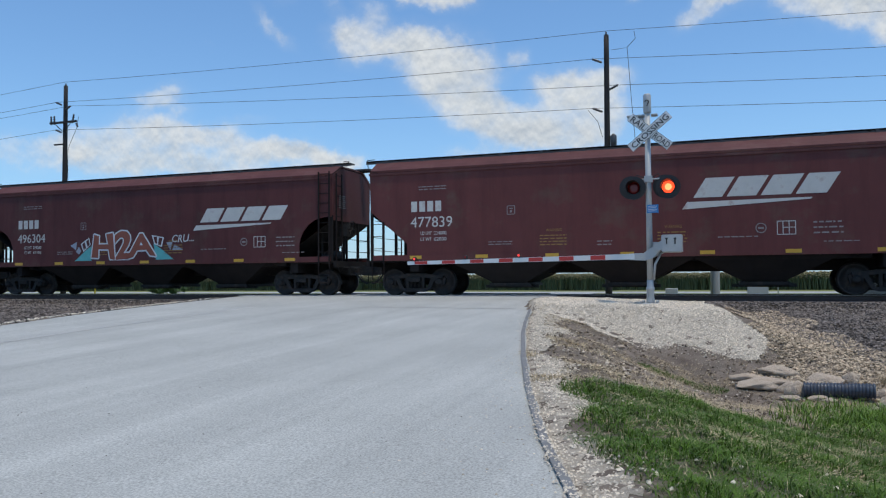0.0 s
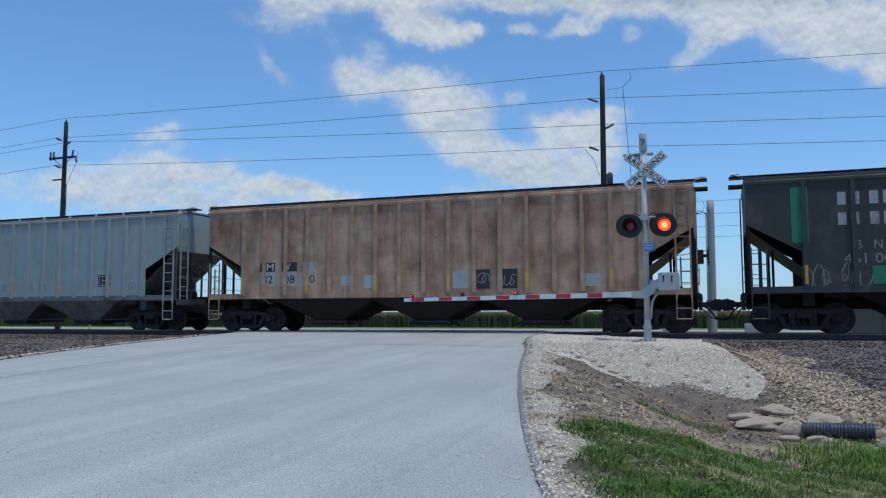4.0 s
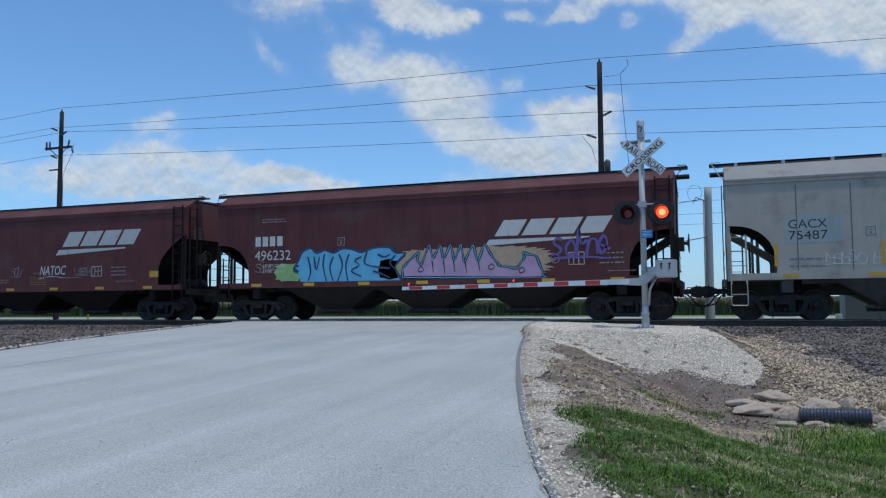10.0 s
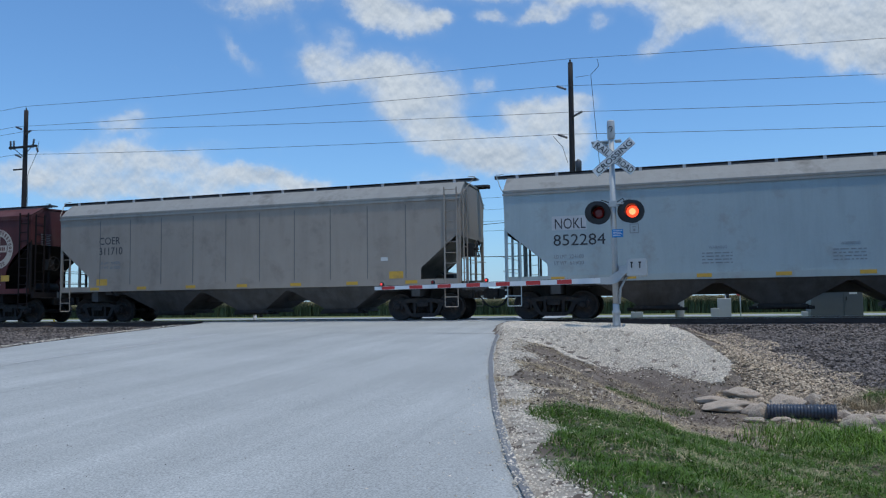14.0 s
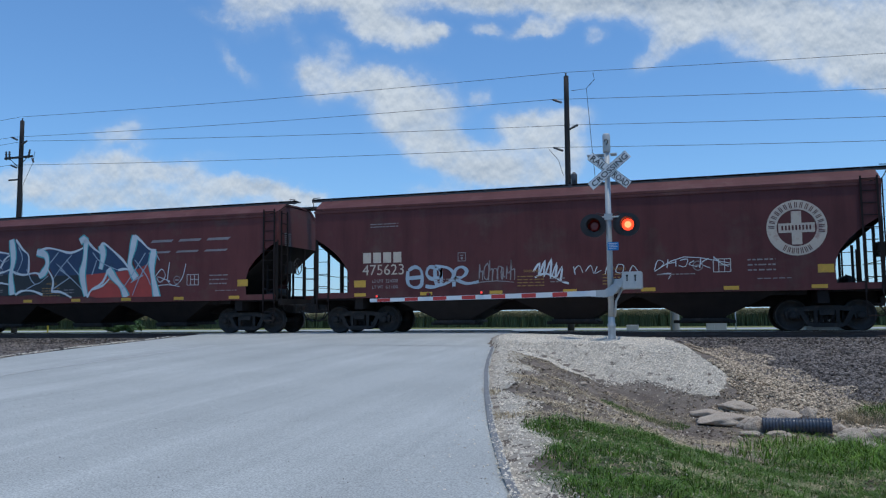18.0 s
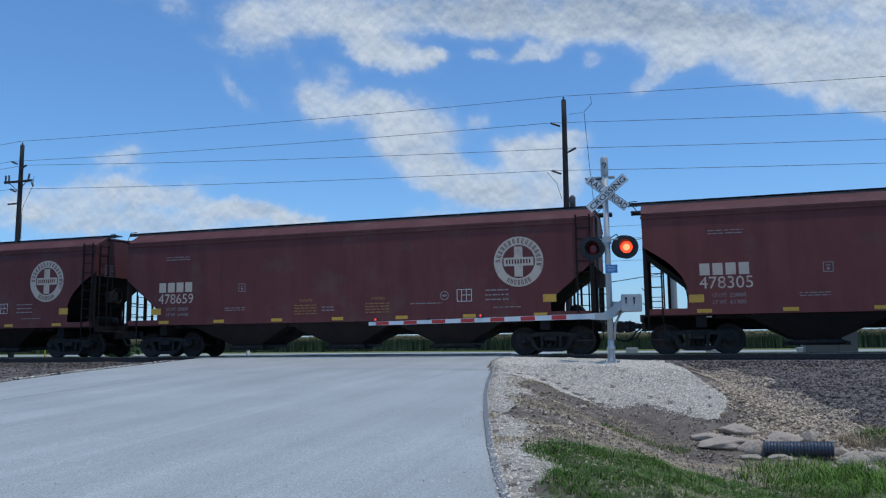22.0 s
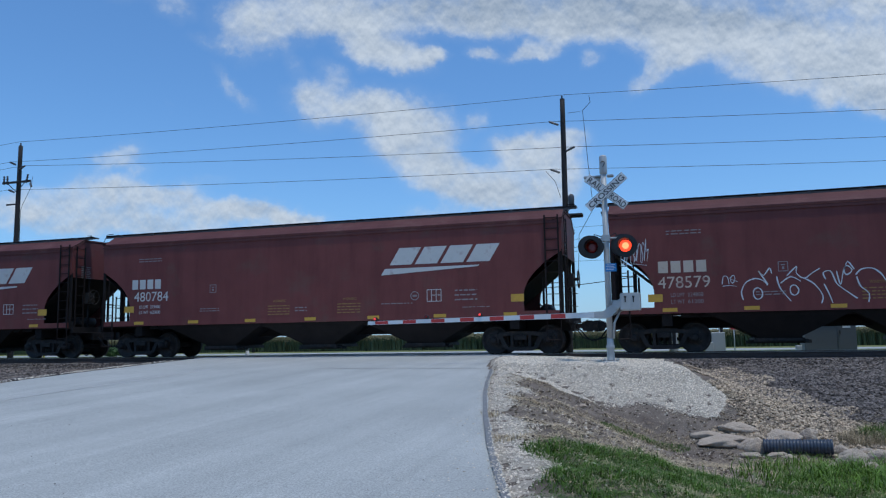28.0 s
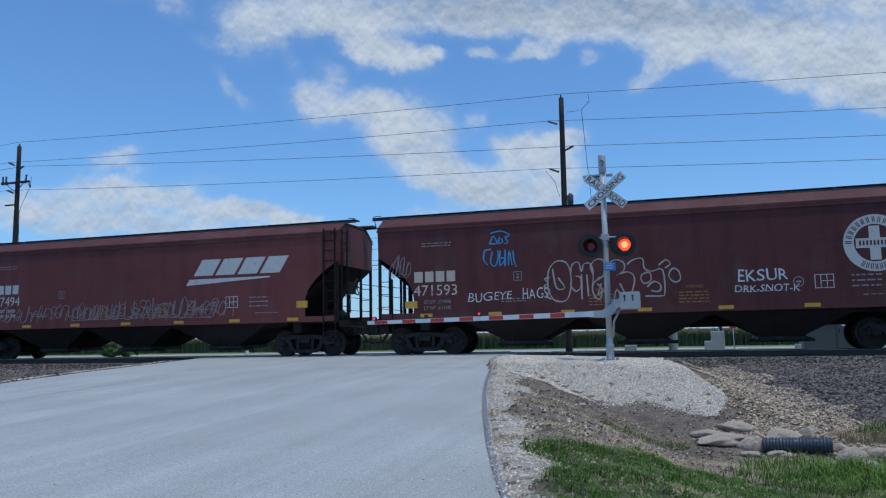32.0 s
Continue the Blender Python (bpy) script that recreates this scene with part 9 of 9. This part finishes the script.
for i, (x, y, sx, sy, sz) in enumerate((
        (1.01, -9.35, 0.34, 0.20, 0.115), (0.70, -10.20, 0.50, 0.32, 0.13), (0.37, -9.74, 0.34, 0.21, 0.07), (1.19, -10.74, 0.20, 0.12, 0.16), (1.09, -10.48, 0.20, 0.12, 0.13),
        (1.73, -9.90, 0.34, 0.20, 0.13), (2.16, -9.74, 0.16, 0.10, 0.13), (1.49, -11.01, 0.17, 0.10, 0.06), (1.65, -11.13, 0.13, 0.08, 0.05), (2.51, -10.63, 0.13, 0.08, 0.10),
        (2.56, -11.49, 0.25, 0.15, 0.15), (2.58, -12.51, 0.17, 0.10, 0.10), (2.17, -12.11, 0.09, 0.06, 0.06), (2.20, -12.80, 0.11, 0.07, 0.05), (3.05, -10.87, 0.18, 0.11, 0.09),
        (2.92, -10.53, 0.13, 0.08, 0.06), (1.05, -11.03, 0.17, 0.10, 0.05), (-1.91, -9.77, 0.08, 0.06, 0.04))):
    boulder(x, y, sx, sy, sz, i, 0.25 * math.sin(i * 1.9))
# clods of soil
x, y = field(15000, -4.5, 7, -16.8, -7.2, lambda x, y, r: (x > road_right(y) + 0.3) & (pad_here(x, y) < 0.4) & (r.uniform(0, 1, len(x)) < 0.5 + 0.5 * np.sin(x * 2.7) * np.sin(y * 3.3)), 33)
stones("soil_clods", on_ground(x, y, 0.002), np.random.RandomState(34).uniform(0.008, 0.03, len(x)), M["clod"], "dry brown clods on the bank", "soil", 35)
# corrugated culvert pipe
bm = bmesh.new()
prof = []
for k in range(21):
    a = k * 0.052
    prof += [(0.112, a), (0.130, a + 0.009), (0.130, a + 0.031), (0.112, a + 0.040)]
prof += [(0.102, 20 * 0.052 + 0.04), (0.102, 0.3)]
lathe(bm, prof, "X", 28)
bm.faces.ensure_lookup_table()
pipe = part("culvert_pipe", bm, M["pipe"], at=Matrix.Translation((1.28, -10.85, -1.372)) @ pose(0, 0, 0, 0, -1.8, -5.3))
tagged(pipe, "black corrugated plastic culvert pipe in the ditch", "pipe")


def blades(name, x, y, h, lean, w, mat, label, category, seed, base=None, segs=2):
    """Bent grass blades."""
    r = np.random.RandomState(seed)
    n = len(x)
    a = r.uniform(0, math.tau, n)
    z = ground_soil(x, y) if base is None else base
    dx, dy = np.cos(a), np.sin(a)
    b = a + r.uniform(-0.8, 0.8, n) + math.pi / 2
    wx, wy = np.cos(b) * w / 2, np.sin(b) * w / 2
    V, F = [], []
    rows = [(0.0, 0.0, 1.0), (0.55, 0.28, 0.75), (1.0, 1.0, 0.0)]
    P = [np.stack([x + dx * lean * q, y + dy * lean * q, z + h * u * (1 - 0.25 * q * np.clip(lean / h, 0, 1))], -1) for u, q, _ in rows]
    o = np.stack([wx, wy, np.zeros(n)], -1)
    V = np.stack([P[0] - o, P[0] + o, P[1] - o * 0.75, P[1] + o * 0.75, P[2]], 1).reshape(-1, 3)
    k = np.arange(n)[:, None] * 5
    F = [tuple(q) for q in (k + np.array([[0, 1, 3, 2]])).tolist()] + [tuple(q) for q in (k + np.array([[2, 3, 4]])).tolist()]
    me = raw_mesh(name, V, F, mat)
    return tagged(new(name, me), label, category, kind="stuff")


def grass_mask(x, y):
    d = x - road_right(y)
    # upper limit of the lawn, which runs down towards the ditch
    top = np.interp(x, (-1.9, -1.69, -1.4, -1.15, -0.9, -0.64, -0.2, 0.3, 0.85, 1.1, 1.5, 2.0, 2.5, 7), (-17.0, -16.5, -15.9, -16.0, -15.3, -14.0, -14.3, -13.9, -14.2, -14.1, -13.2, -12.1, -11.7, -11.5)) + 0.12 * np.sin(x * 5.1) + 0.12 * np.sin(x * 11.7)
    edge = np.interp(y, (-26, -20, -18.4, -16, -14), (0.40, 0.28, 0.26, 0.42, 0.8)) + 0.12 * np.sin(y * 2.7)
    m = np.clip((top - y) / 0.5, 0, 1) * np.clip((d - edge) / 0.35, 0, 1)
    patch = 0.6 + 0.55 * np.sin(x * 2.3 + 0.7 * np.sin(y * 1.9)) * np.sin(y * 2.0 + x) + 0.35 * np.sin(x * 6.1 + y * 3) * np.sin(y * 5.3 - x * 2)
    return m * np.clip(patch + 0.55, 0.30, 1)


x, y = field(520000, -3, 7.5, -27.5, -11.4, lambda x, y, r: r.uniform(0, 1, len(x)) < grass_mask(x, y) * np.clip((y + 27.5) / 3.5 + 0.35 * np.sin(x * 3), 0, 1) * np.clip(1.3 - (y + 24) * 0.02, 0.5, 1), 21)
r = np.random.RandomState(22)
h = r.uniform(0.02, 0.085, len(x)) * (0.9 + 0.6 * np.sin(x * 4.3 + y) * np.sin(y * 4.7)) * np.where(r.uniform(0, 1, len(x)) < 0.03, 2.0, 1.0)
blades("grass", x, y, h, r.uniform(0.04, 0.15, len(x)), r.uniform(0.005, 0.012, len(x)), M["grass"], "rough green grass on the ditch bank", "grass", 23)
x, y = field(60000, -3, 7.5, -24.5, -12.4, lambda x, y, r: r.uniform(0, 1, len(x)) < grass_mask(x, y) * 0.3, 81)
r = np.random.RandomState(82)
blades("dry_grass", x, y, r.uniform(0.02, 0.09, len(x)), r.uniform(0.04, 0.16, len(x)), r.uniform(0.004, 0.008, len(x)), M["dry_grass"], "straw mixed into the green grass", "grass", 83)
# taller bright weeds at the ditch
x, y = field(60000, 0.6, 7.5, -18.0, -11.4, lambda x, y, r: r.uniform(0, 1, len(x)) < np.clip(1.3 - np.hypot((x - 2.9) / 2.0, (y + 13.4) / 1.6), 0, 1) * (0.5 + 0.5 * np.sin(x * 3.7) * np.sin(y * 4.1)), 24)
r = np.random.RandomState(25)
blades("weeds", x, y, r.uniform(0.08, 0.34, len(x)) * (0.8 + 0.4 * np.sin(x * 5) * np.sin(y * 4)), r.uniform(0.08, 0.34, len(x)), r.uniform(0.008, 0.018, len(x)), M["weed"], "tall bright green weeds in the ditch", "weeds", 26)
# dry straw on the soil and thin tufts
x, y = field(170000, -4.4, 7, -18.6, -7.4, lambda x, y, r: (x > road_right(y) + 0.35) & (pad_here(x, y) < 0.3) & (r.uniform(0, 1, len(x)) < np.clip(0.3 + 0.7 * np.sin(x * 1.9 + y) * np.sin(y * 2.4), 0.1, 1) * np.interp(y, (-18, -12, -10.5, -8.5), (1, 1, 1, 0.7))), 27)
r = np.random.RandomState(28)
blades("dry_grass", x, y, r.uniform(0.008, 0.05, len(x)), r.uniform(0.05, 0.22, len(x)), r.uniform(0.005, 0.014, len(x)), M["dry_grass"], "flattened dry straw on the soil", "grass", 29)
for i, (cx, cy, rad, n, mt, hh) in enumerate(((-1.0, -10.7, 0.5, 900, "grass", 0.09), (-0.35, -10.7, 0.45, 600, "grass", 0.09), (-0.7, -10.8, 0.6, 600, "dry_grass", 0.10), (3.1, -9.8, 0.45, 1100, "dry_grass", 0.26), (3.6, -9.6, 0.6, 1500, "grass", 0.30), (-2.9, -14.6, 0.5, 500, "dry_grass", 0.09), (-2.2, -16.5, 0.4, 400, "dry_grass", 0.08), (-26, -5.2, 1.4, 900, "weed", 0.15), (-29, -5.6, 1.6, 900, "weed", 0.16))):
    r = np.random.RandomState(40 + i)
    a, q = r.uniform(0, math.tau, n), rad * np.sqrt(r.uniform(0, 1, n))
    x, y = cx + q * np.cos(a), cy + q * np.sin(a) * 0.7
    blades("grass_tuft", x, y, r.uniform(0.4, 1.0, n) * hh, r.uniform(0.2, 1.0, n) * hh, r.uniform(0.005, 0.012, n), M[mt], "thin tuft of grass on bare ground", "grass", 50 + i)


# crop field beyond the highway
def crops():
    r = np.random.RandomState(60)
    n = 64000
    y = 77.5 + r.exponential(5.0, n)
    x = r.uniform(-150, 45, n) - (y - 78) * 0.5
    base = np.full(n, -1.32)
    h = r.uniform(1.85, 2.2, n)
    blades("crop_stalks", x, y, h, r.uniform(0.1, 0.5, n), r.uniform(0.06, 0.16, n), M["crop"], "dense green crop rows beyond the highway", "crop", 61, base)
    n = 24000
    y = 78 + r.exponential(16.0, n)
    x = r.uniform(-200, 60, n) - (y - 78) * 0.6
    V, F = ROCKS[0]
    s = r.uniform(0.05, 0.11, n)
    stones("crop_heads", np.stack([x, y, r.uniform(0.62, 0.95, n)], -1), s * 1.6, M["crop_head"], "tan seed heads of the crop", "crop", 62)
    n = 26000
    x, y = r.uniform(-110, 40, n), r.uniform(77.4, 79.0, n)
    stones("crop_heads", np.stack([x, y, 0.15 + 0.75 * r.uniform(0, 1, n) ** 0.7], -1), r.uniform(0.04, 0.10, n), M["crop_head"], "tan seed heads along the edge of the crop", "crop", 63, CHIPS)
    bm = bmesh.new()
    box(bm, -1500, 1500, 78.6, 3000, -1.5, 0.5)
    tagged(part("crop_canopy", bm, M["crop_head"]), "tan crop canopy reaching to the horizon", "crop", kind="structure")


crops()


def bush(x, y, w, h, seed):
    r = np.random.RandomState(seed)
    b = thing("bush", "dense green roadside bush", "bush", "roadside bushes", at=(x, y, float(ground_z(x, y))))
    bm = bmesh.new()
    for k in range(5):
        a = k * 1.3
        tube(bm, [(0, 0, -0.1), (math.cos(a) * w * 0.12, math.sin(a) * w * 0.12, h * 0.4), (math.cos(a) * w * 0.3, math.sin(a) * w * 0.3, h * 0.75)], 0.04, 5, radii=[0.05, 0.035, 0.015])
    part("stems", bm, M["wood_pole"], b)
    n = 1600
    p = r.normal(0, 1, (n, 3))
    p /= np.linalg.norm(p, axis=1)[:, None]
    p *= (r.uniform(0.45, 1.0, n) * (0.85 + 0.3 * np.sin(p[:, 0] * 5 + seed) * np.sin(p[:, 2] * 4)))[:, None]
    p = p * np.array([w / 2, w / 2, h / 2]) + np.array([0, 0, h * 0.55])
    d = r.normal(0, 1, (n, 3)) * 0.09
    e = r.normal(0, 1, (n, 3)) * 0.09
    V = np.stack([p - d, p + e, p + d, p - e], 1).reshape(-1, 3)
    part("foliage", raw_mesh("foliage", V, np.arange(n * 4).reshape(-1, 4), M["leaf"]), None, b)


bush(-63.5, 52.0, 3.4, 1.7, 70)
bush(-66.5, 53.0, 2.6, 1.3, 71)

# ---- movement ----
def motions():
    for car, x0 in CARS:
        walk(car, [(t, Matrix.Translation((x0 + run(t), 0, 0))) for t in range(33)])
        # the wheels roll while the car is anywhere near the crossing
        near = [k * 0.05 for k in range(641) if -75 < x0 + run(k * 0.05) < 32]
        for b in car.children:
            if not b.name.startswith("bogie"):
                continue
            for w in b.children:
                if w.name.startswith("wheelset"):
                    x = w.location.x
                    rows = [(t, Matrix.Translation((x, 0, WHEEL_R)) @ Matrix.Rotation(run(t) / WHEEL_R, 4, "Y")) for t in near]
                    if near[0] > 0:
                        rows.insert(0, (0.0, rows[0][1]))
                    if near[-1] < 32:
                        rows.append((32.0, rows[-1][1]))
                    walk(w, rows)
    # the flashers: each lens turns its lit face to the road for half of every second
    for ob, phase in LENSES:
        rows, here, off = [], ob.location.copy(), 180 if phase else 0
        for k in range(33):
            for u, a in ((0.0, 0), (0.40, 0), (0.4334, 60), (0.4667, 120), (0.50, 180), (0.87, 180), (0.9034, 240), (0.9367, 300), (0.97, 360)):
                if k + u <= 32:
                    rows.append((k + u, Matrix.Translation(here) @ Matrix.Rotation(radians(a + off), 4, "Z")))
        walk(ob, rows)
    x = lambda t: -58.9 - 41.0 * (t - 27.5)
    walk(SEDAN, [(t, Matrix.Translation((x(t), 62.5, -1.22))) for t in (0, 27, 27.5, 28, 29, 32)])


motions()
